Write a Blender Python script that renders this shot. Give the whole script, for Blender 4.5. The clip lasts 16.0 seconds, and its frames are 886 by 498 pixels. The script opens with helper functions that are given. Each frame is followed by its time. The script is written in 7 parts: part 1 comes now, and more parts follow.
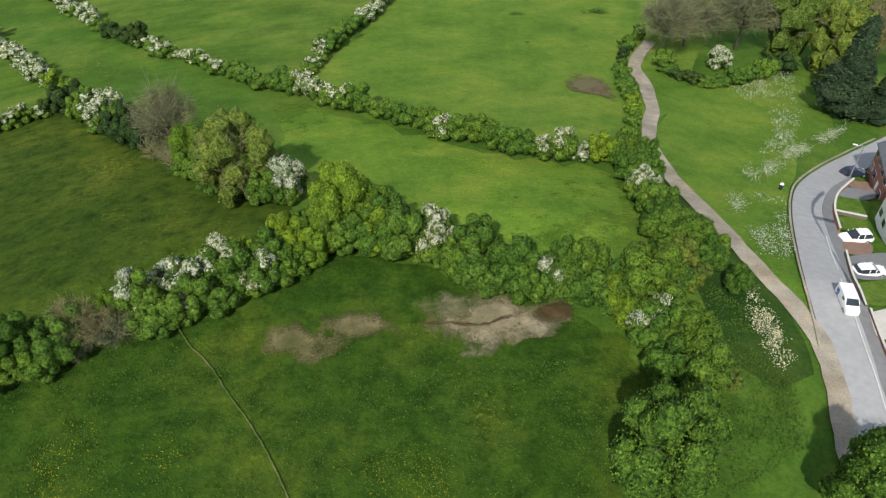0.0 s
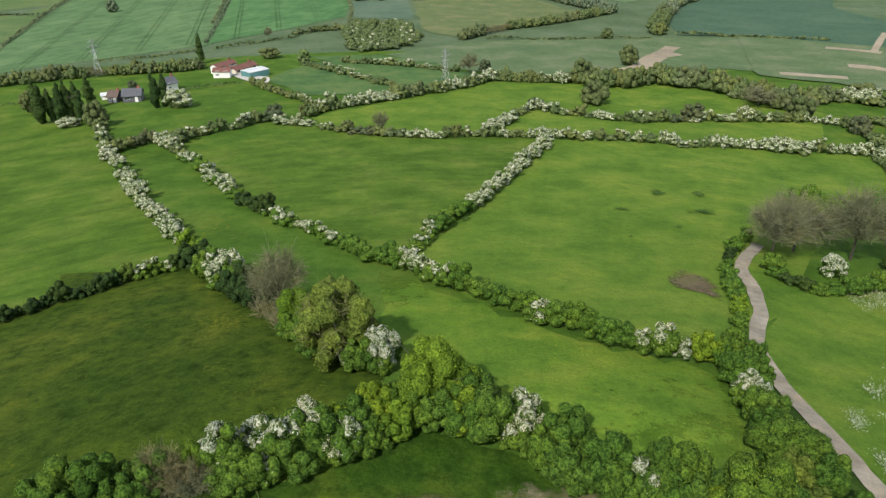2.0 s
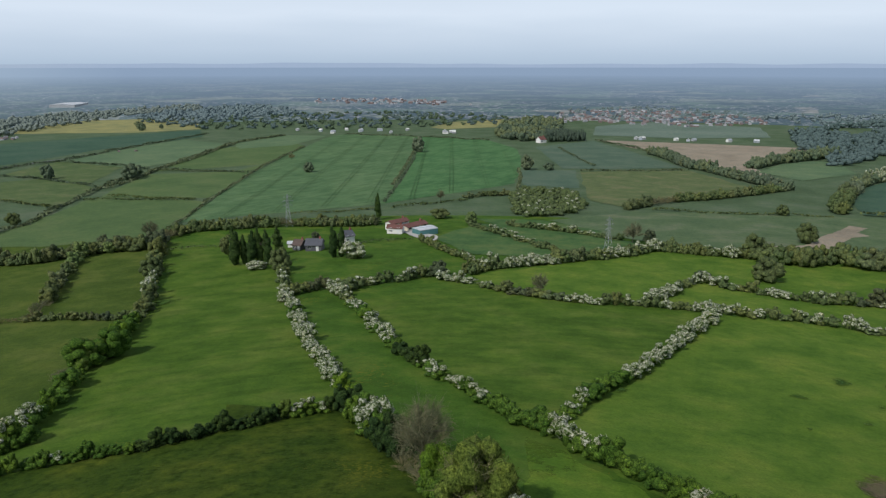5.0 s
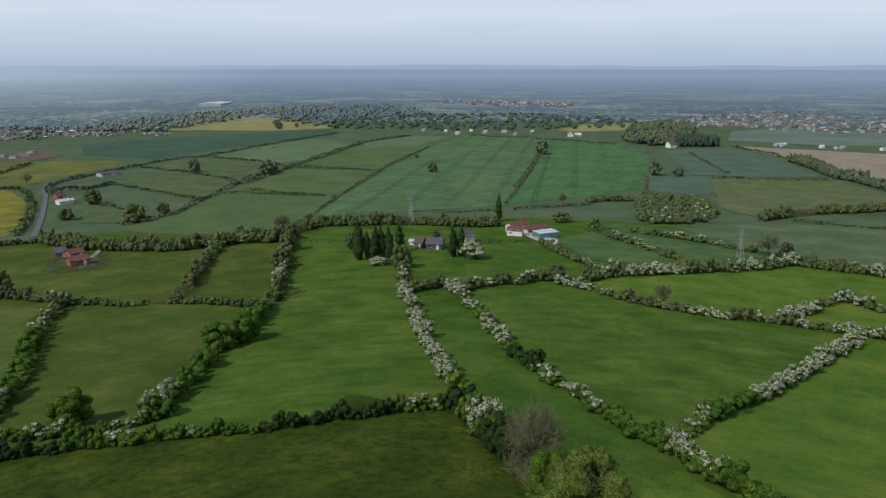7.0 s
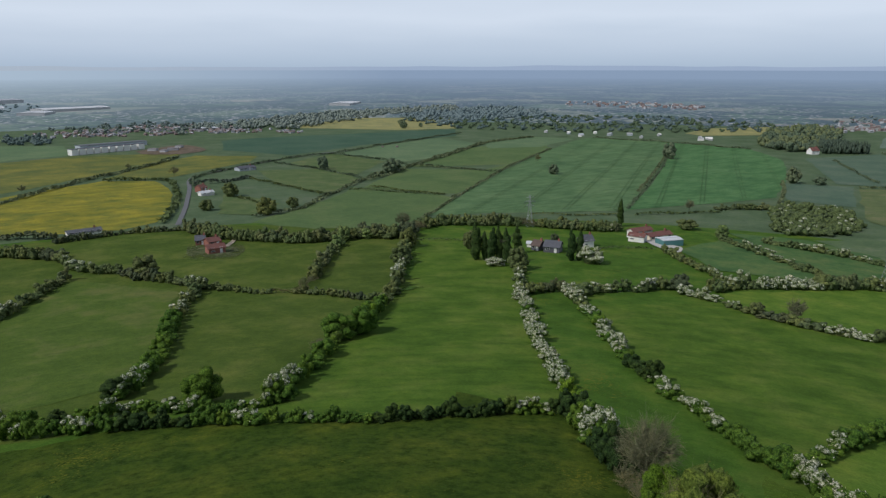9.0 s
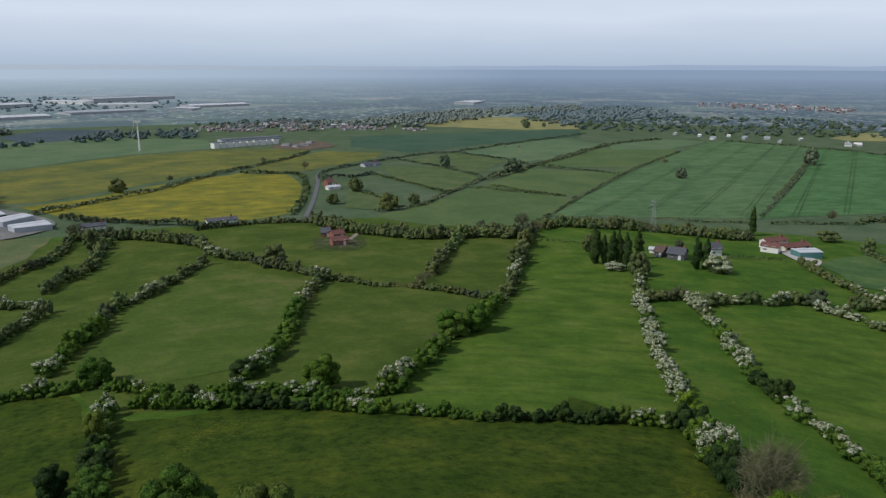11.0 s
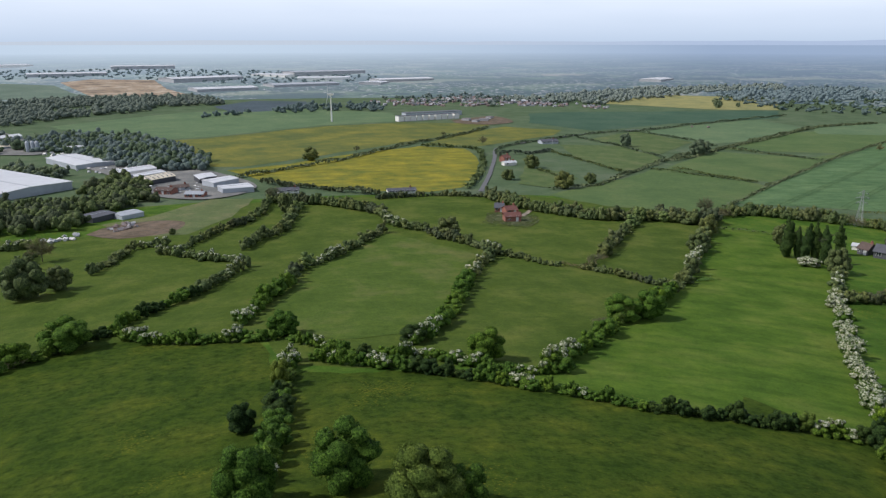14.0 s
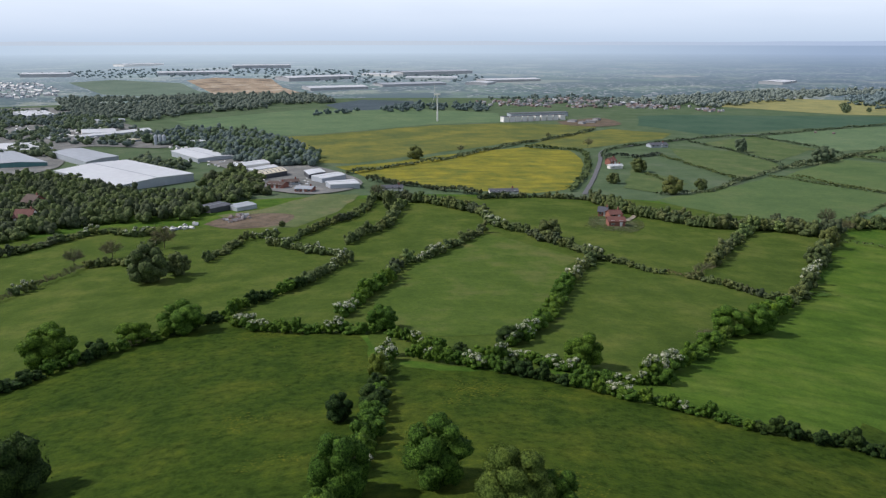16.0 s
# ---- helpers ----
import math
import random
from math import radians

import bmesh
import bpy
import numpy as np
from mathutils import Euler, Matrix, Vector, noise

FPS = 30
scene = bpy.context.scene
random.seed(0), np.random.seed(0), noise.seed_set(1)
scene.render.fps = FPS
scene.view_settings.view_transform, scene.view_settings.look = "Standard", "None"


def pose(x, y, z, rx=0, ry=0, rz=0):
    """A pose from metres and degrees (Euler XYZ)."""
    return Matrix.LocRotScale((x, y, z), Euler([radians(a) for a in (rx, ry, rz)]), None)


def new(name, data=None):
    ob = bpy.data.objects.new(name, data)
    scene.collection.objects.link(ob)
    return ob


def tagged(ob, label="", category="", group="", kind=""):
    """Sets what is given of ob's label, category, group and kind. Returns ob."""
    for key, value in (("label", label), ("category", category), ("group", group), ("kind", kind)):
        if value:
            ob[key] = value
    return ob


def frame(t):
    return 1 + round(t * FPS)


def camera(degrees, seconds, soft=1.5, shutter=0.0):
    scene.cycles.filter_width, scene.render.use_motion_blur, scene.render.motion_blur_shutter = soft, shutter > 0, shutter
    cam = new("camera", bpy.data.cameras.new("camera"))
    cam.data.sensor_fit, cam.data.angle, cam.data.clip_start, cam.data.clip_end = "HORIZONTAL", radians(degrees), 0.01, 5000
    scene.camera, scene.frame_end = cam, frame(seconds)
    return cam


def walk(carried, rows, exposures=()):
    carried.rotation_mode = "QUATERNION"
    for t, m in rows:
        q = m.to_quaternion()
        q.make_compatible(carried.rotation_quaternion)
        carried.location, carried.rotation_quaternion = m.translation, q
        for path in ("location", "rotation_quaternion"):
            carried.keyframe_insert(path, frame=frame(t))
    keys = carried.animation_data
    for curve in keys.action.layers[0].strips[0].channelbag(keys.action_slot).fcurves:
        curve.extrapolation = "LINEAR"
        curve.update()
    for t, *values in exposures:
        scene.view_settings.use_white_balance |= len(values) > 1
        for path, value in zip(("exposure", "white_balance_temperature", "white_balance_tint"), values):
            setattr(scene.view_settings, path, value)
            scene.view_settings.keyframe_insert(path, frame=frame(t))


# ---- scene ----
from mathutils import geometry

cam = camera(63.9, 16.0, soft=1.3)
# seconds, heading to the left, tilt
PATH = [
    (0.0, 0.00, -41.91), (0.5, 2.01, -38.50), (1.0, 4.49, -34.71), (1.5, 6.80, -31.19), (2.0, 9.25, -27.46),
    (2.5, 11.41, -24.06), (3.0, 13.75, -20.37), (3.5, 15.90, -16.94), (3.6, 16.30, -16.10), (3.7, 16.70, -15.46),
    (3.8, 17.10, -14.80), (3.9, 17.50, -14.60), (4.0, 17.90, -14.55), (4.2, 18.80, -14.54), (6.5, 29.89, -14.45),
    (7.0, 32.45, -14.43), (7.5, 34.83, -14.41), (8.0, 37.34, -14.39), (8.5, 39.67, -14.37), (9.0, 42.18, -14.36),
    (11.3, 53.16, -14.24), (11.5, 54.01, -14.50), (11.6, 54.50, -15.30), (11.7, 54.98, -15.88), (11.8, 55.47, -16.30), (12.0, 56.45, -16.34),
    (12.5, 58.86, -16.33), (13.0, 61.39, -16.31), (13.5, 63.74, -16.29), (14.0, 66.18, -16.28), (14.5, 68.26, -16.28),
    (15.0, 70.35, -16.28), (15.5, 72.32, -16.26), (16.0, 74.54, -16.25),
]
HEIGHT = 68.0
# seconds, stops, white balance
EXPOSURES = [
    (0.0, 0.45, 6500, 9), (1.5, 0.45, 6500, 9), (2.5, 0.32, 6420, 12), (3.0, 0.25, 6220, 13), (3.5, -0.12, 6200, 12), (4.0, -0.36, 6180, 12), (4.2, -0.38, 6160, 12), (6.5, -0.57, 6080, 14),
    (9.0, -0.57, 6080, 14), (11.5, -0.55, 6120, 15), (12.0, -0.27, 6170, 16), (12.5, -0.2, 6170, 17), (15.0, -0.15, 6170, 17), (16.0, -0.17, 6170, 17),
]
walk(cam, [(t, pose(0, 0, HEIGHT, 90 + p, 0, y)) for t, y, p in PATH], EXPOSURES)

# ---- light: hazy spring sun behind the start of the view, thin cloud ----
SUN_HEIGHT, SUN_WAY = 44.0, -16.0      # degrees up; degrees to the left that the shadows point
sun = new("sun", bpy.data.lights.new("sun", "SUN"))
sun.data.energy, sun.data.angle, sun.data.color = 3.7, radians(1.5), (1.0, 0.95, 0.86)
sun.matrix_world = pose(0, 0, 200, 90 - SUN_HEIGHT, 0, SUN_WAY)
world = bpy.data.worlds.new("sky")
scene.world = world
world.use_nodes = True
wn, wl = world.node_tree.nodes, world.node_tree.links
wn.clear()
sky = wn.new("ShaderNodeTexSky")
sky.sky_type, sky.sun_disc = "NISHITA", False
sky.sun_elevation, sky.sun_rotation = radians(SUN_HEIGHT), radians(180 - SUN_WAY)
sky.air_density, sky.dust_density, sky.altitude = 1.0, 3.0, 100
veil = wn.new("ShaderNodeValToRGB")
veil.color_ramp.elements[0].position, veil.color_ramp.elements[0].color = 0.0, (7.0, 8.6, 10.0, 1)
veil.color_ramp.elements[1].position, veil.color_ramp.elements[1].color = 0.6, (2.6, 3.1, 4.0, 1)
e = veil.color_ramp.elements.new(0.018)
e.color = (8.2, 9.7, 11.0, 1)
e = veil.color_ramp.elements.new(0.065)
e.color = (10.9, 12.1, 13.0, 1)
coord, split = wn.new("ShaderNodeTexCoord"), wn.new("ShaderNodeSeparateXYZ")
wl.new(coord.outputs["Generated"], split.inputs[0])
cloud, stretch = wn.new("ShaderNodeTexNoise"), wn.new("ShaderNodeMapping")
stretch.inputs["Scale"].default_value = (2.0, 2.0, 14.0)
wl.new(coord.outputs["Generated"], stretch.inputs[0])
wl.new(stretch.outputs[0], cloud.inputs["Vector"])
cloud.inputs["Scale"].default_value, cloud.inputs["Detail"].default_value = 2.2, 6
add = wn.new("ShaderNodeMath")
add.operation = "MULTIPLY_ADD"
add.inputs[1].default_value, add.inputs[2].default_value = 0.16, -0.08
wl.new(cloud.outputs["Fac"], add.inputs[0])
rise = wn.new("ShaderNodeMath")
rise.operation = "MULTIPLY_ADD"
rise.inputs[1].default_value = 1.0
tall = wn.new("ShaderNodeMath")
tall.operation = "MULTIPLY"
wl.new(split.outputs["Z"], tall.inputs[0])
wl.new(add.outputs[0], tall.inputs[1])
tall2 = wn.new("ShaderNodeMath")
tall2.operation = "MULTIPLY"
tall2.inputs[1].default_value = 5.0
wl.new(tall.outputs[0], tall2.inputs[0])
wl.new(split.outputs["Z"], rise.inputs[0])
wl.new(tall2.outputs[0], rise.inputs[2])
wl.new(rise.outputs[0], veil.inputs[0])
mixed = wn.new("ShaderNodeMix")
mixed.data_type = "RGBA"
mixed.inputs["Factor"].default_value = 0.85
wl.new(sky.outputs[0], mixed.inputs["A"])
wl.new(veil.outputs[0], mixed.inputs["B"])
back = wn.new("ShaderNodeBackground")
back.inputs["Strength"].default_value = 0.1
wl.new(mixed.outputs["Result"], back.inputs[0])
wl.new(back.outputs[0], wn.new("ShaderNodeOutputWorld").inputs[0])


# ---- materials ----
def nodes_of(name, rough=0.8, spec=0.3):
    m = bpy.data.materials.new(name)
    m.use_nodes = True
    b = m.node_tree.nodes["Principled BSDF"]
    b.inputs["Roughness"].default_value = rough
    b.inputs["Specular IOR Level"].default_value = spec
    return m, m.node_tree.nodes, m.node_tree.links, b


def ramp(n, l, src, stops):
    r = n.new("ShaderNodeValToRGB")
    els = r.color_ramp.elements
    els[0].position, els[0].color = stops[0][0], (*stops[0][1], 1)
    els[1].position, els[1].color = stops[-1][0], (*stops[-1][1], 1)
    for p, c in stops[1:-1]:
        els.new(p).color = (*c, 1)
    l.new(src, r.inputs[0])
    return r.outputs[0]


def noise_of(n, l, vec, scale, detail=4, rough=0.55, squash=None):
    t = n.new("ShaderNodeTexNoise")
    t.inputs["Scale"].default_value, t.inputs["Detail"].default_value = scale, detail
    t.inputs["Roughness"].default_value = rough
    if squash:
        mp = n.new("ShaderNodeMapping")
        mp.inputs["Scale"].default_value = squash[0]
        mp.inputs["Rotation"].default_value[2] = radians(squash[1])
        l.new(vec, mp.inputs[0])
        vec = mp.outputs[0]
    l.new(vec, t.inputs["Vector"])
    return t.outputs["Fac"]


def blend(n, l, fac, a, b, mode="MIX"):
    x = n.new("ShaderNodeMix")
    x.data_type, x.blend_type = "RGBA", mode
    for s, v in (("Factor", fac), ("A", a), ("B", b)):
        if isinstance(v, (int, float)):
            x.inputs[s].default_value = v
        elif isinstance(v, tuple):
            x.inputs[s].default_value = (*v, 1)
        else:
            l.new(v, x.inputs[s])
    return x.outputs["Result"]


def turf(name, low, mid, high, patch_size=30.0, fleck=None, rows=None, relief=0.5, fine=1.6, tuft=0.32):
    """Grass or crop seen from the air: broad patches, tussocks and fine grain in world metres."""
    m, n, l, b = nodes_of(name, 0.95, 0.04)
    pos = n.new("ShaderNodeNewGeometry").outputs["Position"]
    broad = noise_of(n, l, pos, 1.0 / patch_size, 4, 0.6)
    tuss = noise_of(n, l, pos, 0.35, 5, 0.65)
    grain = noise_of(n, l, pos, fine, 6, 0.7)
    base = ramp(n, l, broad, [(0.32, low), (0.5, mid), (0.68, high)])
    t2 = ramp(n, l, tuss, [(0.3, (0.46, 0.54, 0.5)), (0.5, (1, 1, 1)), (0.7, (1.5, 1.36, 1.1))])
    base = blend(n, l, tuft, base, t2, "MULTIPLY")
    mids = ramp(n, l, noise_of(n, l, pos, 0.11, 3, 0.55), [(0.33, (0.70, 0.80, 0.82)), (0.5, (1, 1, 1)), (0.67, (1.30, 1.17, 1.0))])
    base = blend(n, l, 0.32, base, mids, "MULTIPLY")
    g2 = ramp(n, l, grain, [(0.3, (0.6, 0.62, 0.55)), (0.5, (1, 1, 1)), (0.7, (1.35, 1.3, 1.2))])
    base = blend(n, l, 0.7, base, g2, "MULTIPLY")
    if rows:                      # drilled lines along one heading
        r = noise_of(n, l, pos, 1.0, 2, 0.4, ((rows[0], 0.012, 1), rows[1]))
        r2 = ramp(n, l, r, [(0.35, (0.75, 0.8, 0.75)), (0.6, (1.06, 1.05, 1.0))])
        base = blend(n, l, 0.8, base, r2, "MULTIPLY")
    if fleck:                     # flowers or bare spots in drifts
        colour, amount, size = fleck
        drift = noise_of(n, l, pos, 0.03, 3, 0.6)
        dots = noise_of(n, l, pos, size, 3, 0.7)
        both = n.new("ShaderNodeMath")
        both.operation = "MULTIPLY"
        l.new(drift, both.inputs[0])
        l.new(dots, both.inputs[1])
        f = ramp(n, l, both.outputs[0], [(0.33 - amount, (0, 0, 0)), (0.40 - amount, (1, 1, 1))])
        base = blend(n, l, f, base, colour)
    l.new(base, b.inputs["Base Color"])
    bump = n.new("ShaderNodeBump")
    bump.inputs["Strength"].default_value, bump.inputs["Distance"].default_value = relief, 0.28
    both = n.new("ShaderNodeMath")
    both.operation = "ADD"
    l.new(tuss, both.inputs[0])
    l.new(grain, both.inputs[1])
    l.new(both.outputs[0], bump.inputs["Height"])
    l.new(bump.outputs[0], b.inputs["Normal"])
    return m


def leafy(name, dark, light, through_light=0.25):
    m, n, l, b = nodes_of(name, 0.7, 0.12)
    isle = n.new("ShaderNodeNewGeometry").outputs["Random Per Island"]
    col = ramp(n, l, isle, [(0.0, dark), (1.0, light)])
    info = n.new("ShaderNodeObjectInfo").outputs["Random"]
    lump = noise_of(n, l, n.new("ShaderNodeTexCoord").outputs["Object"], 2.6, 3, 0.6)
    col = blend(n, l, 0.85, col, ramp(n, l, lump, [(0.34, (0.5, 0.56, 0.55)), (0.5, (1, 1, 1)), (0.66, (1.32, 1.25, 1.05))]), "MULTIPLY")
    tint = ramp(n, l, info, [(0.0, (0.72, 0.8, 0.8)), (0.5, (1, 1, 1)), (1.0, (1.28, 1.12, 0.9))])
    col = blend(n, l, 0.8, col, tint, "MULTIPLY")
    l.new(col, b.inputs["Base Color"])
    tr = n.new("ShaderNodeBsdfTranslucent")
    l.new(col, tr.inputs[0])
    mx = n.new("ShaderNodeMixShader")
    mx.inputs[0].default_value = through_light
    l.new(b.outputs[0], mx.inputs[1])
    l.new(tr.outputs[0], mx.inputs[2])
    l.new(mx.outputs[0], n["Material Output"].inputs["Surface"])
    return m


def plain(name, colour, rough=0.7, metal=0.0, var=0.25, scale=1.5, spec=0.3):
    m, n, l, b = nodes_of(name, rough, spec)
    b.inputs["Metallic"].default_value = metal
    pos = n.new("ShaderNodeTexCoord").outputs["Object"]
    a = noise_of(n, l, pos, scale, 6, 0.7)
    c = noise_of(n, l, pos, scale * 0.12, 3, 0.6)
    k = ramp(n, l, a, [(0.25, tuple(v * (1 - var) for v in colour)), (0.75, tuple(min(1, v * (1 + var)) for v in colour))])
    k2 = ramp(n, l, c, [(0.3, (1 - var, 1 - var, 1 - var)), (0.7, (1, 1, 1))])
    l.new(blend(n, l, 0.8, k, k2, "MULTIPLY"), b.inputs["Base Color"])
    bump = n.new("ShaderNodeBump")
    bump.inputs["Strength"].default_value, bump.inputs["Distance"].default_value = 0.3, 0.05
    l.new(a, bump.inputs["Height"])
    l.new(bump.outputs[0], b.inputs["Normal"])
    return m


M_grass = turf("pasture", (0.044, 0.095, 0.013), (0.064, 0.130, 0.018), (0.109, 0.161, 0.027), 24, ((0.15, 0.15, 0.02), -0.03, 0.9))
# base colour blued a little for haze over the middle distance
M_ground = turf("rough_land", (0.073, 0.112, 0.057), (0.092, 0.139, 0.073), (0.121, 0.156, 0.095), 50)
M_pale = turf("grazed_turf", (0.062, 0.105, 0.019), (0.080, 0.126, 0.024), (0.130, 0.147, 0.047), 30)
M_olive = turf("olive_turf", (0.094, 0.130, 0.054), (0.118, 0.154, 0.065), (0.168, 0.174, 0.086), 30)
M_olive_dark = turf("dull_turf", (0.076, 0.120, 0.046), (0.097, 0.142, 0.055), (0.138, 0.162, 0.073), 30)
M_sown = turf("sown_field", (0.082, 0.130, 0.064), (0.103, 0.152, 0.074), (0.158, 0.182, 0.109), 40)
# pale blue-grey base: distance haze painted into the turf
M_hazy = turf("hazy_turf", (0.125, 0.175, 0.135), (0.145, 0.20, 0.155), (0.17, 0.22, 0.175), 150)
M_hard = turf("works_hardstanding", (0.15, 0.16, 0.155), (0.20, 0.205, 0.20), (0.26, 0.26, 0.25), 30)
M_rough = turf("hill_turf", (0.050, 0.102, 0.038), (0.074, 0.141, 0.048), (0.116, 0.164, 0.058), 24)
# Far wheat, meadow and cereals: haze blue added into the base colours
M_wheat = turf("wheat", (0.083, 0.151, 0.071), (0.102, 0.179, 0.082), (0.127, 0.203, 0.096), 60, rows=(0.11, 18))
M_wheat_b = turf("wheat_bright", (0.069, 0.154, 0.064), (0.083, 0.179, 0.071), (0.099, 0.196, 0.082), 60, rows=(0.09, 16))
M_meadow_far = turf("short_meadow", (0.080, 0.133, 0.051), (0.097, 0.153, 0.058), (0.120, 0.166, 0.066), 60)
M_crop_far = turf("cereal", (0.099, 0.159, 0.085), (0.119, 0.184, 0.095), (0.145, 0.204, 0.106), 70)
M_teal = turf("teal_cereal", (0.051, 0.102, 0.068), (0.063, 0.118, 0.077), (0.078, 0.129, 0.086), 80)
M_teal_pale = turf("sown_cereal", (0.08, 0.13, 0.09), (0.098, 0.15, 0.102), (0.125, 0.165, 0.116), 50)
M_tan = turf("ploughed", (0.25, 0.215, 0.16), (0.31, 0.265, 0.2), (0.35, 0.3, 0.23), 50)
M_rape = turf("rape_flower", (0.137, 0.160, 0.037), (0.215, 0.208, 0.037), (0.294, 0.262, 0.037), 26, ((0.10, 0.13, 0.02), -0.06, 0.35), rows=(0.05, 100))
# yellow dulled in the base colour for distance haze
M_rape_thin = turf("rape_thin", (0.092, 0.125, 0.045), (0.138, 0.155, 0.045), (0.210, 0.205, 0.050), 60)
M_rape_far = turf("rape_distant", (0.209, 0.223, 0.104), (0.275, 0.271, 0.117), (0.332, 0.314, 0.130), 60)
M_earth = turf("bare_earth", (0.17, 0.145, 0.125), (0.34, 0.27, 0.20), (0.46, 0.40, 0.33), 75, fine=0.05, tuft=0.9)
M_mud = turf("trampled_mud", (0.12, 0.115, 0.055), (0.21, 0.18, 0.115), (0.34, 0.285, 0.2), 7, fine=3)
M_mud_thin = turf("worn_turf", (0.052, 0.095, 0.016), (0.075, 0.11, 0.022), (0.19, 0.155, 0.08), 6, fine=3)


def ragged(m, reach=1.0):
    """Lets the turf below show through towards the worn patch's edge."""
    n, l = m.node_tree.nodes, m.node_tree.links
    gen = n.new("ShaderNodeTexCoord").outputs["Generated"]
    off = n.new("ShaderNodeVectorMath")
    off.operation = "SUBTRACT"
    off.inputs[1].default_value = (0.5, 0.5, 0)
    l.new(gen, off.inputs[0])
    flat = n.new("ShaderNodeVectorMath")
    flat.operation = "MULTIPLY"
    flat.inputs[1].default_value = (2, 2, 0)
    l.new(off.outputs[0], flat.inputs[0])
    ln = n.new("ShaderNodeVectorMath")
    ln.operation = "LENGTH"
    l.new(flat.outputs[0], ln.inputs[0])
    pos = n.new("ShaderNodeNewGeometry").outputs["Position"]
    wob = noise_of(n, l, pos, 0.22, 6, 0.7)
    k = n.new("ShaderNodeMath")
    k.operation = "MULTIPLY_ADD"
    k.inputs[1].default_value = 2.0
    l.new(wob, k.inputs[0])
    l.new(ln.outputs["Value"], k.inputs[2])
    mr = n.new("ShaderNodeMapRange")
    mr.inputs["From Min"].default_value, mr.inputs["From Max"].default_value = 1.25 * reach, 1.75 * reach
    l.new(k.outputs[0], mr.inputs["Value"])
    mx, tr = n.new("ShaderNodeMixShader"), n.new("ShaderNodeBsdfTransparent")
    l.new(mr.outputs[0], mx.inputs[0])
    l.new(n["Principled BSDF"].outputs[0], mx.inputs[1])
    l.new(tr.outputs[0], mx.inputs[2])
    l.new(mx.outputs[0], n["Material Output"].inputs["Surface"])


ragged(M_mud, 1.03)
M_mud_brown = turf("brown_mud", (0.075, 0.082, 0.03), (0.12, 0.11, 0.05), (0.20, 0.165, 0.10), 4, fine=3)
ragged(M_mud_brown, 0.98)
M_wet = turf("wet_mud", (0.06, 0.045, 0.022), (0.085, 0.06, 0.03), (0.11, 0.085, 0.05), 3, fine=3)
ragged(M_wet, 1.1)
ragged(M_mud_thin, 1.3)
M_soil = turf("feeding_spot", (0.10, 0.085, 0.05), (0.15, 0.12, 0.075), (0.12, 0.12, 0.05), 6, fine=3)
ragged(M_soil, 1.1)
M_path = turf("trodden_turf", (0.055, 0.095, 0.02), (0.09, 0.115, 0.035), (0.14, 0.14, 0.065), 2, fine=3)
M_solar = plain("solar_glass", (0.095, 0.125, 0.140), 0.9, 0.0, 0.2, 0.1, 0.0)
M_track = turf("stony_track", (0.22, 0.19, 0.15), (0.30, 0.265, 0.215), (0.38, 0.34, 0.28), 6, fine=4, relief=0.3)
M_road_far = plain("lane_tarmac", (0.14, 0.145, 0.15), 0.9, 0, 0.1, 0.3)
M_asphalt = plain("estate_asphalt", (0.33, 0.33, 0.335), 0.92, 0, 0.14, 0.9, 0.15)
M_pave = plain("footway_asphalt", (0.20, 0.20, 0.205), 0.92, 0, 0.16, 1.2, 0.15)


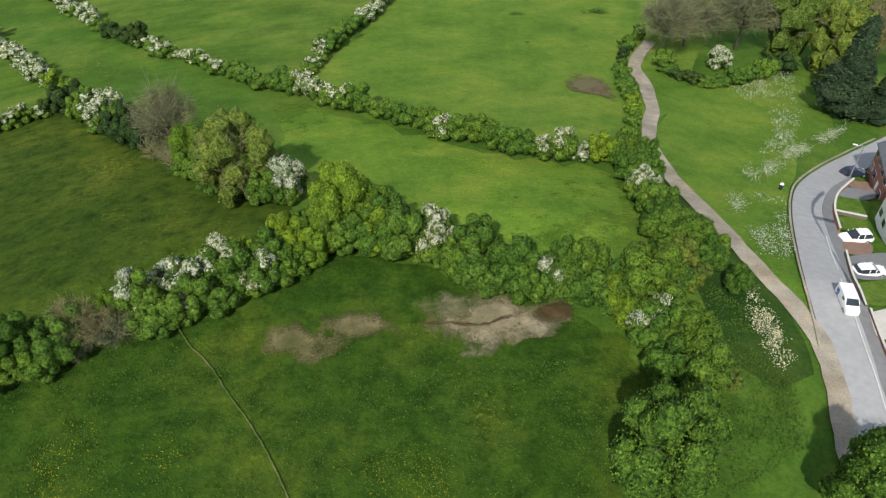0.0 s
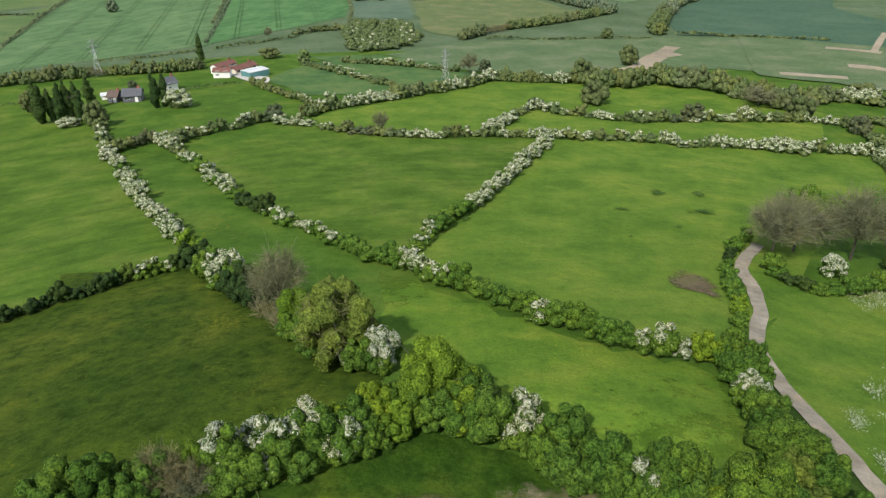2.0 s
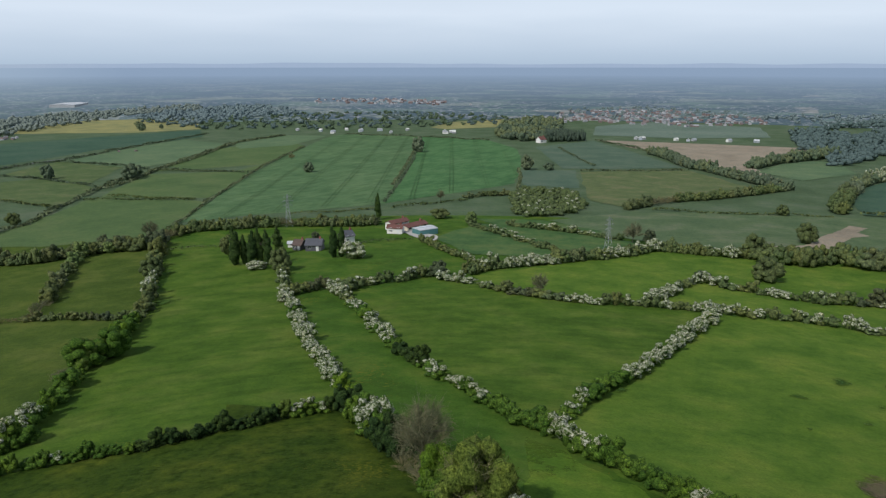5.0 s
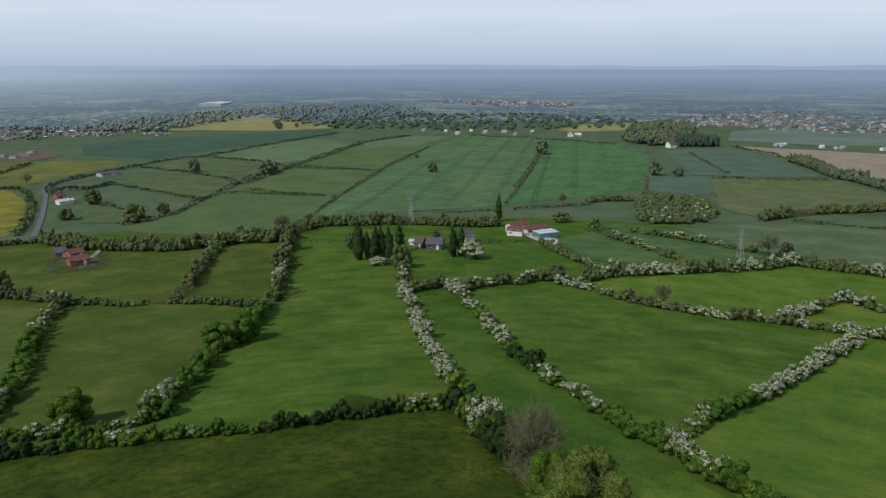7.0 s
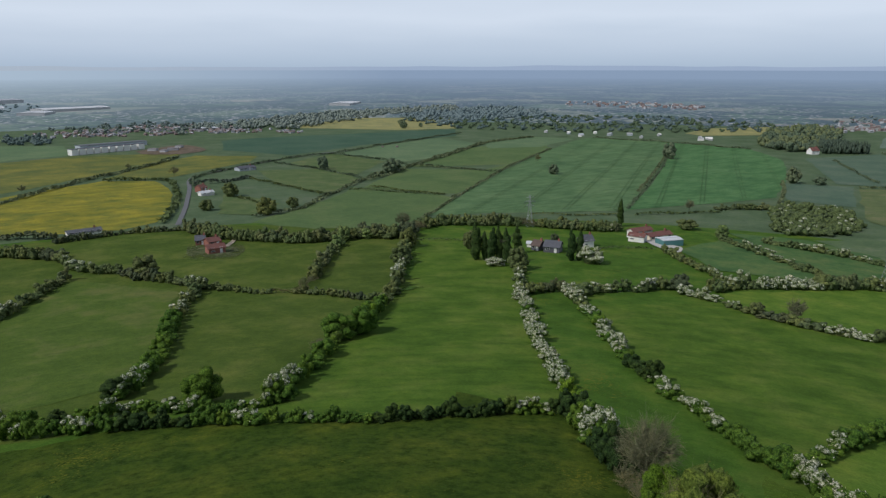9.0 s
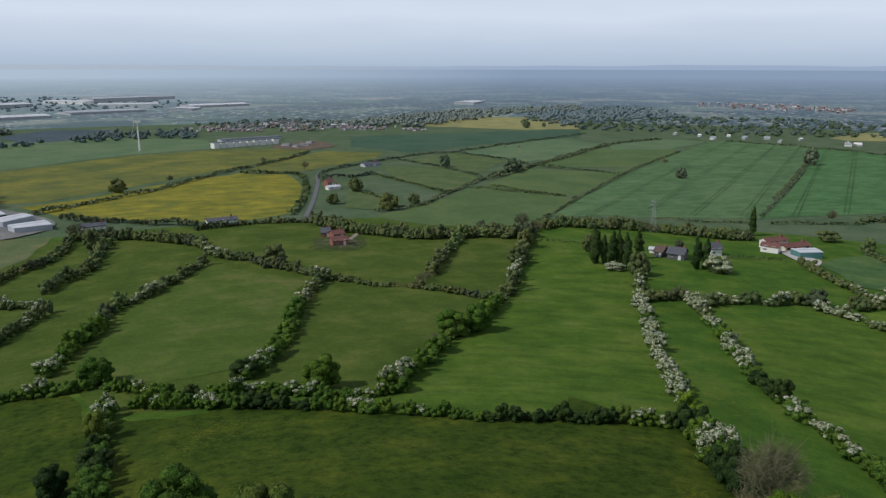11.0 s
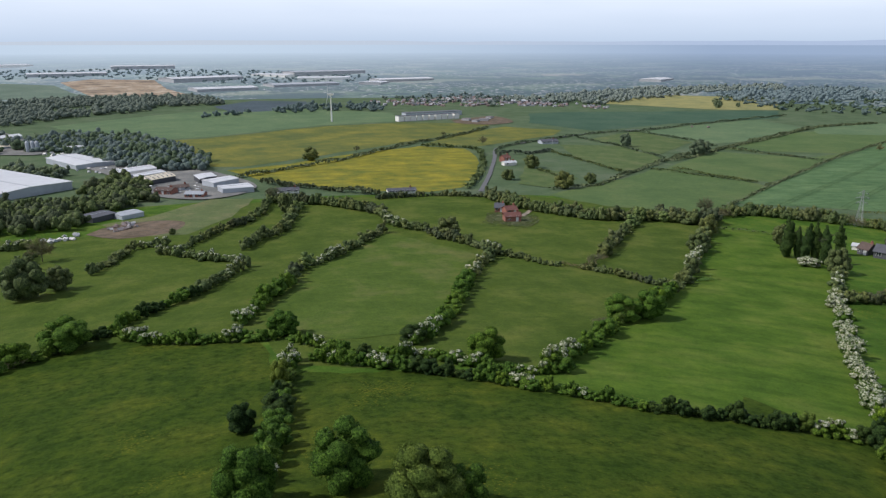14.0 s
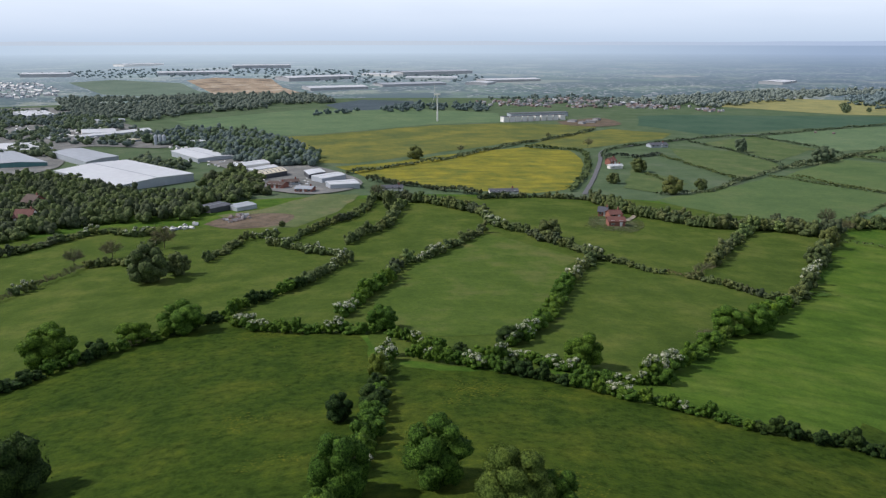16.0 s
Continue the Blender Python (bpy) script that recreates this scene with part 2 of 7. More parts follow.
def backdrop_mat(name, near, far_, r0, r1, cells, glow):
    """The hazy plain behind everything: a glowing backdrop with a patchwork of distant fields and woods, haze painted
    into its glow.
    """
    m, n, l, b = nodes_of(name, 1.0, 0.0)
    plan = n.new("ShaderNodeUVMap")
    plan.uv_map = "plan"
    geo = plan.outputs[0]
    ln = n.new("ShaderNodeVectorMath")
    ln.operation = "LENGTH"
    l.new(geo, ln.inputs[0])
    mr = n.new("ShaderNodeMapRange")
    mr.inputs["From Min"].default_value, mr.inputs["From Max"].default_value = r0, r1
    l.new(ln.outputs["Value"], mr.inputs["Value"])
    vor = n.new("ShaderNodeTexVoronoi")
    vor.inputs["Scale"].default_value = 1 / cells
    l.new(geo, vor.inputs["Vector"])
    sp = n.new("ShaderNodeSeparateColor")
    l.new(vor.outputs["Color"], sp.inputs[0])
    fld = ramp(n, l, sp.outputs[0], [(0.0, (0.09, 0.15, 0.10)), (0.3, (0.20, 0.28, 0.18)), (0.5, (0.11, 0.18, 0.14)), (0.75, (0.36, 0.38, 0.27)), (0.9, (0.16, 0.24, 0.16)), (1.0, (0.48, 0.43, 0.33))])
    wood_ = ramp(n, l, noise_of(n, l, geo, 1 / 130, 6, 0.7), [(0.47, (0, 0, 0)), (0.51, (1, 1, 1))])
    col = blend(n, l, wood_, fld, (0.080, 0.115, 0.112))
    speck = ramp(n, l, noise_of(n, l, geo, 1 / 17, 4, 0.7), [(0.60, (0, 0, 0)), (0.66, (1, 1, 1))])
    col = blend(n, l, speck, col, (0.080, 0.115, 0.112))
    town = ramp(n, l, noise_of(n, l, geo, 1 / 330, 3, 0.6), [(0.42, (0, 0, 0)), (0.50, (1, 1, 1))])
    dots = ramp(n, l, noise_of(n, l, geo, 1 / 11, 2, 0.6), [(0.59, (0, 0, 0)), (0.63, (1, 1, 1))])
    both = blend(n, l, 1.0, town, dots, "MULTIPLY")
    col = blend(n, l, both, col, (0.78, 0.74, 0.74))
    # haze painted in by distance: first its colour, then its share
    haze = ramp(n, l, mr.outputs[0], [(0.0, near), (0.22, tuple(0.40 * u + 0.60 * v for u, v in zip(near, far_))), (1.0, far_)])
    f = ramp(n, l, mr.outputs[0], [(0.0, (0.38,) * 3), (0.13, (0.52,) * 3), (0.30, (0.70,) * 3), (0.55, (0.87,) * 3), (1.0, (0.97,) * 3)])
    # painted haze made brighter on the sunward side
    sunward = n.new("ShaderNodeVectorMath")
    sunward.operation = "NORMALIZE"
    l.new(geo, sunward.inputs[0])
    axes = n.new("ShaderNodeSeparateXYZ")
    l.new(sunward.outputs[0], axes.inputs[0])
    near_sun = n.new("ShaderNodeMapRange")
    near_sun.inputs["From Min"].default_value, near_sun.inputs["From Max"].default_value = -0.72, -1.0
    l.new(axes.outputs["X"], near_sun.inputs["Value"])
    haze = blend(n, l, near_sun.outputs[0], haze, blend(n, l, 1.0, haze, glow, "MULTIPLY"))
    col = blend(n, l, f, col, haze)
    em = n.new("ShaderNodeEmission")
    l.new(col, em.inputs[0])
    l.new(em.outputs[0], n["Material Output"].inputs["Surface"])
    return m


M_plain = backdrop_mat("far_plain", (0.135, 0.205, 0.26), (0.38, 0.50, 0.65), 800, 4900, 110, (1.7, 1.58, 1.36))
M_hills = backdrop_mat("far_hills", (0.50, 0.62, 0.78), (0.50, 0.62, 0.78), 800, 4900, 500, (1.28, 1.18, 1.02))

LEAF = {
    "k": leafy("oak_leaf", (0.036, 0.080, 0.013), (0.128, 0.228, 0.030), 0.14),
    "g": leafy("hedge_leaf", (0.044, 0.098, 0.015), (0.148, 0.262, 0.033), 0.14),
    "d": leafy("dark_leaf", (0.017, 0.037, 0.011), (0.058, 0.100, 0.026)),
    "l": leafy("lime_leaf", (0.090, 0.155, 0.014), (0.235, 0.350, 0.032)),
    "o": leafy("olive_leaf", (0.056, 0.090, 0.016), (0.160, 0.222, 0.042)),
    "b": leafy("bare_twig", (0.115, 0.118, 0.062), (0.225, 0.225, 0.130), 0.05),
    "w": leafy("blossom", (0.52, 0.53, 0.43), (0.80, 0.79, 0.71), 0.15),
    "p": leafy("needle", (0.016, 0.032, 0.014), (0.058, 0.092, 0.040), 0.05),
    # leaf colour blued for distance haze
    "f": leafy("hazy_leaf", (0.080, 0.112, 0.110), (0.130, 0.165, 0.155), 0.1),
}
# Far leaf colours with distance haze mixed in: lifted darks, added blue
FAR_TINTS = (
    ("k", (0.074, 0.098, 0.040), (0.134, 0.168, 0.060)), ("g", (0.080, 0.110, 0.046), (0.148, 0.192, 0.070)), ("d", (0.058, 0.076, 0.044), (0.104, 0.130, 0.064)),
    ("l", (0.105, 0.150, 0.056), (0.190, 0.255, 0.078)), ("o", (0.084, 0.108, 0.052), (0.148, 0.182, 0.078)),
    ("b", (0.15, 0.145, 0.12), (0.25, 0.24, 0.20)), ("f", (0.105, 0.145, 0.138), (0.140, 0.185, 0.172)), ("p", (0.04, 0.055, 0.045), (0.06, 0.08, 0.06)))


# Blends a leaf colour towards blue-grey haze for the farthest foliage
def toward_haze(c):
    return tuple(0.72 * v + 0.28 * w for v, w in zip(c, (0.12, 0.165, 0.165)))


FAR_LEAF = {key: leafy("hazed_" + key + "_leaf", lo, hi, 0.15) for key, lo, hi in FAR_TINTS}
HAZE_LEAF = {key: leafy("hazier_" + key + "_leaf", toward_haze(lo), toward_haze(hi), 0.12) for key, lo, hi in FAR_TINTS}
HAZE_LEAF["far"] = leafy("far_haze_leaf", (0.15, 0.205, 0.215), (0.19, 0.25, 0.26), 0.1)


def leaf_mass(name, dark, light, gap_shade=0.35, grain=2.3):
    """The closed inner canopy: packed leaves in fine colour and relief, shade between them painted as dark gaps."""
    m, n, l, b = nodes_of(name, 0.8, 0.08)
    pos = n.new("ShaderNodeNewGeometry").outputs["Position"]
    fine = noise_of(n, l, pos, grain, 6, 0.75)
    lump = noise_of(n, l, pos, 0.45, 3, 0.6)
    col = ramp(n, l, fine, [(0.36, tuple(gap_shade * v for v in dark)), (0.45, dark), (0.52, tuple(0.5 * (u + v) for u, v in zip(dark, light))), (0.62, tuple(1.15 * v for v in light))])
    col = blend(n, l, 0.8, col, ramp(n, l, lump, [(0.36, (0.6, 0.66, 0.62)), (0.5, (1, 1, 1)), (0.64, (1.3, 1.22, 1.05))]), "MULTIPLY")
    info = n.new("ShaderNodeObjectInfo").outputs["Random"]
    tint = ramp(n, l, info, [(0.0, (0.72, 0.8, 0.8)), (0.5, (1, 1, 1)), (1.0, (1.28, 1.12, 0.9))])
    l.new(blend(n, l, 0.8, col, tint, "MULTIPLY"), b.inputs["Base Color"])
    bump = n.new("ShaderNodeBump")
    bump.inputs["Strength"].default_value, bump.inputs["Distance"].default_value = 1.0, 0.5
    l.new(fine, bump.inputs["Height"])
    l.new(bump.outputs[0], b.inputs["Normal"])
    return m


def blossom_mass(name, leaf):
    """A bush top under blossom: dense cream-white sprays, with leaf and shade coloured into the small gaps."""
    m, n, l, b = nodes_of(name, 0.85, 0.08)
    pos = n.new("ShaderNodeNewGeometry").outputs["Position"]
    fine = noise_of(n, l, pos, 1.3, 7, 0.78)
    lump = noise_of(n, l, pos, 0.35, 3, 0.6)
    col = ramp(n, l, fine, [(0.38, tuple(0.6 * v for v in leaf)), (0.47, leaf), (0.53, (0.36, 0.38, 0.25)), (0.62, (0.73, 0.72, 0.63))])
    col = blend(n, l, 0.7, col, ramp(n, l, lump, [(0.34, (0.66, 0.74, 0.62)), (0.5, (1, 1, 1)), (0.66, (1.1, 1.08, 1.05))]), "MULTIPLY")
    l.new(col, b.inputs["Base Color"])
    bump = n.new("ShaderNodeBump")
    bump.inputs["Strength"].default_value, bump.inputs["Distance"].default_value = 1.0, 0.6
    l.new(fine, bump.inputs["Height"])
    l.new(bump.outputs[0], b.inputs["Normal"])
    return m


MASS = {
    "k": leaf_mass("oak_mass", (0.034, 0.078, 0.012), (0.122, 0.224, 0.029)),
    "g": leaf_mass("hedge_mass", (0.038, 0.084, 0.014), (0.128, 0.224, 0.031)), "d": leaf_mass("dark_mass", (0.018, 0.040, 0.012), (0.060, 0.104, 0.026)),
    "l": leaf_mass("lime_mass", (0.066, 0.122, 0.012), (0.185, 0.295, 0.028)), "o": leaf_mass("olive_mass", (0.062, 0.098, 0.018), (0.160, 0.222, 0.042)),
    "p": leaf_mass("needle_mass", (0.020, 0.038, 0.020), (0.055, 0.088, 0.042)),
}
# Far canopies: haze in the leaf colours, gap darkness weakened to match
FAR_MASS = {key: leaf_mass("hazed_" + key + "_mass", tuple(0.85 * v for v in lo), hi, 0.6, 1.1) for key, lo, hi in FAR_TINTS}
HAZE_MASS = {key: leaf_mass("hazier_" + key + "_mass", tuple(0.95 * v for v in toward_haze(lo)), toward_haze(hi), 0.8, 0.7) for key, lo, hi in FAR_TINTS}
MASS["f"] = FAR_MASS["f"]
M_bloom = blossom_mass("blossom_mass", (0.07, 0.115, 0.022))
M_white = plain("white_render", (0.78, 0.77, 0.73), 0.8, 0, 0.08)
M_cream = plain("cream_render", (0.66, 0.60, 0.46), 0.8, 0, 0.1)
M_brick = plain("red_brick", (0.30, 0.13, 0.095), 0.9, 0, 0.25, 4)
M_slate = plain("grey_slate", (0.11, 0.115, 0.13), 0.6, 0, 0.25, 3)
M_tile_red = plain("red_clay_tile", (0.19, 0.088, 0.072), 0.8, 0, 0.3, 3)
M_tile_brown = plain("brown_tile", (0.13, 0.095, 0.08), 0.8, 0, 0.3, 3)
M_sheet = plain("white_roof_sheet", (0.62, 0.64, 0.65), 0.5, 0, 0.10, 0.3)
M_sheet_grey = plain("grey_roof_sheet", (0.40, 0.43, 0.46), 0.5, 0, 0.12, 0.3)
M_clad = plain("pale_cladding", (0.42, 0.46, 0.50), 0.5, 0, 0.1, 0.3)
M_clad_dark = plain("dark_cladding", (0.07, 0.075, 0.085), 0.5, 0, 0.15, 0.3)
M_teal_clad = plain("teal_cladding", (0.08, 0.20, 0.20), 0.5, 0, 0.1, 0.5)
# Far building colours, greyed in the base to carry distance haze
M_far_wall = plain("hazed_wall", (0.42, 0.43, 0.44), 0.9)
M_far_brick = plain("hazed_brick", (0.23, 0.18, 0.165), 0.9)
M_far_roof = plain("hazed_roof", (0.24, 0.22, 0.22), 0.9)
M_far_slate = plain("hazed_slate", (0.20, 0.215, 0.235), 0.9)
M_glass = plain("window_glass", (0.03, 0.04, 0.05), 0.08, 0, 0.1, 1, 0.6)
M_frame = plain("white_frame", (0.75, 0.75, 0.74), 0.5, 0, 0.05)
M_steel = plain("galvanised_steel", (0.38, 0.40, 0.41), 0.45, 0.6, 0.15, 2)
M_concrete = plain("concrete", (0.50, 0.48, 0.44), 0.9, 0, 0.15, 2)
M_block = plain("brick_paving", (0.26, 0.16, 0.12), 0.9, 0, 0.25, 6)
M_paint = plain("white_car_paint", (0.80, 0.80, 0.80), 0.25, 0, 0.02, 1, 0.6)
M_paint_dark = plain("dark_blue_car_paint", (0.02, 0.03, 0.06), 0.25, 0, 0.05, 1, 0.6)
M_tyre = plain("tyre_rubber", (0.02, 0.02, 0.02), 0.8)
M_red_lamp = plain("red_lamp_glass", (0.4, 0.02, 0.02), 0.2)
M_blue = plain("blue_livery", (0.05, 0.18, 0.45), 0.4)
M_line = plain("road_paint", (0.62, 0.62, 0.60), 0.7, 0, 0.3, 3)
M_wood = plain("weathered_wood", (0.14, 0.11, 0.08), 0.9, 0, 0.3, 4)
M_lawn = turf("garden_lawn", (0.07, 0.13, 0.02), (0.09, 0.155, 0.024), (0.12, 0.17, 0.03), 5)
M_grass2 = turf("streaked_pasture", (0.055, 0.109, 0.015), (0.079, 0.141, 0.020), (0.119, 0.168, 0.032), 24, rows=(0.06, 60))
M_tall2 = turf("olive_meadow", (0.030, 0.058, 0.008), (0.044, 0.075, 0.010), (0.075, 0.101, 0.014), 20, ((0.125, 0.135, 0.014), -0.02, 1.3), relief=0.8, tuft=0.95)
M_past_o = turf("olive_pasture", (0.053, 0.089, 0.015), (0.072, 0.111, 0.020), (0.108, 0.137, 0.030), 26)
M_rubble = turf("rough_garden", (0.068, 0.085, 0.038), (0.090, 0.110, 0.049), (0.135, 0.135, 0.081), 8, fine=1)
ragged(M_rubble, 0.95)
M_yard = turf("yard_soil", (0.10, 0.085, 0.06), (0.15, 0.12, 0.09), (0.20, 0.155, 0.12), 12, fine=1)
M_tram = turf("tramline_soil", (0.052, 0.102, 0.042), (0.060, 0.114, 0.046), (0.075, 0.126, 0.055), 20)
M_weed = turf("nettle_patch", (0.036, 0.082, 0.018), (0.054, 0.110, 0.022), (0.068, 0.119, 0.026), 8)
ragged(M_weed, 0.86)
M_lush = turf("lush_pasture", (0.068, 0.134, 0.018), (0.099, 0.172, 0.024), (0.151, 0.208, 0.034), 22)
M_lush_thin = turf("buttercup_pasture", (0.076, 0.150, 0.018), (0.106, 0.185, 0.023), (0.162, 0.218, 0.032), 12)
ragged(M_lush_thin, 1.5)
# dark lush green, with tree shade put into the base colour as well
M_bank = turf("rough_bank", (0.014, 0.038, 0.009), (0.025, 0.056, 0.011), (0.046, 0.078, 0.015), 12)
M_tall = turf("long_grass_meadow", (0.021, 0.051, 0.006), (0.032, 0.068, 0.009), (0.059, 0.091, 0.012), 16, ((0.125, 0.135, 0.012), -0.02, 1.3), relief=0.8, tuft=0.95)
M_parsley = leafy("cow_parsley_flower", (0.36, 0.40, 0.28), (0.70, 0.71, 0.60))
M_butter = leafy("buttercup_petal", (0.42, 0.36, 0.01), (0.60, 0.52, 0.02))
M_blade = leafy("grass_tussock", (0.042, 0.092, 0.014), (0.090, 0.158, 0.024), 0.3)
M_bark = plain("bark", (0.085, 0.075, 0.058), 0.95, 0, 0.4, 3)


# ---- the lie of the land: a hilltop under the eye, its sides falling to a wide vale ----
SECTORS = 72
WEDGE = 2 * math.pi / SECTORS
RINGS = [85.0]
while RINGS[-1] < 16000:
    RINGS.append(RINGS[-1] * (1.055 if RINGS[-1] < 800 else 1.14))


def spread_at(r):
    """How much farther than on level ground the falling hillside lies along the same line of sight."""
    u = (max(0.0, min(r, 1050.0) - 85) / 190) ** 1.15
    k = 1 + 1.95 * u / (1 + u)
    if r > 1050:                  # bent up to keep the far ground inside the camera's clip range
        k = (1050 * k + (4850 - 1050 * k) * (1 - math.exp((1050 - r) / 760))) / r
    return k


CHORD = [r * math.cos(WEDGE / 2) for r in RINGS]
BANDS = np.array(CHORD)
STRETCH = [spread_at(r) for r in RINGS]
DROP = [HEIGHT * (1 - k) for k in STRETCH]
GRADE = [(z1 - z0) / (k1 * c1 - k0 * c0) for z0, z1, k0, k1, c0, c1 in zip(DROP, DROP[1:], STRETCH, STRETCH[1:], CHORD, CHORD[1:])]


def stretch(x, y):
    mid = (math.floor(math.atan2(y, x) / WEDGE) + 0.5) * WEDGE
    q = x * math.cos(mid) + y * math.sin(mid)
    if q <= CHORD[0]:
        return 1.0
    i = min(int(BANDS.searchsorted(q, "right")) - 1, len(GRADE) - 1)
    return (HEIGHT - DROP[i] + GRADE[i] * STRETCH[i] * CHORD[i]) / (HEIGHT + GRADE[i] * q)


def site(x, y, z=0.0, k=None):
    """The place on the hillside of a spot of the level plan, moved along the eye's sight line."""
    k = stretch(x, y) if k is None else k
    return Vector((k * x, k * y, HEIGHT + k * (z - HEIGHT)))


def settle(ob, x, y, z=0.0, turn=0.0):
    """Sets a thing down on the hillside, scaled about the eye to fit the camera's view."""
    k = stretch(x, y)
    ob.location = site(x, y, z, k)
    ob.rotation_euler = (0, 0, radians(turn))
    ob.scale = (k, k, k)
    return k


def halve(poly, nx, ny, c, keep):
    """The part of a convex outline on one side of a line."""
    out = []
    for (x0, y0), (x1, y1) in zip(poly, poly[1:] + poly[:1]):
        a, b = (nx * x0 + ny * y0 - c) * keep, (nx * x1 + ny * y1 - c) * keep
        if a >= 0:
            out.append((x0, y0))
        if a * b < 0:
            u = a / (a - b)
            out.append((x0 + (x1 - x0) * u, y0 + (y1 - y0) * u))
    return out


def drape(name, polys, z, mats):
    """Convex outlines of the level plan laid over the hillside, cut where its slope changes."""
    verts, faces, known = [], [], {}

    def add(poly):
        f = []
        for x, y in poly:
            key = (round(x, 3), round(y, 3))
            if key not in known:
                known[key] = len(verts)
                verts.append(site(x, y, z))
            if known[key] not in f:
                f.append(known[key])
        if len(f) > 2:
            faces.append(f)
    for poly in polys:
        poly = [(float(x), float(y)) for x, y in poly]
        area = sum(x0 * y1 - x1 * y0 for (x0, y0), (x1, y1) in zip(poly, poly[1:] + poly[:1]))
        if abs(area) < 1e-5:
            continue
        if area < 0:
            poly = poly[::-1]
        if max(math.hypot(x, y) for x, y in poly) < CHORD[0]:
            add(poly)
            continue
        ref = math.atan2(sum(y for x, y in poly), sum(x for x, y in poly))
        turn = [(math.atan2(y, x) - ref + math.pi) % (2 * math.pi) - math.pi + ref for x, y in poly]
        for j in range(math.floor(min(turn) / WEDGE), math.floor(max(turn) / WEDGE) + 1):
            a, b, mid = j * WEDGE, (j + 1) * WEDGE, (j + 0.5) * WEDGE
            part_ = halve(poly, -math.sin(a), math.cos(a), 0, 1)
            part_ = halve(part_, -math.sin(b), math.cos(b), 0, -1) if len(part_) > 2 else []
            if len(part_) < 3:
                continue
            cx, cy = math.cos(mid), math.sin(mid)
            far_q = max(cx * x + cy * y for x, y in part_)
            i = int(BANDS.searchsorted(min(cx * x + cy * y for x, y in part_), "right"))
            while i < len(CHORD) and CHORD[i] < far_q and len(part_) > 2:
                piece = halve(part_, cx, cy, CHORD[i], -1)
                if len(piece) > 2:
                    add(piece)
                part_ = halve(part_, cx, cy, CHORD[i], 1)
                i += 1
            if len(part_) > 2:
                add(part_)
    me = mesh_of(name, verts, faces, mats)
    me.polygons.foreach_set("use_smooth", np.ones(len(me.polygons), dtype=bool))
    return me


# ---- builders ----
def mesh_of(name, verts, faces, mats, index=None):
    me = bpy.data.meshes.new(name)
    me.from_pydata(verts, [], faces)
    for m in mats:
        me.materials.append(m)
    if index is not None:
        me.polygons.foreach_set("material_index", np.asarray(index, dtype=np.int32))
    me.update()
    return me


def glide(points, step=4.0):
    """A smooth line through plan points, cut at even steps."""
    p = [np.array(q, float) for q in points]
    p = [2 * p[0] - p[1]] + p + [2 * p[-1] - p[-2]]
    fine = []
    for a, b, c, d in zip(p, p[1:], p[2:], p[3:]):
        for u in np.linspace(0, 1, 12, endpoint=False):
            fine.append(0.5 * (2 * b + (c - a) * u + (2 * a - 5 * b + 4 * c - d) * u * u + (3 * b - a - 3 * c + d) * u ** 3))
    fine.append(p[-2])
    fine = np.array(fine)
    run = np.concatenate([[0], np.cumsum(np.hypot(*np.diff(fine, axis=0).T))])
    at = np.linspace(0, run[-1], max(2, int(round(run[-1] / step)) + 1))
    return np.stack([np.interp(at, run, fine[:, 0]), np.interp(at, run, fine[:, 1])], 1)


LAYER = [0.02]
MADE = ("road", "pavement", "lawn", "driveway", "path", "yard")


def patch(name, points, mat, label, rough=True):
    """A field, laid as a thin sheet on the ground."""
    LAYER[0] += 0.004
    p = points
    if name in MADE:
        p = glide(list(points) + [points[0]], 0.8)[:-1].tolist()
    elif rough:
        step = 0.02 * max(40, max(math.hypot(*q) for q in points))
        ring = [np.array(q, float) for q in list(points) + [points[0]]]
        c = np.concatenate([a + (b_ - a) * np.linspace(0, 1, max(1, int(np.hypot(*(b_ - a)) / step)), endpoint=False)[:, None] for a, b_ in zip(ring, ring[1:])])
        size = min(1.2, 0.03 * np.ptp(c, axis=0).min())
        p = [(x + random.uniform(-1, 1) * size, y + random.uniform(-1, 1) * size) for x, y in c]
    tris = geometry.tessellate_polygon([[Vector((x, y, 0)) for x, y in p]])
    me = drape(name, [[p[i] for i in t] for t in tris], LAYER[0], [mat])
    return tagged(new(name, me), label, name.replace("_", " "), kind="structure")


def ribbon(name, points, width, mat, label, z=None, step=2.0, ragged=0.12):
    LAYER[0] += 0.004
    z = LAYER[0] + 0.03 if z is None else z
    c = glide(points, step)
    d = np.gradient(c, axis=0)
    d /= np.linalg.norm(d, axis=1)[:, None]
    s = np.stack([d[:, 1], -d[:, 0]], 1)
    w = width / 2 * (1 + ragged * np.random.uniform(-1, 1, (2, len(c))))
    l, r = c - s * w[0][:, None], c + s * w[1][:, None]
    me = drape(name, [t for i in range(len(c) - 1) for t in ((l[i], r[i], r[i + 1]), (l[i], r[i + 1], l[i + 1]))], z, [mat])
    return tagged(new(name, me), label, name.replace("_", " "), kind="structure")


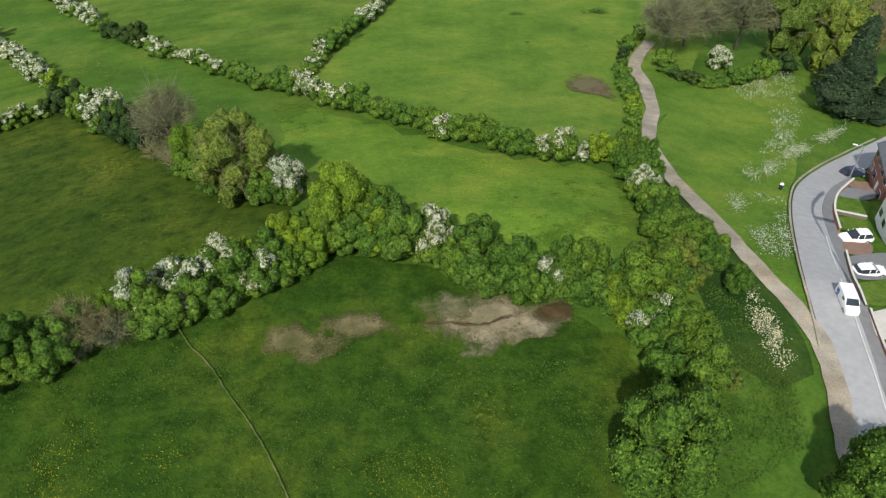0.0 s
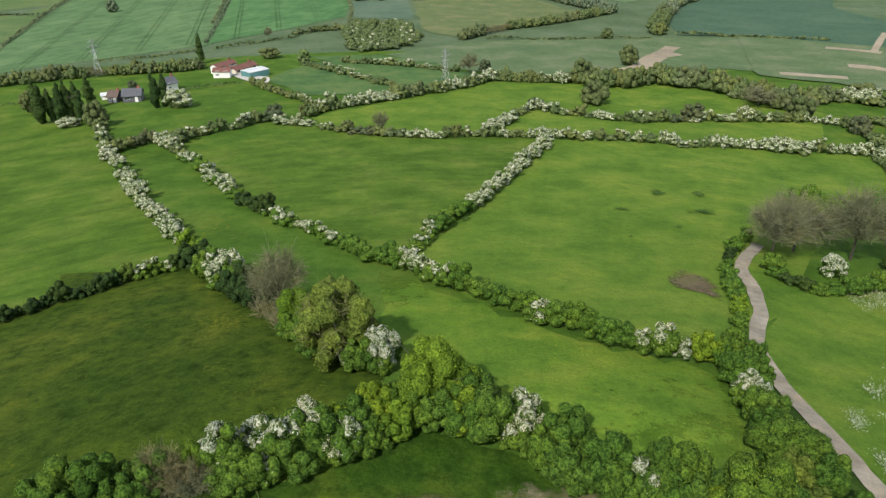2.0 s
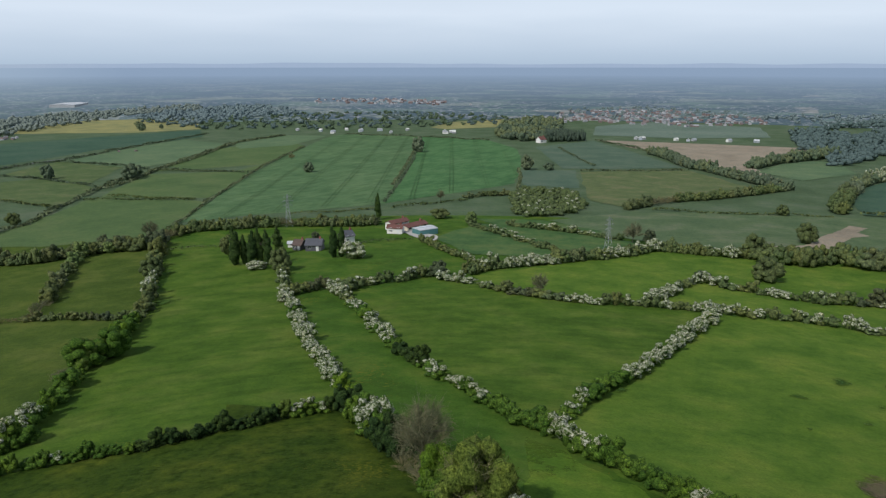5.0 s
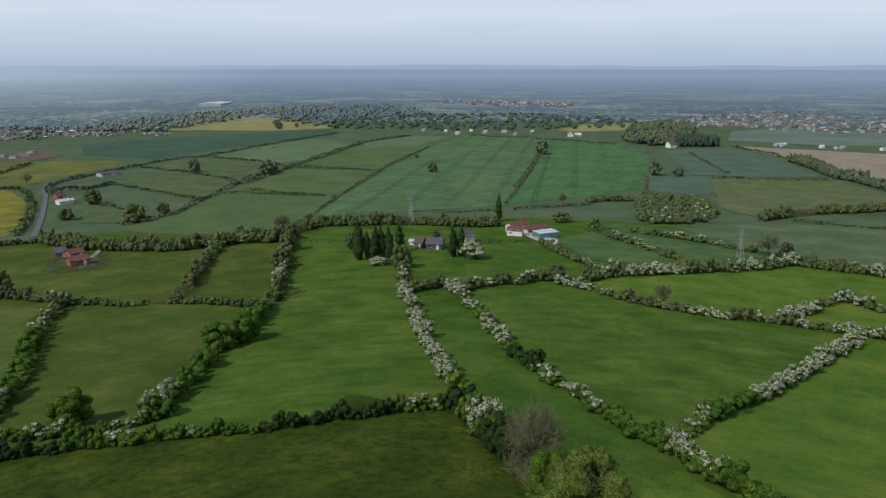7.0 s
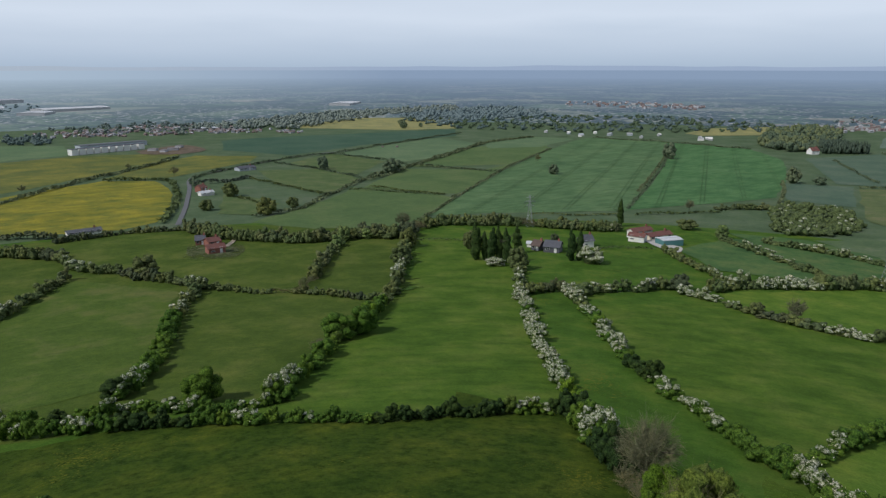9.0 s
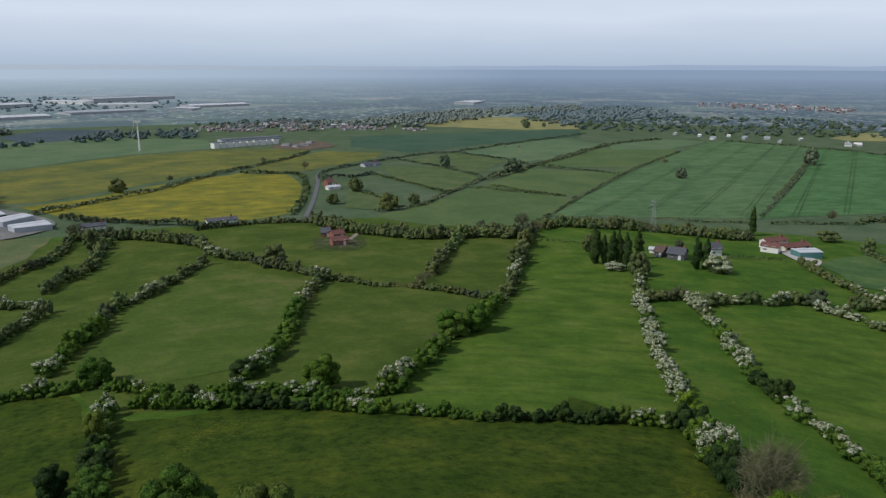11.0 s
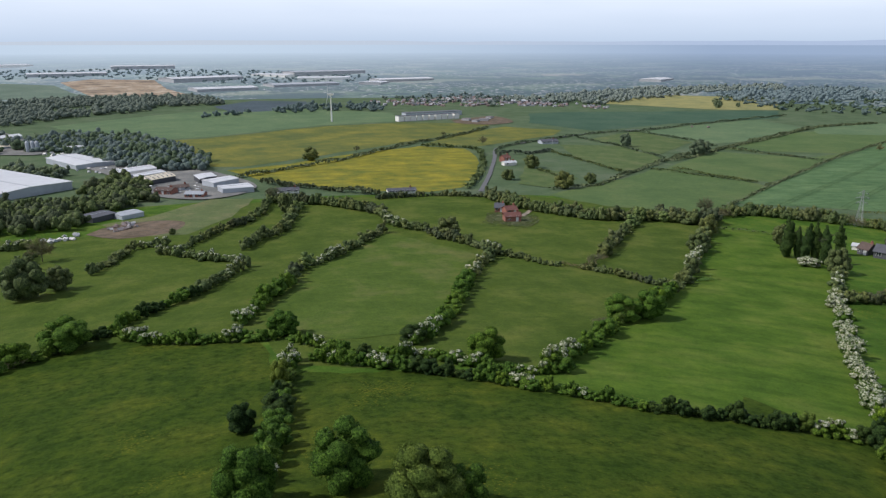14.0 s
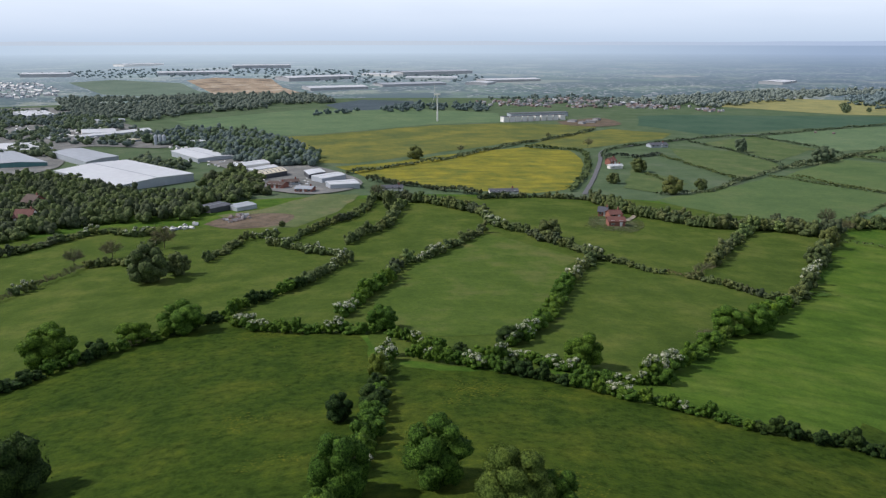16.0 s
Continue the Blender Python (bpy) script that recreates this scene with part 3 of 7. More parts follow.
def cards(centres, out, size, rng, spread=0.7, squash=1.0):
    """Small four-cornered leaves about the centres, facing roughly outwards."""
    k = len(centres)
    nrm = out + rng.normal(0, spread, (k, 3))
    nrm /= np.linalg.norm(nrm, axis=1)[:, None]
    a = np.cross(nrm, rng.normal(0, 1, (k, 3)))
    a /= np.linalg.norm(a, axis=1)[:, None]
    b = np.cross(nrm, a)
    s = size * rng.uniform(0.6, 1.4, (k, 1))
    t = s * rng.uniform(0.5, 0.9, (k, 1))
    a, b = a * (1, 1, squash), b * (1, 1, squash)
    v = np.stack([centres - a * s, centres - b * t, centres + a * s, centres + b * t], 1).reshape(-1, 3)
    return v, np.arange(4 * k).reshape(-1, 4)


def blob_core(c, r, n=6, rings=3, rough=0.0):
    v = [(c[0], c[1], c[2] + r[2])]
    for i in range(1, rings + 1):
        th = math.pi * i / (rings + 1)
        for j in range(n):
            ph = 2 * math.pi * j / n
            k = 1 + rough * noise.noise((2.2 * math.cos(ph) * math.sin(th) + 9 * c[0], 2.2 * math.sin(ph) * math.sin(th) + 9 * c[1], 2.2 * math.cos(th) + 9 * c[2]))
            v.append((c[0] + k * r[0] * math.sin(th) * math.cos(ph), c[1] + k * r[1] * math.sin(th) * math.sin(ph), c[2] + k * r[2] * math.cos(th)))
    v.append((c[0], c[1], c[2] - r[2]))
    f = [(0, 1 + j, 1 + (j + 1) % n) for j in range(n)]
    for i in range(rings - 1):
        f += [(1 + i * n + j, 1 + (i + 1) * n + j, 1 + (i + 1) * n + (j + 1) % n, 1 + i * n + (j + 1) % n) for j in range(n)]
    f += [(len(v) - 1, 1 + (rings - 1) * n + (j + 1) % n, 1 + (rings - 1) * n + j) for j in range(n)]
    return v, f


def foliage(name, seed, blobs, count, size, leaf, white=0.0, squash=0.7, far_=0, wide=0.6, cut=(8, 5)):
    """Leafy clumps with a closed, uneven canopy and loose sprays over it; white: the share of clumps in blossom."""
    rng = np.random.default_rng(seed)
    verts, faces, index, base = [], [], [], 0
    weight = np.array([b[3] * b[5] for b in blobs])
    tops = sorted(blobs[1:], key=lambda b: -b[2])
    flowered = tops[:max(1, int(round(abs(white) * len(tops))))] if white else []
    if white > 0.6:
        flowered = list(blobs)
    for b, w in zip(blobs, weight / weight.sum()):
        c, r = np.array(b[:3]), np.array(b[3:])
        k = max(5, int(count * w))
        u = rng.normal(0, 1, (k, 3))
        u /= np.linalg.norm(u, axis=1)[:, None]
        u[:, 2] = np.where(u[:, 2] < -0.45, -u[:, 2], u[:, 2])
        lump = 1 + 0.12 * np.sin(u[:, 0] * 7 + seed) * np.sin(u[:, 1] * 6 + b[0] * 9) * np.sin(u[:, 2] * 5 + b[1] * 7)
        p = c + u * r * (lump * rng.uniform(0.90, 1.16, k))[:, None]
        p[:, 2] = np.maximum(p[:, 2], 0.02)
        v, f = cards(p, u, size, rng, wide, squash)
        verts.append(v)
        faces += (f + base).tolist()
        base += len(v)
        bloom = np.zeros(k, int)
        if b in flowered:
            bloom = ((u[:, 2] > -0.15 + 0.25 * np.sin(u[:, 0] * 5 + seed)) & (rng.uniform(0, 1, k) < 0.65)).astype(int)
        elif white != 0:
            bloom = ((u[:, 2] > 0.35) & (rng.uniform(0, 1, k) < 0.10)).astype(int)
        index += bloom.tolist()
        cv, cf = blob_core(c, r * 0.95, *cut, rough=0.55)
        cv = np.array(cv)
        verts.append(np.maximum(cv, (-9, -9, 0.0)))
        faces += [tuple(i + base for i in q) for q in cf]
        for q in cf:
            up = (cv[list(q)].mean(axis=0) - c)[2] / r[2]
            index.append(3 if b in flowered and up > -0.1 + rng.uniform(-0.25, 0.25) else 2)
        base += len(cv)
    leaves, mass = ((LEAF, MASS), (FAR_LEAF, FAR_MASS), (FAR_LEAF, FAR_MASS), (HAZE_LEAF, HAZE_MASS))[far_]
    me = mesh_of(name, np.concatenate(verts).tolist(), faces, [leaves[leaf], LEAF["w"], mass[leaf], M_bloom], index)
    me.polygons.foreach_set("use_smooth", np.array(index) > 1)
    return me


def clumps(seed, n, round_=0.55, low=0.25):
    """Rounded clumps that fill a unit crown: about one wide to each side and one tall."""
    rng = np.random.default_rng(seed)
    made = [(0, 0, 0.44, 0.62, 0.62, 0.38)]
    for i in range(n):
        up = -0.75 + 1.7 * (i + 0.5) / n
        a = 2.4 * i + rng.uniform(-0.5, 0.5)
        flat = math.sqrt(max(0.0, 1 - min(1.0, up if up > 0 else 0.6 * up) ** 2))
        r = rng.uniform(0.26, 0.40) * (1.25 - 0.02 * n)
        q = rng.uniform(0.58, 0.76)
        made.append((q * flat * math.cos(a), q * flat * math.sin(a), 0.5 + low * 0.2 + 0.36 * up + rng.uniform(-0.06, 0.06), r, r, r * round_))
    return made


def twiggy(name, seed, count, thick, leaf="b", base=0.22):
    """A bare crown: sprays of thin twigs fanning outwards from a rounded frame of limbs."""
    rng = np.random.default_rng(seed)
    verts, faces = [], []

    def sliver(root, tip, wide):
        side = np.cross(tip - root, rng.normal(0, 1, 3))
        side *= wide / (np.linalg.norm(side) + 1e-6)
        k = len(verts)
        verts.extend([tuple(root - side), tuple(root + side), tuple(tip)])
        faces.append((k, k + 1, k + 2))
    heart = np.array((0, 0, base + 0.12))
    sprays = max(12, count // 26)
    for i in range(sprays):
        u = rng.normal(0, 1, 3)
        u /= np.linalg.norm(u)
        u[2] = abs(u[2]) * 1.1 - 0.25
        end = np.array((0, 0, base + 0.33)) + u * (0.98, 0.98, 0.46) * rng.uniform(0.75, 1.0)
        mid = heart * 0.45 + end * 0.55 + rng.normal(0, 0.05, 3)
        sliver(heart + rng.normal(0, 0.03, 3), mid, thick * 1.8)
        sliver(mid - (end - mid) * 0.2, end, thick * 1.8)
        for j in range(24):
            q = mid + (end - mid) * rng.uniform(-0.25, 1.0)
            way = (end - mid) * 0.35 + rng.normal(0, 0.17, 3) * (1, 1, 0.6)
            sliver(q, q + way * rng.uniform(0.5, 1.1), thick * rng.uniform(0.5, 1.2))
    return mesh_of(name, verts, faces, [LEAF[leaf], LEAF["w"]])


def budding(name, seed, count, size, thick):
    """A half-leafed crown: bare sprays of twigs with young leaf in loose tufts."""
    rng = np.random.default_rng(seed)
    frame_ = twiggy("crown", seed, count // 3, thick)
    v = [tuple(q.co) for q in frame_.vertices]
    f = [tuple(q.vertices) for q in frame_.polygons]
    ix = [1] * len(f)
    blobs = clumps(seed, 18, 0.46, 0.25)
    for b in blobs:
        k = count // len(blobs)
        u = rng.normal(0, 1, (k, 3))
        u /= np.linalg.norm(u, axis=1)[:, None]
        p = np.array(b[:3]) + u * np.array(b[3:]) * rng.uniform(0.55, 1.12, (k, 1))
        cv, cf = cards(p, u, size, rng, 0.9, 0.7)
        f += [tuple(int(i) + len(v) for i in q) for q in cf]
        v += cv.tolist()
        ix += [0] * k
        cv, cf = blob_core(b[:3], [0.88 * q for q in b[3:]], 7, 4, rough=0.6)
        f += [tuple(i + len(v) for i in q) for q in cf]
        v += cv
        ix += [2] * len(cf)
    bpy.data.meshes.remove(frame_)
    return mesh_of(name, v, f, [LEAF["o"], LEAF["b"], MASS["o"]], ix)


BUSH = {}
for far_off in (0, 1, 2, 3):
    n, s = ((300, 0.044), (30, 0.08), (1500, 0.028), (14, 0.09))[far_off]
    for k, leaf, white in (("g", "g", 0), ("k", "k", 0), ("d", "d", 0), ("l", "l", 0), ("o", "o", 0), ("w", "g", 0.9), ("m", "g", 0.3), ("f", "f", 0)):
        BUSH[k, far_off] = [foliage("bush", 11 * i + ord(k), clumps(17 * i + ord(k), (9, 6, 12, 5)[far_off], 0.48, 0.1), n, s, leaf, white, far_=(0, 1, 0, 3)[far_off], cut=((8, 4), (6, 3), (8, 5), (6, 3))[far_off]) for i in range(3)]
    BUSH["b", far_off] = [twiggy("bush", i + 5, (900, 500, 1600, 400)[far_off], (0.010, 0.016, 0.007, 0.02)[far_off], "b", 0.1) for i in range(2)]


def is_far(x, y):
    r = math.hypot(x, y)
    return 3 if r > 430 else 1 if r > 200 else 0 if r > 108 else 2


HEDGE_LABEL = {
    "k": "overgrown mid-green hedgerow of mixed bushes between fields",
    "w": "hawthorn hedgerow thick with white blossom between pastures", "m": "mixed green hedgerow flecked with white hawthorn blossom",
    "g": "overgrown green hedgerow of mixed bushes between fields", "d": "dense dark green hedgerow along a field edge",
    "o": "olive-green hedgerow of half-leafed trees", "b": "hedgerow of bare brown twiggy bushes", "l": "fresh lime-green hedgerow between two pastures",
}


def hedgerow(points, kinds, height, width, label=""):
    """A hedge of single bushes along a plan line; kinds: their look from end to end."""
    rows = 2 if width > 5.4 else 1
    gap = min(width / rows, 4.5) * 0.66
    line = glide(points, gap)
    top = max(set(kinds), key=kinds.count)
    if kinds.count("w") + kinds.count("m") >= 0.3 * len(kinds):
        top = "w" if kinds.count("w") > kinds.count("m") else "m"
    h = tagged(new("hedgerow"), label or HEDGE_LABEL[top], "hedge", group="field hedges")
    x0, y0 = line[len(line) // 2]
    h.location = site(x0, y0)
    d = np.gradient(line, axis=0)
    for i, (x, y) in enumerate(line):
        nx, ny = d[i][1], -d[i][0]
        ln = math.hypot(nx, ny) or 1
        for row in range(rows):
            off = (row - (rows - 1) / 2) * width * 0.42 + random.uniform(-0.12, 0.12) * width
            k = kinds[min(len(kinds) - 1, int((i + random.uniform(-0.6, 0.6)) / len(line) * len(kinds)) if i else 0)]
            if k == ".":
                continue
            bx, by = x + nx / ln * off, y + ny / ln * off
            b = new("bush", random.choice(BUSH[k, is_far(bx, by)]))
            r = width / (1.25 * rows ** 0.5) * 0.65 * random.choice((0.75, 0.85, 0.95, 1.0, 1.08, 1.2)) * random.uniform(0.9, 1.1)
            z = height * random.choice((0.6, 0.75, 0.9, 1.0, 1.0, 1.2)) * random.uniform(0.88, 1.1)
            r = max(r, 0.42 * z)
            b.parent = h
            s = stretch(bx, by)
            b.location = site(bx, by, -0.15) - h.location
            b.rotation_euler = (0, 0, random.uniform(0, 6.28))
            b.scale = (s * r, s * r * random.uniform(0.85, 1.15), s * z)
    return h


def clipped_hedge(points, height, width):
    """A low far-off hedge: one rough mass of leaves along a line."""
    line = glide(points, 2.0)
    rng = np.random.default_rng(int(abs(points[0][0] * 10 + points[0][1])))
    k = len(line) * 11
    at = rng.integers(0, len(line) - 1, k)
    u = rng.uniform(0, 1, (k, 1))
    c = line[at] * (1 - u) + line[at + 1] * u + rng.normal(0, width * 0.3, (k, 2))
    swell = 0.75 + 0.45 * np.sin(at * 0.37) * np.sin(at * 0.11 + 1)
    z = height * swell * rng.uniform(0.25, 1.0, k) ** 0.6
    p = np.column_stack([c, z])
    v, f = cards(p, np.tile((0, 0, 0.6), (k, 1)), width * 0.30, rng, 1.0)
    return tagged(new("hedge", mesh_of("hedge", [site(*q) for q in v], f.tolist(), [(HAZE_LEAF if np.hypot(*line.mean(axis=0)) > 430 else FAR_LEAF)["d" if height > 2.2 else "g"]])),
                  "low dark clipped hedge between distant fields", "hedge", group="far hedges")


def limb(verts, faces, a, b, ra, rb, n=6):
    a, b = Vector(a), Vector(b)
    q = (b - a).to_track_quat("Z", "Y").to_matrix()
    base = len(verts)
    for c, r in ((a, ra), (a.lerp(b, 0.5), (ra + rb) * 0.48), (b, rb)):
        for j in range(n):
            t = 2 * math.pi * j / n
            verts.append(tuple(c + q @ Vector((r * math.cos(t), r * math.sin(t), 0))))
    for i in range(2):
        for j in range(n):
            faces.append((base + i * n + j, base + i * n + (j + 1) % n, base + (i + 1) * n + (j + 1) % n, base + (i + 1) * n + j))


def trunk_mesh(seed, top=0.55, limbs=5, thick=0.017):
    rng = random.Random(seed)
    v, f = [], []
    limb(v, f, (0, 0, -0.02), (0, 0, top), thick, thick * 0.5, 8)
    for i in range(limbs):
        a = 2 * math.pi * i / limbs + rng.uniform(-0.4, 0.4)
        z = rng.uniform(0.22, top)
        q = rng.uniform(0.25, 0.45)
        limb(v, f, (0, 0, z), (q * math.cos(a), q * math.sin(a), z + rng.uniform(0.15, 0.35)), thick * 0.5, thick * 0.12)
    return mesh_of("trunk", v, f, [M_bark])


TRUNK = [trunk_mesh(i) for i in range(3)]
POLE = trunk_mesh(9, 0.9, 3, 0.02)
TREE_KIND = {
    "oak": ("k", 9, "broad green tree with a dense rounded crown"), "green": ("k", 7, "mid-green leafy tree beside the hedge"),
    "lime": ("l", 8, "tree in fresh lime-green spring leaf"), "olive": ("o", 9, "half-leafed tree with an olive-brown crown"),
    "golden": ("o", 9, "broad tree in fresh olive-yellow leaf"), "dark": ("d", 7, "dark green dense tree"), "white": ("w", 7, "hawthorn tree covered in white blossom"),
    "bare": ("b", 0, "grey-brown tree still bare of leaves"), "pine": ("p", 9, "tall dark evergreen tree"), "poplar": ("d", 0, "tall narrow dark poplar"),
}
CROWN = {}


def crown(kind, far_off, pick):
    key = (kind, far_off, pick)
    if key not in CROWN:
        leaf, n, _ = TREE_KIND[kind]
        count, size = ((2200, 0.029), (260, 0.060), (7000, 0.020), (120, 0.07))[far_off]
        seed = 31 * pick + 7 * len(kind) + ord(kind[0])
        if kind == "bare":
            CROWN[key] = twiggy("crown", seed, (5200, 1300, 7000, 900)[far_off], (0.0042, 0.014, 0.0034, 0.016)[far_off])
        elif kind == "olive" and far_off in (0, 2):
            CROWN[key] = budding("crown", seed, (1600, 0, 5200)[far_off], (0.026, 0, 0.017)[far_off], (0.0045, 0, 0.003)[far_off])
        elif kind == "pine":
            tiers = [(0.12 * (1 - z) * math.cos(5 * i), 0.12 * (1 - z) * math.sin(5 * i), z, 0.78 * (1.08 - z) ** 0.7 * (0.8 + 0.2 * math.sin(7 * i)), 0.78 * (1.08 - z) ** 0.7, 0.10) for i, z in enumerate(np.linspace(0.12, 0.95, 11))]
            CROWN[key] = foliage("crown", seed, tiers, 3800, 0.032, leaf, squash=0.3, cut=(11, 5))
        elif kind == "poplar":
            rng = np.random.default_rng(seed)
            blobs = [(rng.uniform(-0.2, 0.2), rng.uniform(-0.2, 0.2), z, 0.62 * s, 0.62 * s, 0.14) for z, s in zip(np.linspace(0.12, 0.9, 8), (0.8, 1, 1.1, 1.1, 1, 0.9, 0.7, 0.4))]
            CROWN[key] = foliage("crown", seed, blobs, 700, 0.07, "d", squash=0.25)
        elif kind == "white":
            CROWN[key] = foliage("crown", seed, clumps(seed, n + 6, 0.46, 0.2), count, size, "g", 0.9, far_=(0, 1, 0, 3)[far_off], cut=((8, 5), (7, 3), (9, 6), (6, 3))[far_off])
        else:
            CROWN[key] = foliage("crown", seed, clumps(seed, n + 10, 0.44, 0.25), count, size, leaf, far_=(0, 1, 0, 3)[far_off], cut=((8, 5), (7, 3), (9, 6), (6, 3))[far_off])
    return CROWN[key]


def tree(kind, x, y, height, spread):
    t = tagged(new("tree"), TREE_KIND[kind][2], "tree", group="trees")
    settle(t, x, y, 0, random.uniform(0, 360))
    a = new("trunk", POLE if kind == "poplar" else random.choice(TRUNK))
    c = new("crown", crown(kind, is_far(x, y), random.randrange(2)))
    a.parent = c.parent = t
    wide = max(height, spread) if kind != "poplar" else height
    a.scale = (wide, wide, height)
    q = spread * (0.85 if kind == "poplar" else 0.54)
    c.scale = (q, q, height)
    if kind not in ("poplar", "bare", "pine"):
        c.scale.z, c.location.z = height * 1.12, -0.13 * height
    return t


WOOD = {}
for k, leaf, white in (("g", "g", 0), ("d", "d", 0), ("o", "o", 0), ("w", "g", 0.5), ("m", "g", 0.25), ("f", "f", 0)):
    for pale in (2, 3):
        WOOD[k, pale] = [foliage("crown", 7 * i + ord(k), clumps(5 * i + ord(k), (5, 3)[pale - 2], 0.8, 0.15), (40, 8)[pale - 2], 0.085, leaf, white, far_=pale, wide=0.5, cut=((7, 4), (5, 2))[pale - 2]) for i in range(3)]


def inside(x, y, poly):
    hit = False
    for (x1, y1), (x2, y2) in zip(poly, poly[1:] + poly[:1]):
        if (y1 > y) != (y2 > y) and x < (x2 - x1) * (y - y1) / (y2 - y1) + x1:
            hit = not hit
    return hit


def woodland(points, kinds, height, gap, label):
    """A wood: many crowns joined in one mass, one mesh for each leaf colour."""
    xs, ys = [p[0] for p in points], [p[1] for p in points]
    rng = np.random.default_rng(int(abs(xs[0] + ys[0])))
    top = tagged(new("woodland"), label, "woodland", kind="stuff")
    area = (max(xs) - min(xs)) * (max(ys) - min(ys))
    gap = max(gap, math.sqrt(area / (1000 if math.hypot(xs[0], ys[0]) > 480 else 850)))
    pale = 3 if math.hypot(sum(xs) / len(xs), sum(ys) / len(ys)) > 430 else 2
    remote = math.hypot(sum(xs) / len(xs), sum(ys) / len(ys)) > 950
    bag = {k: ([], [], [], [0]) for k in set(kinds)}
    for gx in np.arange(min(xs), max(xs), gap):
        for gy in np.arange(min(ys), max(ys), gap):
            x, y = gx + rng.uniform(-0.45, 0.45) * gap, gy + rng.uniform(-0.45, 0.45) * gap
            if not inside(x, y, points) or (pale == 3 and noise.noise((x * 0.014, y * 0.014, 3.0)) < -0.32):
                continue
            k = kinds[rng.integers(len(kinds))]
            src = WOOD[k, pale][rng.integers(3)]
            co = np.empty(len(src.vertices) * 3)
            src.vertices.foreach_get("co", co)
            a = rng.uniform(0, 6.28)
            r, h = min(gap * 0.8, height * 0.95) * rng.uniform(0.7, 1.15), height * rng.uniform(0.6, 1.15)
            co = co.reshape(-1, 3) @ np.array(((math.cos(a) * r, math.sin(a) * r, 0), (-math.sin(a) * r, math.cos(a) * r, 0), (0, 0, h)))
            v, f, ix, base = bag[k]
            v.append(co * stretch(x, y) + np.array(site(x, y)))
            for p in src.polygons:
                f.append([q + base[0] for q in p.vertices])
                ix.append(p.material_index)
            base[0] += len(co)
    for k, (v, f, ix, _) in bag.items():
        if v:
            leaf = k if k not in "wm" else "g"
            leaves, mass = (HAZE_LEAF, HAZE_MASS) if pale == 3 else (FAR_LEAF, FAR_MASS)
            me = mesh_of("tree_crowns", np.concatenate(v).tolist(), f, [HAZE_LEAF["far"] if remote else leaves[leaf], LEAF["w"], HAZE_LEAF["far"] if remote else mass[leaf], M_bloom], ix)
            me.polygons.foreach_set("use_smooth", np.array(ix) > 1)
            new("tree_crowns", me).parent = top
    return top


# ---- buildings ----
def part(name, bm, mat, parent, label=""):
    me = bpy.data.meshes.new(name)
    bm.normal_update()
    bm.to_mesh(me)
    bm.free()
    me.materials.append(mat)
    ob = new(name, me)
    ob.parent = parent
    return tagged(ob, label)


def box(x0, x1, y0, y1, z0, z1, bevel=0.0, bm=None):
    own = bmesh.new()
    m = Matrix.Translation(((x0 + x1) / 2, (y0 + y1) / 2, (z0 + z1) / 2)) @ Matrix.Diagonal((x1 - x0, y1 - y0, z1 - z0, 1))
    bmesh.ops.create_cube(own, size=1, matrix=m)
    if bevel:
        bmesh.ops.bevel(own, geom=own.edges[:], offset=bevel, segments=2, affect="EDGES", clamp_overlap=True)
    if bm is None:
        return own
    me = bpy.data.meshes.new("piece")
    own.to_mesh(me)
    own.free()
    bm.from_mesh(me)
    bpy.data.meshes.remove(me)
    return bm


def solid(verts, faces):
    bm = bmesh.new()
    vs = [bm.verts.new(v) for v in verts]
    for f in faces:
        bm.faces.new([vs[i] for i in f])
    bmesh.ops.recalc_face_normals(bm, faces=bm.faces[:])
    return bm


def gable_walls(l, d, h, rh):
    v = [(-l / 2, 0, -0.6), (l / 2, 0, -0.6), (l / 2, d, -0.6), (-l / 2, d, -0.6), (-l / 2, 0, h), (l / 2, 0, h), (l / 2, d, h), (-l / 2, d, h), (-l / 2, d / 2, h + rh), (l / 2, d / 2, h + rh)]
    return solid(v, [(0, 1, 5, 4), (2, 3, 7, 6), (1, 2, 6, 9, 5), (3, 0, 4, 8, 7), (3, 2, 1, 0), (4, 5, 9, 8), (6, 7, 8, 9)])


def gable_roof(l, d, h, rh, over=0.35, thick=0.18):
    k = rh / (d / 2)
    x, y, z = l / 2 + over, -over, h - over * k + 0.03
    v = []
    for t in (0, thick):
        v += [(-x, y, z + t), (x, y, z + t), (x, d / 2, h + rh + 0.03 + t), (-x, d / 2, h + rh + 0.03 + t), (x, d - y, z + t), (-x, d - y, z + t)]
    return solid(v, [(0, 1, 2, 3), (3, 2, 4, 5), (6, 9, 8, 7), (9, 11, 10, 8), (0, 6, 7, 1), (5, 4, 10, 11), (1, 7, 8, 2), (2, 8, 10, 4), (0, 3, 9, 6), (3, 5, 11, 9)])


def window(parent, x, z, w, h, y=0.0, side=-1):
    f = part("window", box(x - w / 2, x + w / 2, y + side * 0.06, y, z, z + h), M_frame, parent, "white-framed window")
    for i in (0, 1):
        a = x - w / 2 + 0.06 + i * (w / 2 - 0.03)
        part("pane", box(a, a + w / 2 - 0.09, y + side * 0.075, y + side * 0.03, z + 0.07, z + h - 0.07), M_glass, f, "dark glass pane")


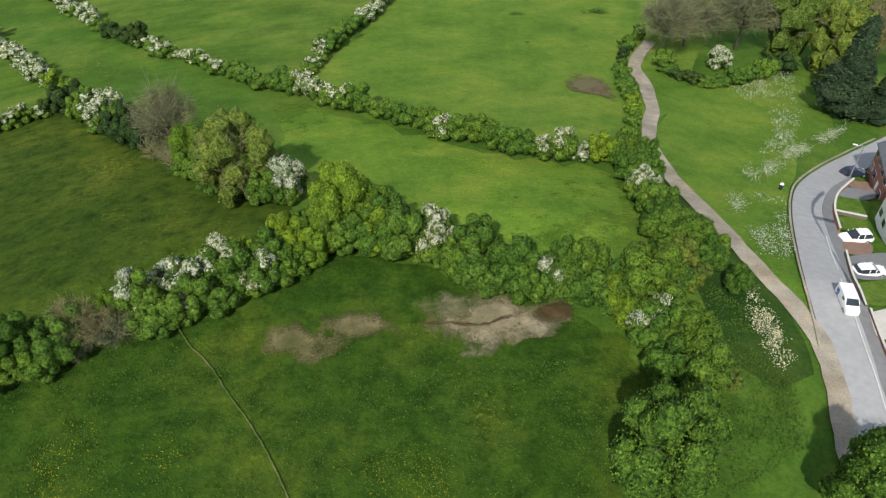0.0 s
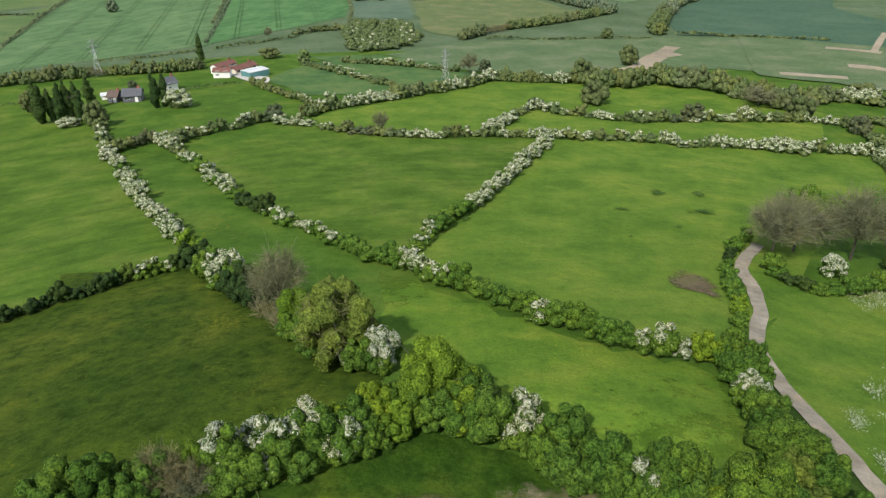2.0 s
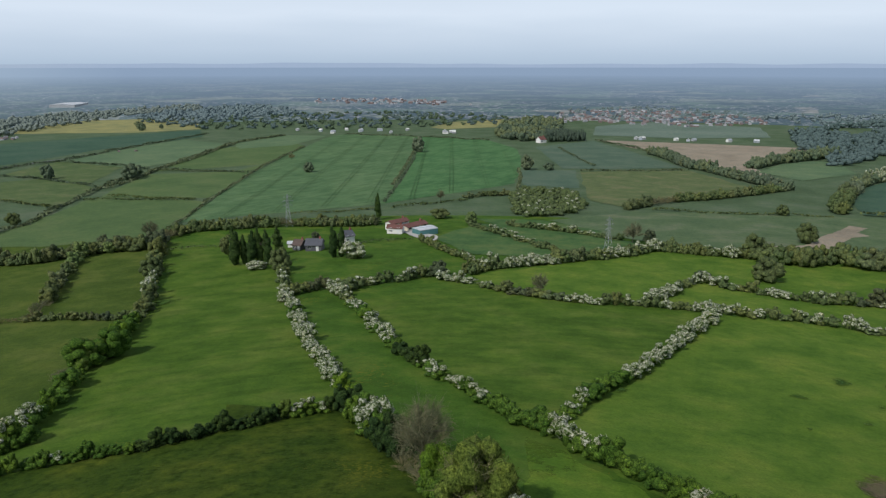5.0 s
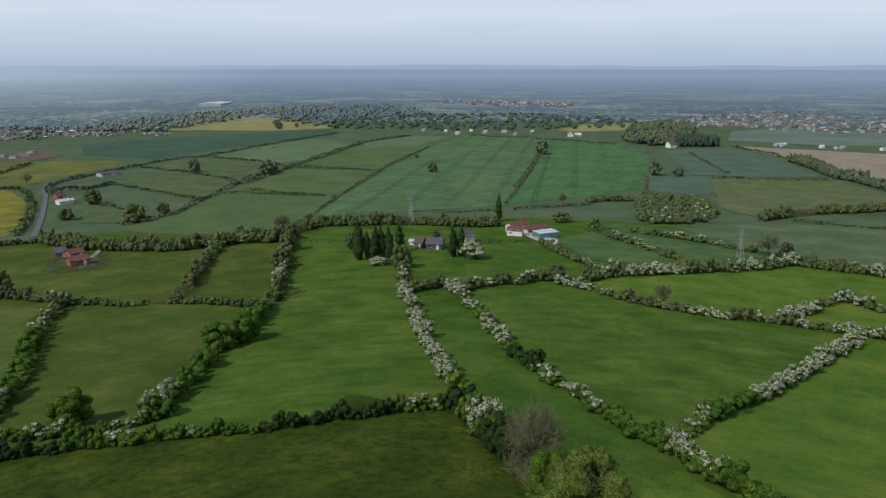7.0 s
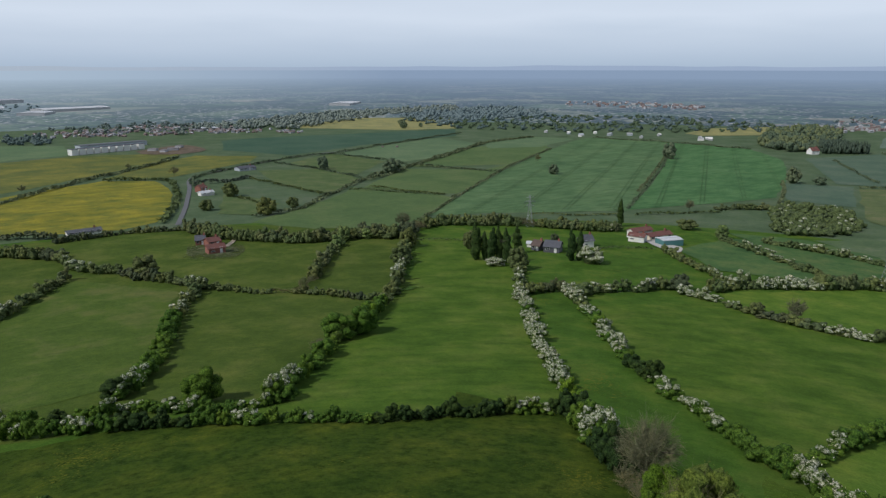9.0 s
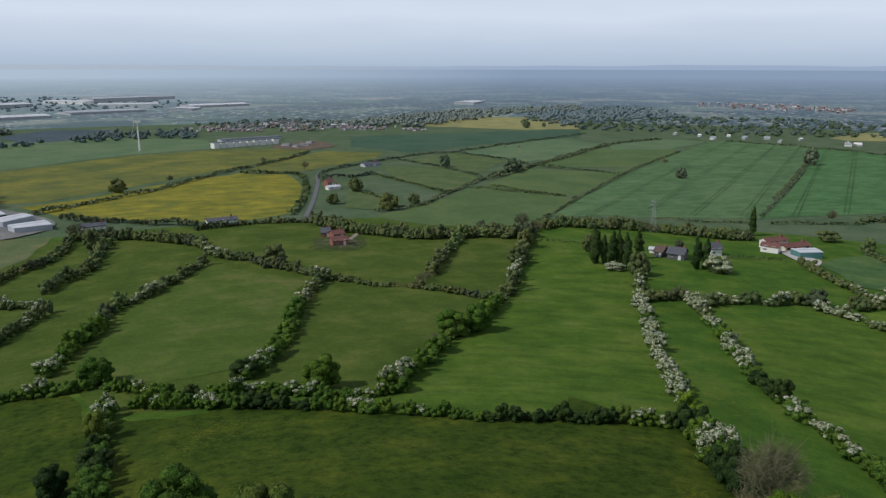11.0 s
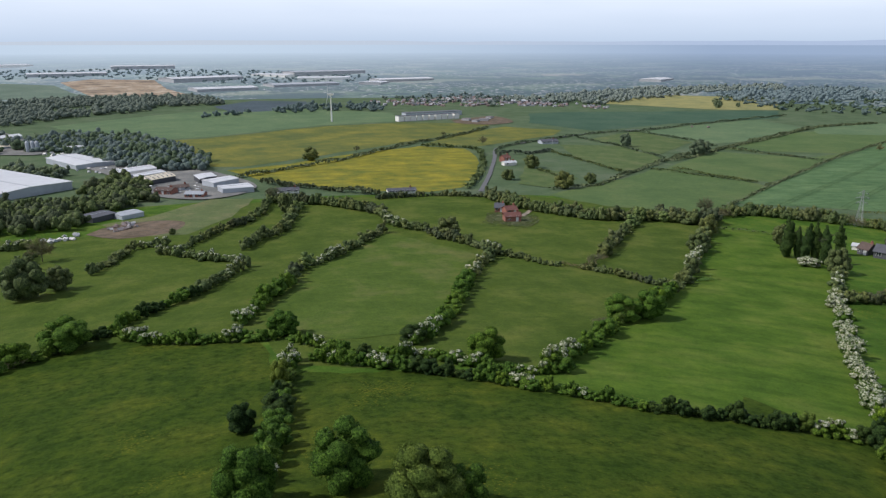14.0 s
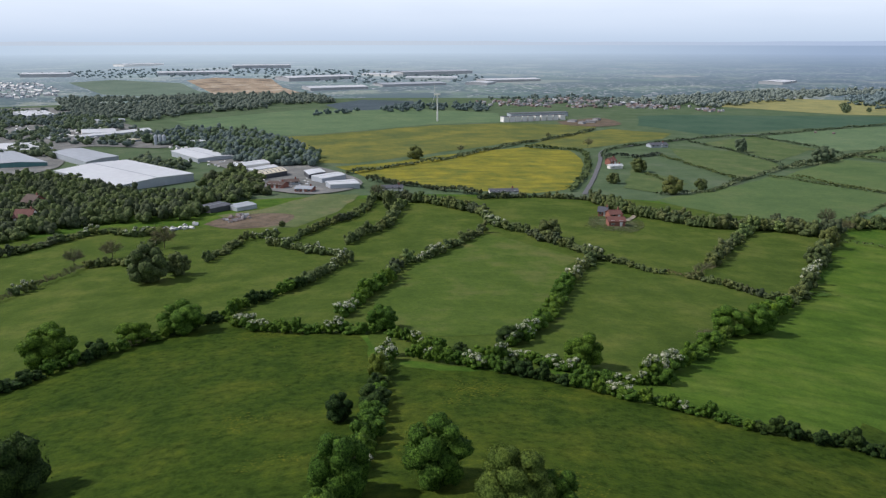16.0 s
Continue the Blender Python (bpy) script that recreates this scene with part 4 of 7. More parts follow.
def cottage(x, y, turn, l, d, h, rh, wall, roof, label, floors=2, chimney=True, cross=False):
    """A pitched-roof house; the middle of its front wall stands at x, y."""
    top = tagged(new("house"), label, "house", group="houses")
    settle(top, x, y, 0, turn)
    a, bq = (l, d) if not cross else (d, l)
    w = part("wall", gable_walls(a, bq, h, rh), wall, top)
    r = part("roof", gable_roof(a, bq, h, rh), roof, top)
    if cross:
        m = Matrix.Translation((-l / 2, d / 2, 0)) @ Matrix.Rotation(radians(-90), 4, "Z")
        w.matrix_local = r.matrix_local = m
    if chimney and not cross:
        c = part("chimney", box(l * 0.3, l * 0.3 + 0.7, d / 2 - 0.3, d / 2 + 0.3, h + rh * 0.6, h + rh + 0.9), M_brick, r)
        part("chimney_pot", box(l * 0.3 + 0.2, l * 0.3 + 0.5, d / 2 - 0.14, d / 2 + 0.14, h + rh + 0.9, h + rh + 1.25, 0.03), M_tile_red, c)
    n = max(2, int(l / 2.6))
    for fl in range(floors):
        for i in range(n):
            wx = -l / 2 + l * (i + 0.5) / n
            z = 0.9 + fl * h / floors
            if fl == 0 and i == n // 2 and not cross:
                dr = part("door", box(wx - 0.5, wx + 0.5, -0.05, 0.0, 0, 2.05), M_frame, top, "pale panelled door")
                part("door_handle", box(wx + 0.34, wx + 0.4, -0.11, -0.05, 0.98, 1.08), M_steel, dr)
            elif not cross or abs(wx) < l / 2 - 0.8:
                window(top, wx, z, min(1.5, l / n * 0.55), min(1.2, h / floors * 0.5))
    return top


def shed(corners, h, wall, roof, label, rise=0.0, lights=0):
    """An industrial shed on four plan corners, with a low double-pitched roof along its longer way."""
    top = tagged(new("warehouse"), label, "warehouse", group="industrial sheds")
    c = [Vector((*p, 0)) for p in corners]
    if (c[1] - c[0]).length < (c[2] - c[1]).length:
        c = c[1:] + c[:1]
    mid = sum(c, Vector()) / 4
    settle(top, mid.x, mid.y)
    c = [p - mid for p in c]
    up = Vector((0, 0, h))
    rise = rise or 0.025 * (c[2] - c[1]).length
    ra, rb = (c[0] + c[3]) / 2 + up + Vector((0, 0, rise)), (c[1] + c[2]) / 2 + up + Vector((0, 0, rise))
    v = [p - Vector((0, 0, 1.2)) for p in c] + [p + up for p in c] + [ra, rb]
    part("wall", solid(v, [(0, 1, 5, 4), (2, 3, 7, 6), (1, 2, 6, 9, 5), (3, 0, 4, 8, 7), (3, 2, 1, 0), (4, 5, 9, 8), (6, 7, 8, 9)]), wall, top)
    o = 1.015
    lift = Vector((0, 0, 0.05))
    e = [Vector((p.x * o, p.y * o, h)) + lift for p in c]
    r0, r1 = Vector((ra.x * o, ra.y * o, ra.z + 0.05)), Vector((rb.x * o, rb.y * o, rb.z + 0.05))
    t = Vector((0, 0, 0.25))
    q = [e[0], e[1], r1, r0, e[2], e[3]]
    rf = part("roof", solid(q + [p + t for p in q], [(0, 1, 2, 3), (3, 2, 4, 5), (6, 9, 8, 7), (9, 11, 10, 8), (0, 6, 7, 1), (5, 4, 10, 11), (1, 7, 8, 2), (2, 8, 10, 4), (0, 3, 9, 6), (3, 5, 11, 9)]), roof, top)
    if (rb - ra).length < 300:
        part("ridge_cap", solid([r0 + t + Vector((0, 0, 0.02)) + s for s in (Vector(), Vector())] and [
            r0 + t + Vector((0, 0, 0.12)), r1 + t + Vector((0, 0, 0.12)), r1.lerp(e[1], 0.03) + t + Vector((0, 0, 0.03)), r0.lerp(e[0], 0.03) + t + Vector((0, 0, 0.03))], [(0, 1, 2, 3)]), M_sheet_grey, rf)
    for i in range(lights):
        for a, b_, s in ((e[0], e[1], 0), (e[3], e[2], 1)):
            u0, u1 = (i + 0.35) / lights, (i + 0.6) / lights
            p = [a.lerp(b_, u0).lerp(r0.lerp(r1, u0), 0.15), a.lerp(b_, u1).lerp(r0.lerp(r1, u1), 0.15), a.lerp(b_, u1).lerp(r0.lerp(r1, u1), 0.85), a.lerp(b_, u0).lerp(r0.lerp(r1, u0), 0.85)]
            part("rooflight", solid([k + t + Vector((0, 0, 0.03)) for k in p], [(0, 1, 2, 3)]), M_clad_dark if roof is M_cream else M_sheet_grey, rf)
    return top


def silo(x, y, r, h):
    t = tagged(new("silo"), "blue-grey upright storage silo in a works yard", "silo", group="silos")
    settle(t, x, y)
    bm = bmesh.new()
    bmesh.ops.create_cone(bm, segments=16, radius1=r, radius2=r, depth=h, cap_ends=True, matrix=Matrix.Translation((0, 0, h / 2)))
    part("drum", bm, M_clad, t)
    bm = bmesh.new()
    bmesh.ops.create_cone(bm, segments=16, radius1=r * 1.02, radius2=r * 0.3, depth=1.0, cap_ends=True, matrix=Matrix.Translation((0, 0, h + 0.5)))
    part("cone_top", bm, M_sheet_grey, t)


def village(points, n, label, size=1.0, seed=1, pale=False):
    """Far roofs and walls among gardens, too many to count."""
    rng = random.Random(seed)
    xs, ys = [p[0] for p in points], [p[1] for p in points]
    top = tagged(new("village"), label, "village", kind="stuff")
    made = {"wall": ([], [], []), "roof": ([], [], [])}
    done = 0
    for _ in range(n * 30):
        if done >= n:
            break
        x, y = rng.uniform(min(xs), max(xs)), rng.uniform(min(ys), max(ys))
        if not inside(x, y, points):
            continue
        done += 1
        a, l, d, h, rh = rng.choice((0.2, 1.75, 0.9)) + rng.uniform(-0.2, 0.2), rng.uniform(8, 16) * size, 8 * size, rng.uniform(4, 5.5) * size, 2.6 * size
        ca, sa = math.cos(a), math.sin(a)
        s = stretch(x, y)
        put = lambda q: site(x + q[0] * ca - q[1] * sa, y + q[0] * sa + q[1] * ca, q[2], s)
        v, f, ix = made["wall"]
        k = len(v)
        v += [put(q) for q in ((-l / 2, -d / 2, 0), (l / 2, -d / 2, 0), (l / 2, d / 2, 0), (-l / 2, d / 2, 0), (-l / 2, -d / 2, h), (l / 2, -d / 2, h), (l / 2, d / 2, h), (-l / 2, d / 2, h), (-l / 2, 0, h + rh), (l / 2, 0, h + rh))]
        f += [tuple(k + i for i in q) for q in ((0, 1, 5, 4), (2, 3, 7, 6), (1, 2, 6, 9, 5), (3, 0, 4, 8, 7))]
        ix += [rng.choice((0, 0, 1, 2))] * 4
        v, f, ix = made["roof"]
        k = len(v)
        v += [put(q) for q in ((-l / 2, -d / 2 - 0.4, h - 0.1), (l / 2, -d / 2 - 0.4, h - 0.1), (l / 2, 0, h + rh + 0.1), (-l / 2, 0, h + rh + 0.1), (l / 2, d / 2 + 0.4, h - 0.1), (-l / 2, d / 2 + 0.4, h - 0.1))]
        f += [tuple(k + i for i in q) for q in ((0, 1, 2, 3), (3, 2, 4, 5))]
        ix += [rng.choice((0, 1, 1, 2, 3))] * 2
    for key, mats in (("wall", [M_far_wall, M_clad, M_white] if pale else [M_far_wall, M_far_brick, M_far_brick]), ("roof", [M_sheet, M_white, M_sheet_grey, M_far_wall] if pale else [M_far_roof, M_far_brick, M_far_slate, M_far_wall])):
        v, f, ix = made[key]
        new(key + "s", mesh_of(key + "s", v, f, mats, ix)).parent = top
    return top


def turbine(x, y, height, blade, face):
    t = tagged(new("wind_turbine"), "white three-bladed wind turbine standing in a crop field", "wind turbine")
    settle(t, x, y, 0, face)
    bm = bmesh.new()
    bmesh.ops.create_cone(bm, segments=20, radius1=height * 0.032, radius2=height * 0.018, depth=height, cap_ends=True, matrix=Matrix.Translation((0, 0, height / 2)))
    part("tower", bm, M_white, t, "tapered white tower")
    part("nacelle", box(-1.0, 1.0, -1.6, 2.6, height - 0.2, height + 1.7, 0.3), M_white, t)
    bm = bmesh.new()
    bmesh.ops.create_uvsphere(bm, u_segments=12, v_segments=8, radius=1.0, matrix=Matrix.Translation((0, -2.2, height + 0.75)))
    part("hub", bm, M_white, t)
    for a in (12, 132, 252):
        v, f = [], []
        for i, u in enumerate(np.linspace(0.03, 1, 9)):
            w = blade * (0.035 + 0.05 * math.sin(math.pi * min(1, u * 1.6)) * (1 - u) + 0.02 * (1 - u))
            for sx, sy in ((-0.3 * w, 0), (0.2 * w, 0.18 * w), (0.7 * w, 0), (0.2 * w, -0.12 * w)):
                v.append((sx, sy, u * blade))
            if i:
                for j in range(4):
                    f.append((4 * i - 4 + j, 4 * i - 4 + (j + 1) % 4, 4 * i + (j + 1) % 4, 4 * i + j))
        ob = part("blade", solid(v, f + [(32, 33, 34, 35)]), M_white, t)
        ob.matrix_local = Matrix.Translation((0, -2.3, height + 0.75)) @ Matrix.Rotation(radians(a), 4, "Y")


def pylon(x, y, height, face):
    t = tagged(new("pylon"), "grey steel lattice electricity pylon in a field", "pylon", group="pylons")
    settle(t, x, y, 0, face)

    def bar(bm, a, b, r=0.06):
        v, f = [], []
        limb(v, f, a, b, r, r, 4)
        vs = [bm.verts.new(q) for q in v]
        for q in f:
            bm.faces.new([vs[i] for i in q])
    half = lambda z: height * (0.085 * (1 - z) ** 1.4 + 0.012)
    for sx in (-1, 1):
        for sy in (-1, 1):
            bm = bmesh.new()
            for a, b in zip(np.linspace(0, 1, 7), np.linspace(0, 1, 7)[1:]):
                bar(bm, (sx * half(a), sy * half(a), a * height), (sx * half(b), sy * half(b), b * height), 0.05)
            part("leg", bm, M_steel, t)
    bm = bmesh.new()
    lv = (0, 0.14, 0.28, 0.42, 0.54, 0.65, 0.75, 0.85, 0.94)
    for a, b in zip(lv, lv[1:]):
        p, q = half(a), half(b)
        for (x1, y1), (x2, y2) in (((-1, -1), (1, -1)), ((1, -1), (1, 1)), ((1, 1), (-1, 1)), ((-1, 1), (-1, -1))):
            bar(bm, (x1 * p, y1 * p, a * height), (x2 * q, y2 * q, b * height), 0.025)
            bar(bm, (x2 * p, y2 * p, a * height), (x1 * q, y1 * q, b * height), 0.025)
    part("lattice", bm, M_steel, t, "crossed steel bracing")
    for z, w in ((0.66, 0.13), (0.79, 0.16), (0.92, 0.12)):
        for s in (-1, 1):
            bm = bmesh.new()
            h = half(z)
            for sy in (-1, 1):
                bar(bm, (s * h, sy * h, z * height), (s * w * height, 0, z * height), 0.035)
                bar(bm, (s * h, sy * h, (z + 0.05) * height), (s * w * height, 0, z * height), 0.03)
            arm = part("cross_arm", bm, M_steel, t)
            bm = bmesh.new()
            bar(bm, (s * w * height, 0, z * height), (s * w * height, 0, (z - 0.045) * height), 0.08)
            part("insulator", bm, M_slate, arm, "dark insulator string")


def loft(sections):
    """A body through cross sections, each (x, [(y, z), ...])."""
    v, f = [], []
    n = len(sections[0][1])
    for x, ring in sections:
        v += [(x, y, z) for y, z in ring]
    for i in range(len(sections) - 1):
        for j in range(n):
            f.append((i * n + j, i * n + (j + 1) % n, (i + 1) * n + (j + 1) % n, (i + 1) * n + j))
    f += [tuple(range(n)), tuple(range((len(sections) - 1) * n, len(sections) * n))]
    return solid(v, f)


def car(x, y, turn, length, width, height, paint, label, van=False):
    c = tagged(new("van" if van else "car"), label, "van" if van else "car", group="parked vehicles")
    settle(c, x, y, 0.06, turn)
    L, W, Hh = length / 2, width / 2, height

    def ring(w, z0, z1):
        return [(-w * 0.92, z0), (w * 0.92, z0), (w, z0 + 0.12), (w, (z0 + z1) * 0.55), (w * 0.95, z1 - 0.05), (w * 0.85, z1), (-w * 0.85, z1), (-w * 0.95, z1 - 0.05), (-w, (z0 + z1) * 0.55), (-w, z0 + 0.12)]
    belt = Hh * 0.6
    if van:
        secs = [(-L, ring(W * 0.9, 0.3, Hh * 0.9)), (-L + 0.12, ring(W, 0.22, Hh * 0.97)), (0, ring(W, 0.22, Hh)), (L * 0.28, ring(W, 0.22, Hh * 0.97)), (L * 0.62, ring(W, 0.22, belt + 0.12)), (L * 0.9, ring(W * 0.96, 0.24, belt - 0.08)), (L, ring(W * 0.82, 0.3, belt - 0.3))]
    else:
        secs = [(-L, ring(W * 0.84, 0.36, belt - 0.12)), (-L + 0.14, ring(W * 0.95, 0.26, belt + 0.02)), (-L * 0.6, ring(W, 0.22, belt + 0.02)), (L * 0.3, ring(W, 0.22, belt)), (L * 0.8, ring(W * 0.96, 0.24, belt - 0.14)), (L, ring(W * 0.8, 0.34, belt - 0.3))]
    part("body", loft(secs), paint, c)
    if not van:
        def cab(w, z1):
            return [(-w, belt - 0.06), (w, belt - 0.06), (w * 0.84, z1 - 0.06), (w * 0.76, z1), (-w * 0.76, z1), (-w * 0.84, z1 - 0.06)]
        part("windows", loft([(-L * 0.93, cab(W * 0.9, belt + 0.02)), (-L * 0.66, cab(W * 0.95, Hh - 0.03)), (L * 0.02, cab(W * 0.95, Hh - 0.02)), (L * 0.46, cab(W * 0.92, belt))]), M_glass, c, "dark tinted windows")
        part("roof", loft([(-L * 0.8, [(-W * 0.68, Hh - 0.16), (W * 0.68, Hh - 0.16), (W * 0.66, Hh - 0.1), (-W * 0.66, Hh - 0.1)]), (-L * 0.6, [(-W * 0.76, Hh - 0.03), (W * 0.76, Hh - 0.03), (W * 0.7, Hh + 0.03), (-W * 0.7, Hh + 0.03)]), (L * 0.04, [(-W * 0.76, Hh - 0.04), (W * 0.76, Hh - 0.04), (W * 0.7, Hh + 0.02), (-W * 0.7, Hh + 0.02)])]), paint, c)
        for s in (-1, 1):
            for px in (-L * 0.28, L * 0.12):
                part("pillar", box(px - 0.05, px + 0.05, s * W * 0.9 - 0.03, s * W * 0.9 + 0.03, belt, Hh - 0.05), paint, c)
    else:
        part("windscreen", solid([(L * 0.30, -W * 0.8, Hh * 0.95), (L * 0.30, W * 0.8, Hh * 0.95), (L * 0.63, W * 0.88, belt + 0.14), (L * 0.63, -W * 0.88, belt + 0.14), (L * 0.27, -W * 0.8, Hh * 0.90), (L * 0.27, W * 0.8, Hh * 0.90), (L * 0.58, W * 0.88, belt + 0.1), (L * 0.58, -W * 0.88, belt + 0.1)], [(0, 1, 2, 3), (7, 6, 5, 4), (0, 4, 5, 1), (3, 2, 6, 7), (0, 3, 7, 4), (1, 5, 6, 2)]), M_glass, c, "dark sloping windscreen").location = (0.03, 0, 0.03)
        for s in (-1, 1):
            part("side_window", box(L * 0.02, L * 0.3, s * W - 0.01, s * W + 0.012, belt + 0.1, Hh * 0.86), M_glass, c)
            part("livery_panel", box(-L * 0.8, -L * 0.45, s * W - 0.01, s * W + 0.01, belt * 0.6, Hh * 0.72), M_blue, c, "blue livery shape")
    for sx in (-0.6, 0.62):
        for s in (-1, 1):
            bm = bmesh.new()
            bmesh.ops.create_cone(bm, segments=20, radius1=0.33, radius2=0.33, depth=0.22, cap_ends=True, matrix=Matrix.Translation((sx * L, s * (W - 0.1), 0.27)) @ Matrix.Rotation(radians(90), 4, "X"))
            wh = part("wheel", bm, M_tyre, c, "black tyre")
            bm = bmesh.new()
            bmesh.ops.create_cone(bm, segments=14, radius1=0.21, radius2=0.17, depth=0.05, cap_ends=True, matrix=Matrix.Translation((sx * L, s * (W + 0.02), 0.27)) @ Matrix.Rotation(radians(-90 * s), 4, "X"))
            part("rim", bm, M_steel, wh, "grey alloy rim")
    for s in (-1, 1):
        part("headlight", box(L - 0.16, L - 0.02, s * W * 0.62 - 0.18, s * W * 0.62 + 0.18, belt - 0.38, belt - 0.22, 0.03), M_frame, c)
        part("tail_light", box(-L - 0.01, -L + 0.1, s * W * 0.7 - 0.12, s * W * 0.7 + 0.12, belt - 0.32, belt - 0.1, 0.02), M_red_lamp, c)
        part("wing_mirror", box(L * 0.3, L * 0.3 + 0.14, s * (W + 0.11) - 0.09, s * (W + 0.11) + 0.09, belt, belt + 0.16, 0.03), paint, c)
    return c


def garden_wall(points, height, thick, mat, label):
    c = glide(points, 1.0)
    d = np.gradient(c, axis=0)
    d /= np.linalg.norm(d, axis=1)[:, None]
    s = np.stack([d[:, 1], -d[:, 0]], 1) * thick / 2
    v, f = [], []
    for (x, y), (sx, sy) in zip(c, s):
        v += [(x - sx, y - sy, -0.05), (x + sx, y + sy, -0.05), (x + sx, y + sy, height), (x - sx, y - sy, height)]
    for i in range(len(c) - 1):
        for j in range(4):
            f.append((4 * i + j, 4 * i + (j + 1) % 4, 4 * i + 4 + (j + 1) % 4, 4 * i + 4 + j))
    k = len(v) - 4
    f += [(0, 1, 2, 3), (k, k + 1, k + 2, k + 3)]
    top = tagged(new("garden_wall"), label, "wall", group="garden walls")
    part("wall", solid(v, f), mat, top)
    v = [(x, y, z + (0.0 if abs(z - height) > 1e-6 else 0.0)) for x, y, z in v]
    w, g = [], []
    for (x, y), (sx, sy) in zip(c, s * 1.35):
        w += [(x - sx, y - sy, height + 0.003), (x + sx, y + sy, height + 0.003), (x + sx, y + sy, height + 0.07), (x - sx, y - sy, height + 0.07)]
    part("coping", solid(w, f), M_concrete, top)
    return top


def scatter(points, n, size, mat, name, label, tall=0.3, seed=3, drift=0.0):
    """Flowers or tussocks: many small leaves over a plan area, thicker in drifts."""
    rng = np.random.default_rng(seed)
    xs, ys = [p[0] for p in points], [p[1] for p in points]
    got = []
    for _ in range(n * 30):
        x, y = rng.uniform(min(xs), max(xs)), rng.uniform(min(ys), max(ys))
        if inside(x, y, points) and noise.noise((x * 0.16, y * 0.16, seed)) + 0.5 * noise.noise((x * 0.5, y * 0.5, seed)) > drift + rng.uniform(-0.3, 0.3):
            for _k in range(rng.integers(1, 6)):
                got.append((x + rng.normal(0, 0.4), y + rng.normal(0, 0.4), rng.uniform(0.3, 1) * tall))
            if len(got) >= n:
                break
    p = np.array(got)
    v, f = cards(p, np.tile((0, 0, 1.0), (len(p), 1)), size, rng, 0.6)
    v[:, 2] = np.maximum(v[:, 2], 0.06)
    return tagged(new(name, mesh_of(name, [site(*q) for q in v], f.tolist(), [mat])), label, name.replace("_", " "), kind="stuff")


# ---- ground ----
def plan_map(me, spots):
    """Keeps each corner's place on the level plan, for the distant patchwork of fields."""
    at = me.uv_layers.new(name="plan").data
    for loop in me.loops:
        at[loop.index].uv = spots[loop.vertex_index]


def hills():
    """A low line of hills along the horizon."""
    v, f, spots, n = [], [], [], 360
    for i in range(n):
        a = 2 * math.pi * i / n
        h = HEIGHT + 3 + 9 * noise.noise((math.cos(a) * 3, math.sin(a) * 3, 1)) + 6 * noise.noise((math.cos(a) * 14, math.sin(a) * 14, 5))
        v += [(4860 * math.cos(a), 4860 * math.sin(a), 0), (4880 * math.cos(a), 4880 * math.sin(a), h)]
        spots += [(9000 * math.cos(a), 9000 * math.sin(a))] * 2
    f = [(2 * i, (2 * i + 2) % (2 * n), (2 * i + 3) % (2 * n), 2 * i + 1) for i in range(n)]
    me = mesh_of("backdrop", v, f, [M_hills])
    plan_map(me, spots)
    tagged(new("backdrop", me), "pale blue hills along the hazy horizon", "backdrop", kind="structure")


def disc(name, inner, outer, z, mat, label):
    """A round sheet of land over the hilltop and the vale; z: its lift at each distance."""
    radii = [r for r in RINGS if inner <= r <= outer]
    v = [site(r * math.cos(j * WEDGE), r * math.sin(j * WEDGE), z(r), spread_at(r) * (0.995 if inner and r > 2450 else 1)) for r in radii for j in range(SECTORS)]
    f = [(i * SECTORS + j, (i + 1) * SECTORS + j, (i + 1) * SECTORS + (j + 1) % SECTORS, i * SECTORS + (j + 1) % SECTORS) for i in range(len(radii) - 1) for j in range(SECTORS)]
    if not inner:
        f.append(tuple(range(SECTORS)))
    me = mesh_of(name, v, f, [mat])
    me.polygons.foreach_set("use_smooth", np.ones(len(f), dtype=bool))
    plan_map(me, [(r * math.cos(j * WEDGE), r * math.sin(j * WEDGE)) for r in radii for j in range(SECTORS)])
    return tagged(new(name, me), label, name, kind="structure")


disc("ground", 0, 20000, lambda r: 0.0, M_ground, "green farmland stretching to a hazy horizon")
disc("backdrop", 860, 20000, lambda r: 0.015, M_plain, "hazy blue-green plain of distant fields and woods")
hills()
disc("pasture", 0, 330, lambda r: 0.01, M_grass, "green pasture with buttercup drifts")
patch("pasture", [(-269, -95.4), (-288, -51.6), (-273, 6.9), (-317, 64.9), (-282, 162), (-213, 220), (-189, 194), (-152, 141.4), (-120.6, 78.9), (-142.1, 27.1), (-160, 23.6), (-171, -17.5), (-145.4, -56.7)], M_past_o, "olive-green grazed pasture")
patch("rough_grass", [(35.2, 96.9), (36.8, 88.5), (40.2, 81.6), (43.1, 74.7), (44.9, 67.3), (45.5, 58.9), (44.5, 53.5), (39.5, 51.0), (35.5, 55.2), (34.1, 62.7), (34.8, 72.3), (32.7, 78.3), (31.4, 87.8)], M_bank, "dark lush rough grass beside the track")
patch("rough_grass", [(35.6, 96.9), (39.8, 112.9), (49.3, 125.5), (61.8, 130.2), (70.3, 125.5), (70.1, 109.1), (57.6, 96.9), (53.3, 86.3), (49.4, 72.3), (48.1, 62.7), (45.9, 64.7), (44.3, 75.9), (40.3, 84.9), (37.4, 90.7)], M_lush, "bright rough meadow between track and road")
patch("pasture", [(-29.8, 123.6), (-27.1, 132.1), (-2.0, 204), (27.6, 206), (74.7, 203), (57.0, 146.0), (39.9, 110.9), (32.4, 105.9), (9.3, 103.7), (-9.1, 108.6)], M_lush, "bright green grazed pasture")
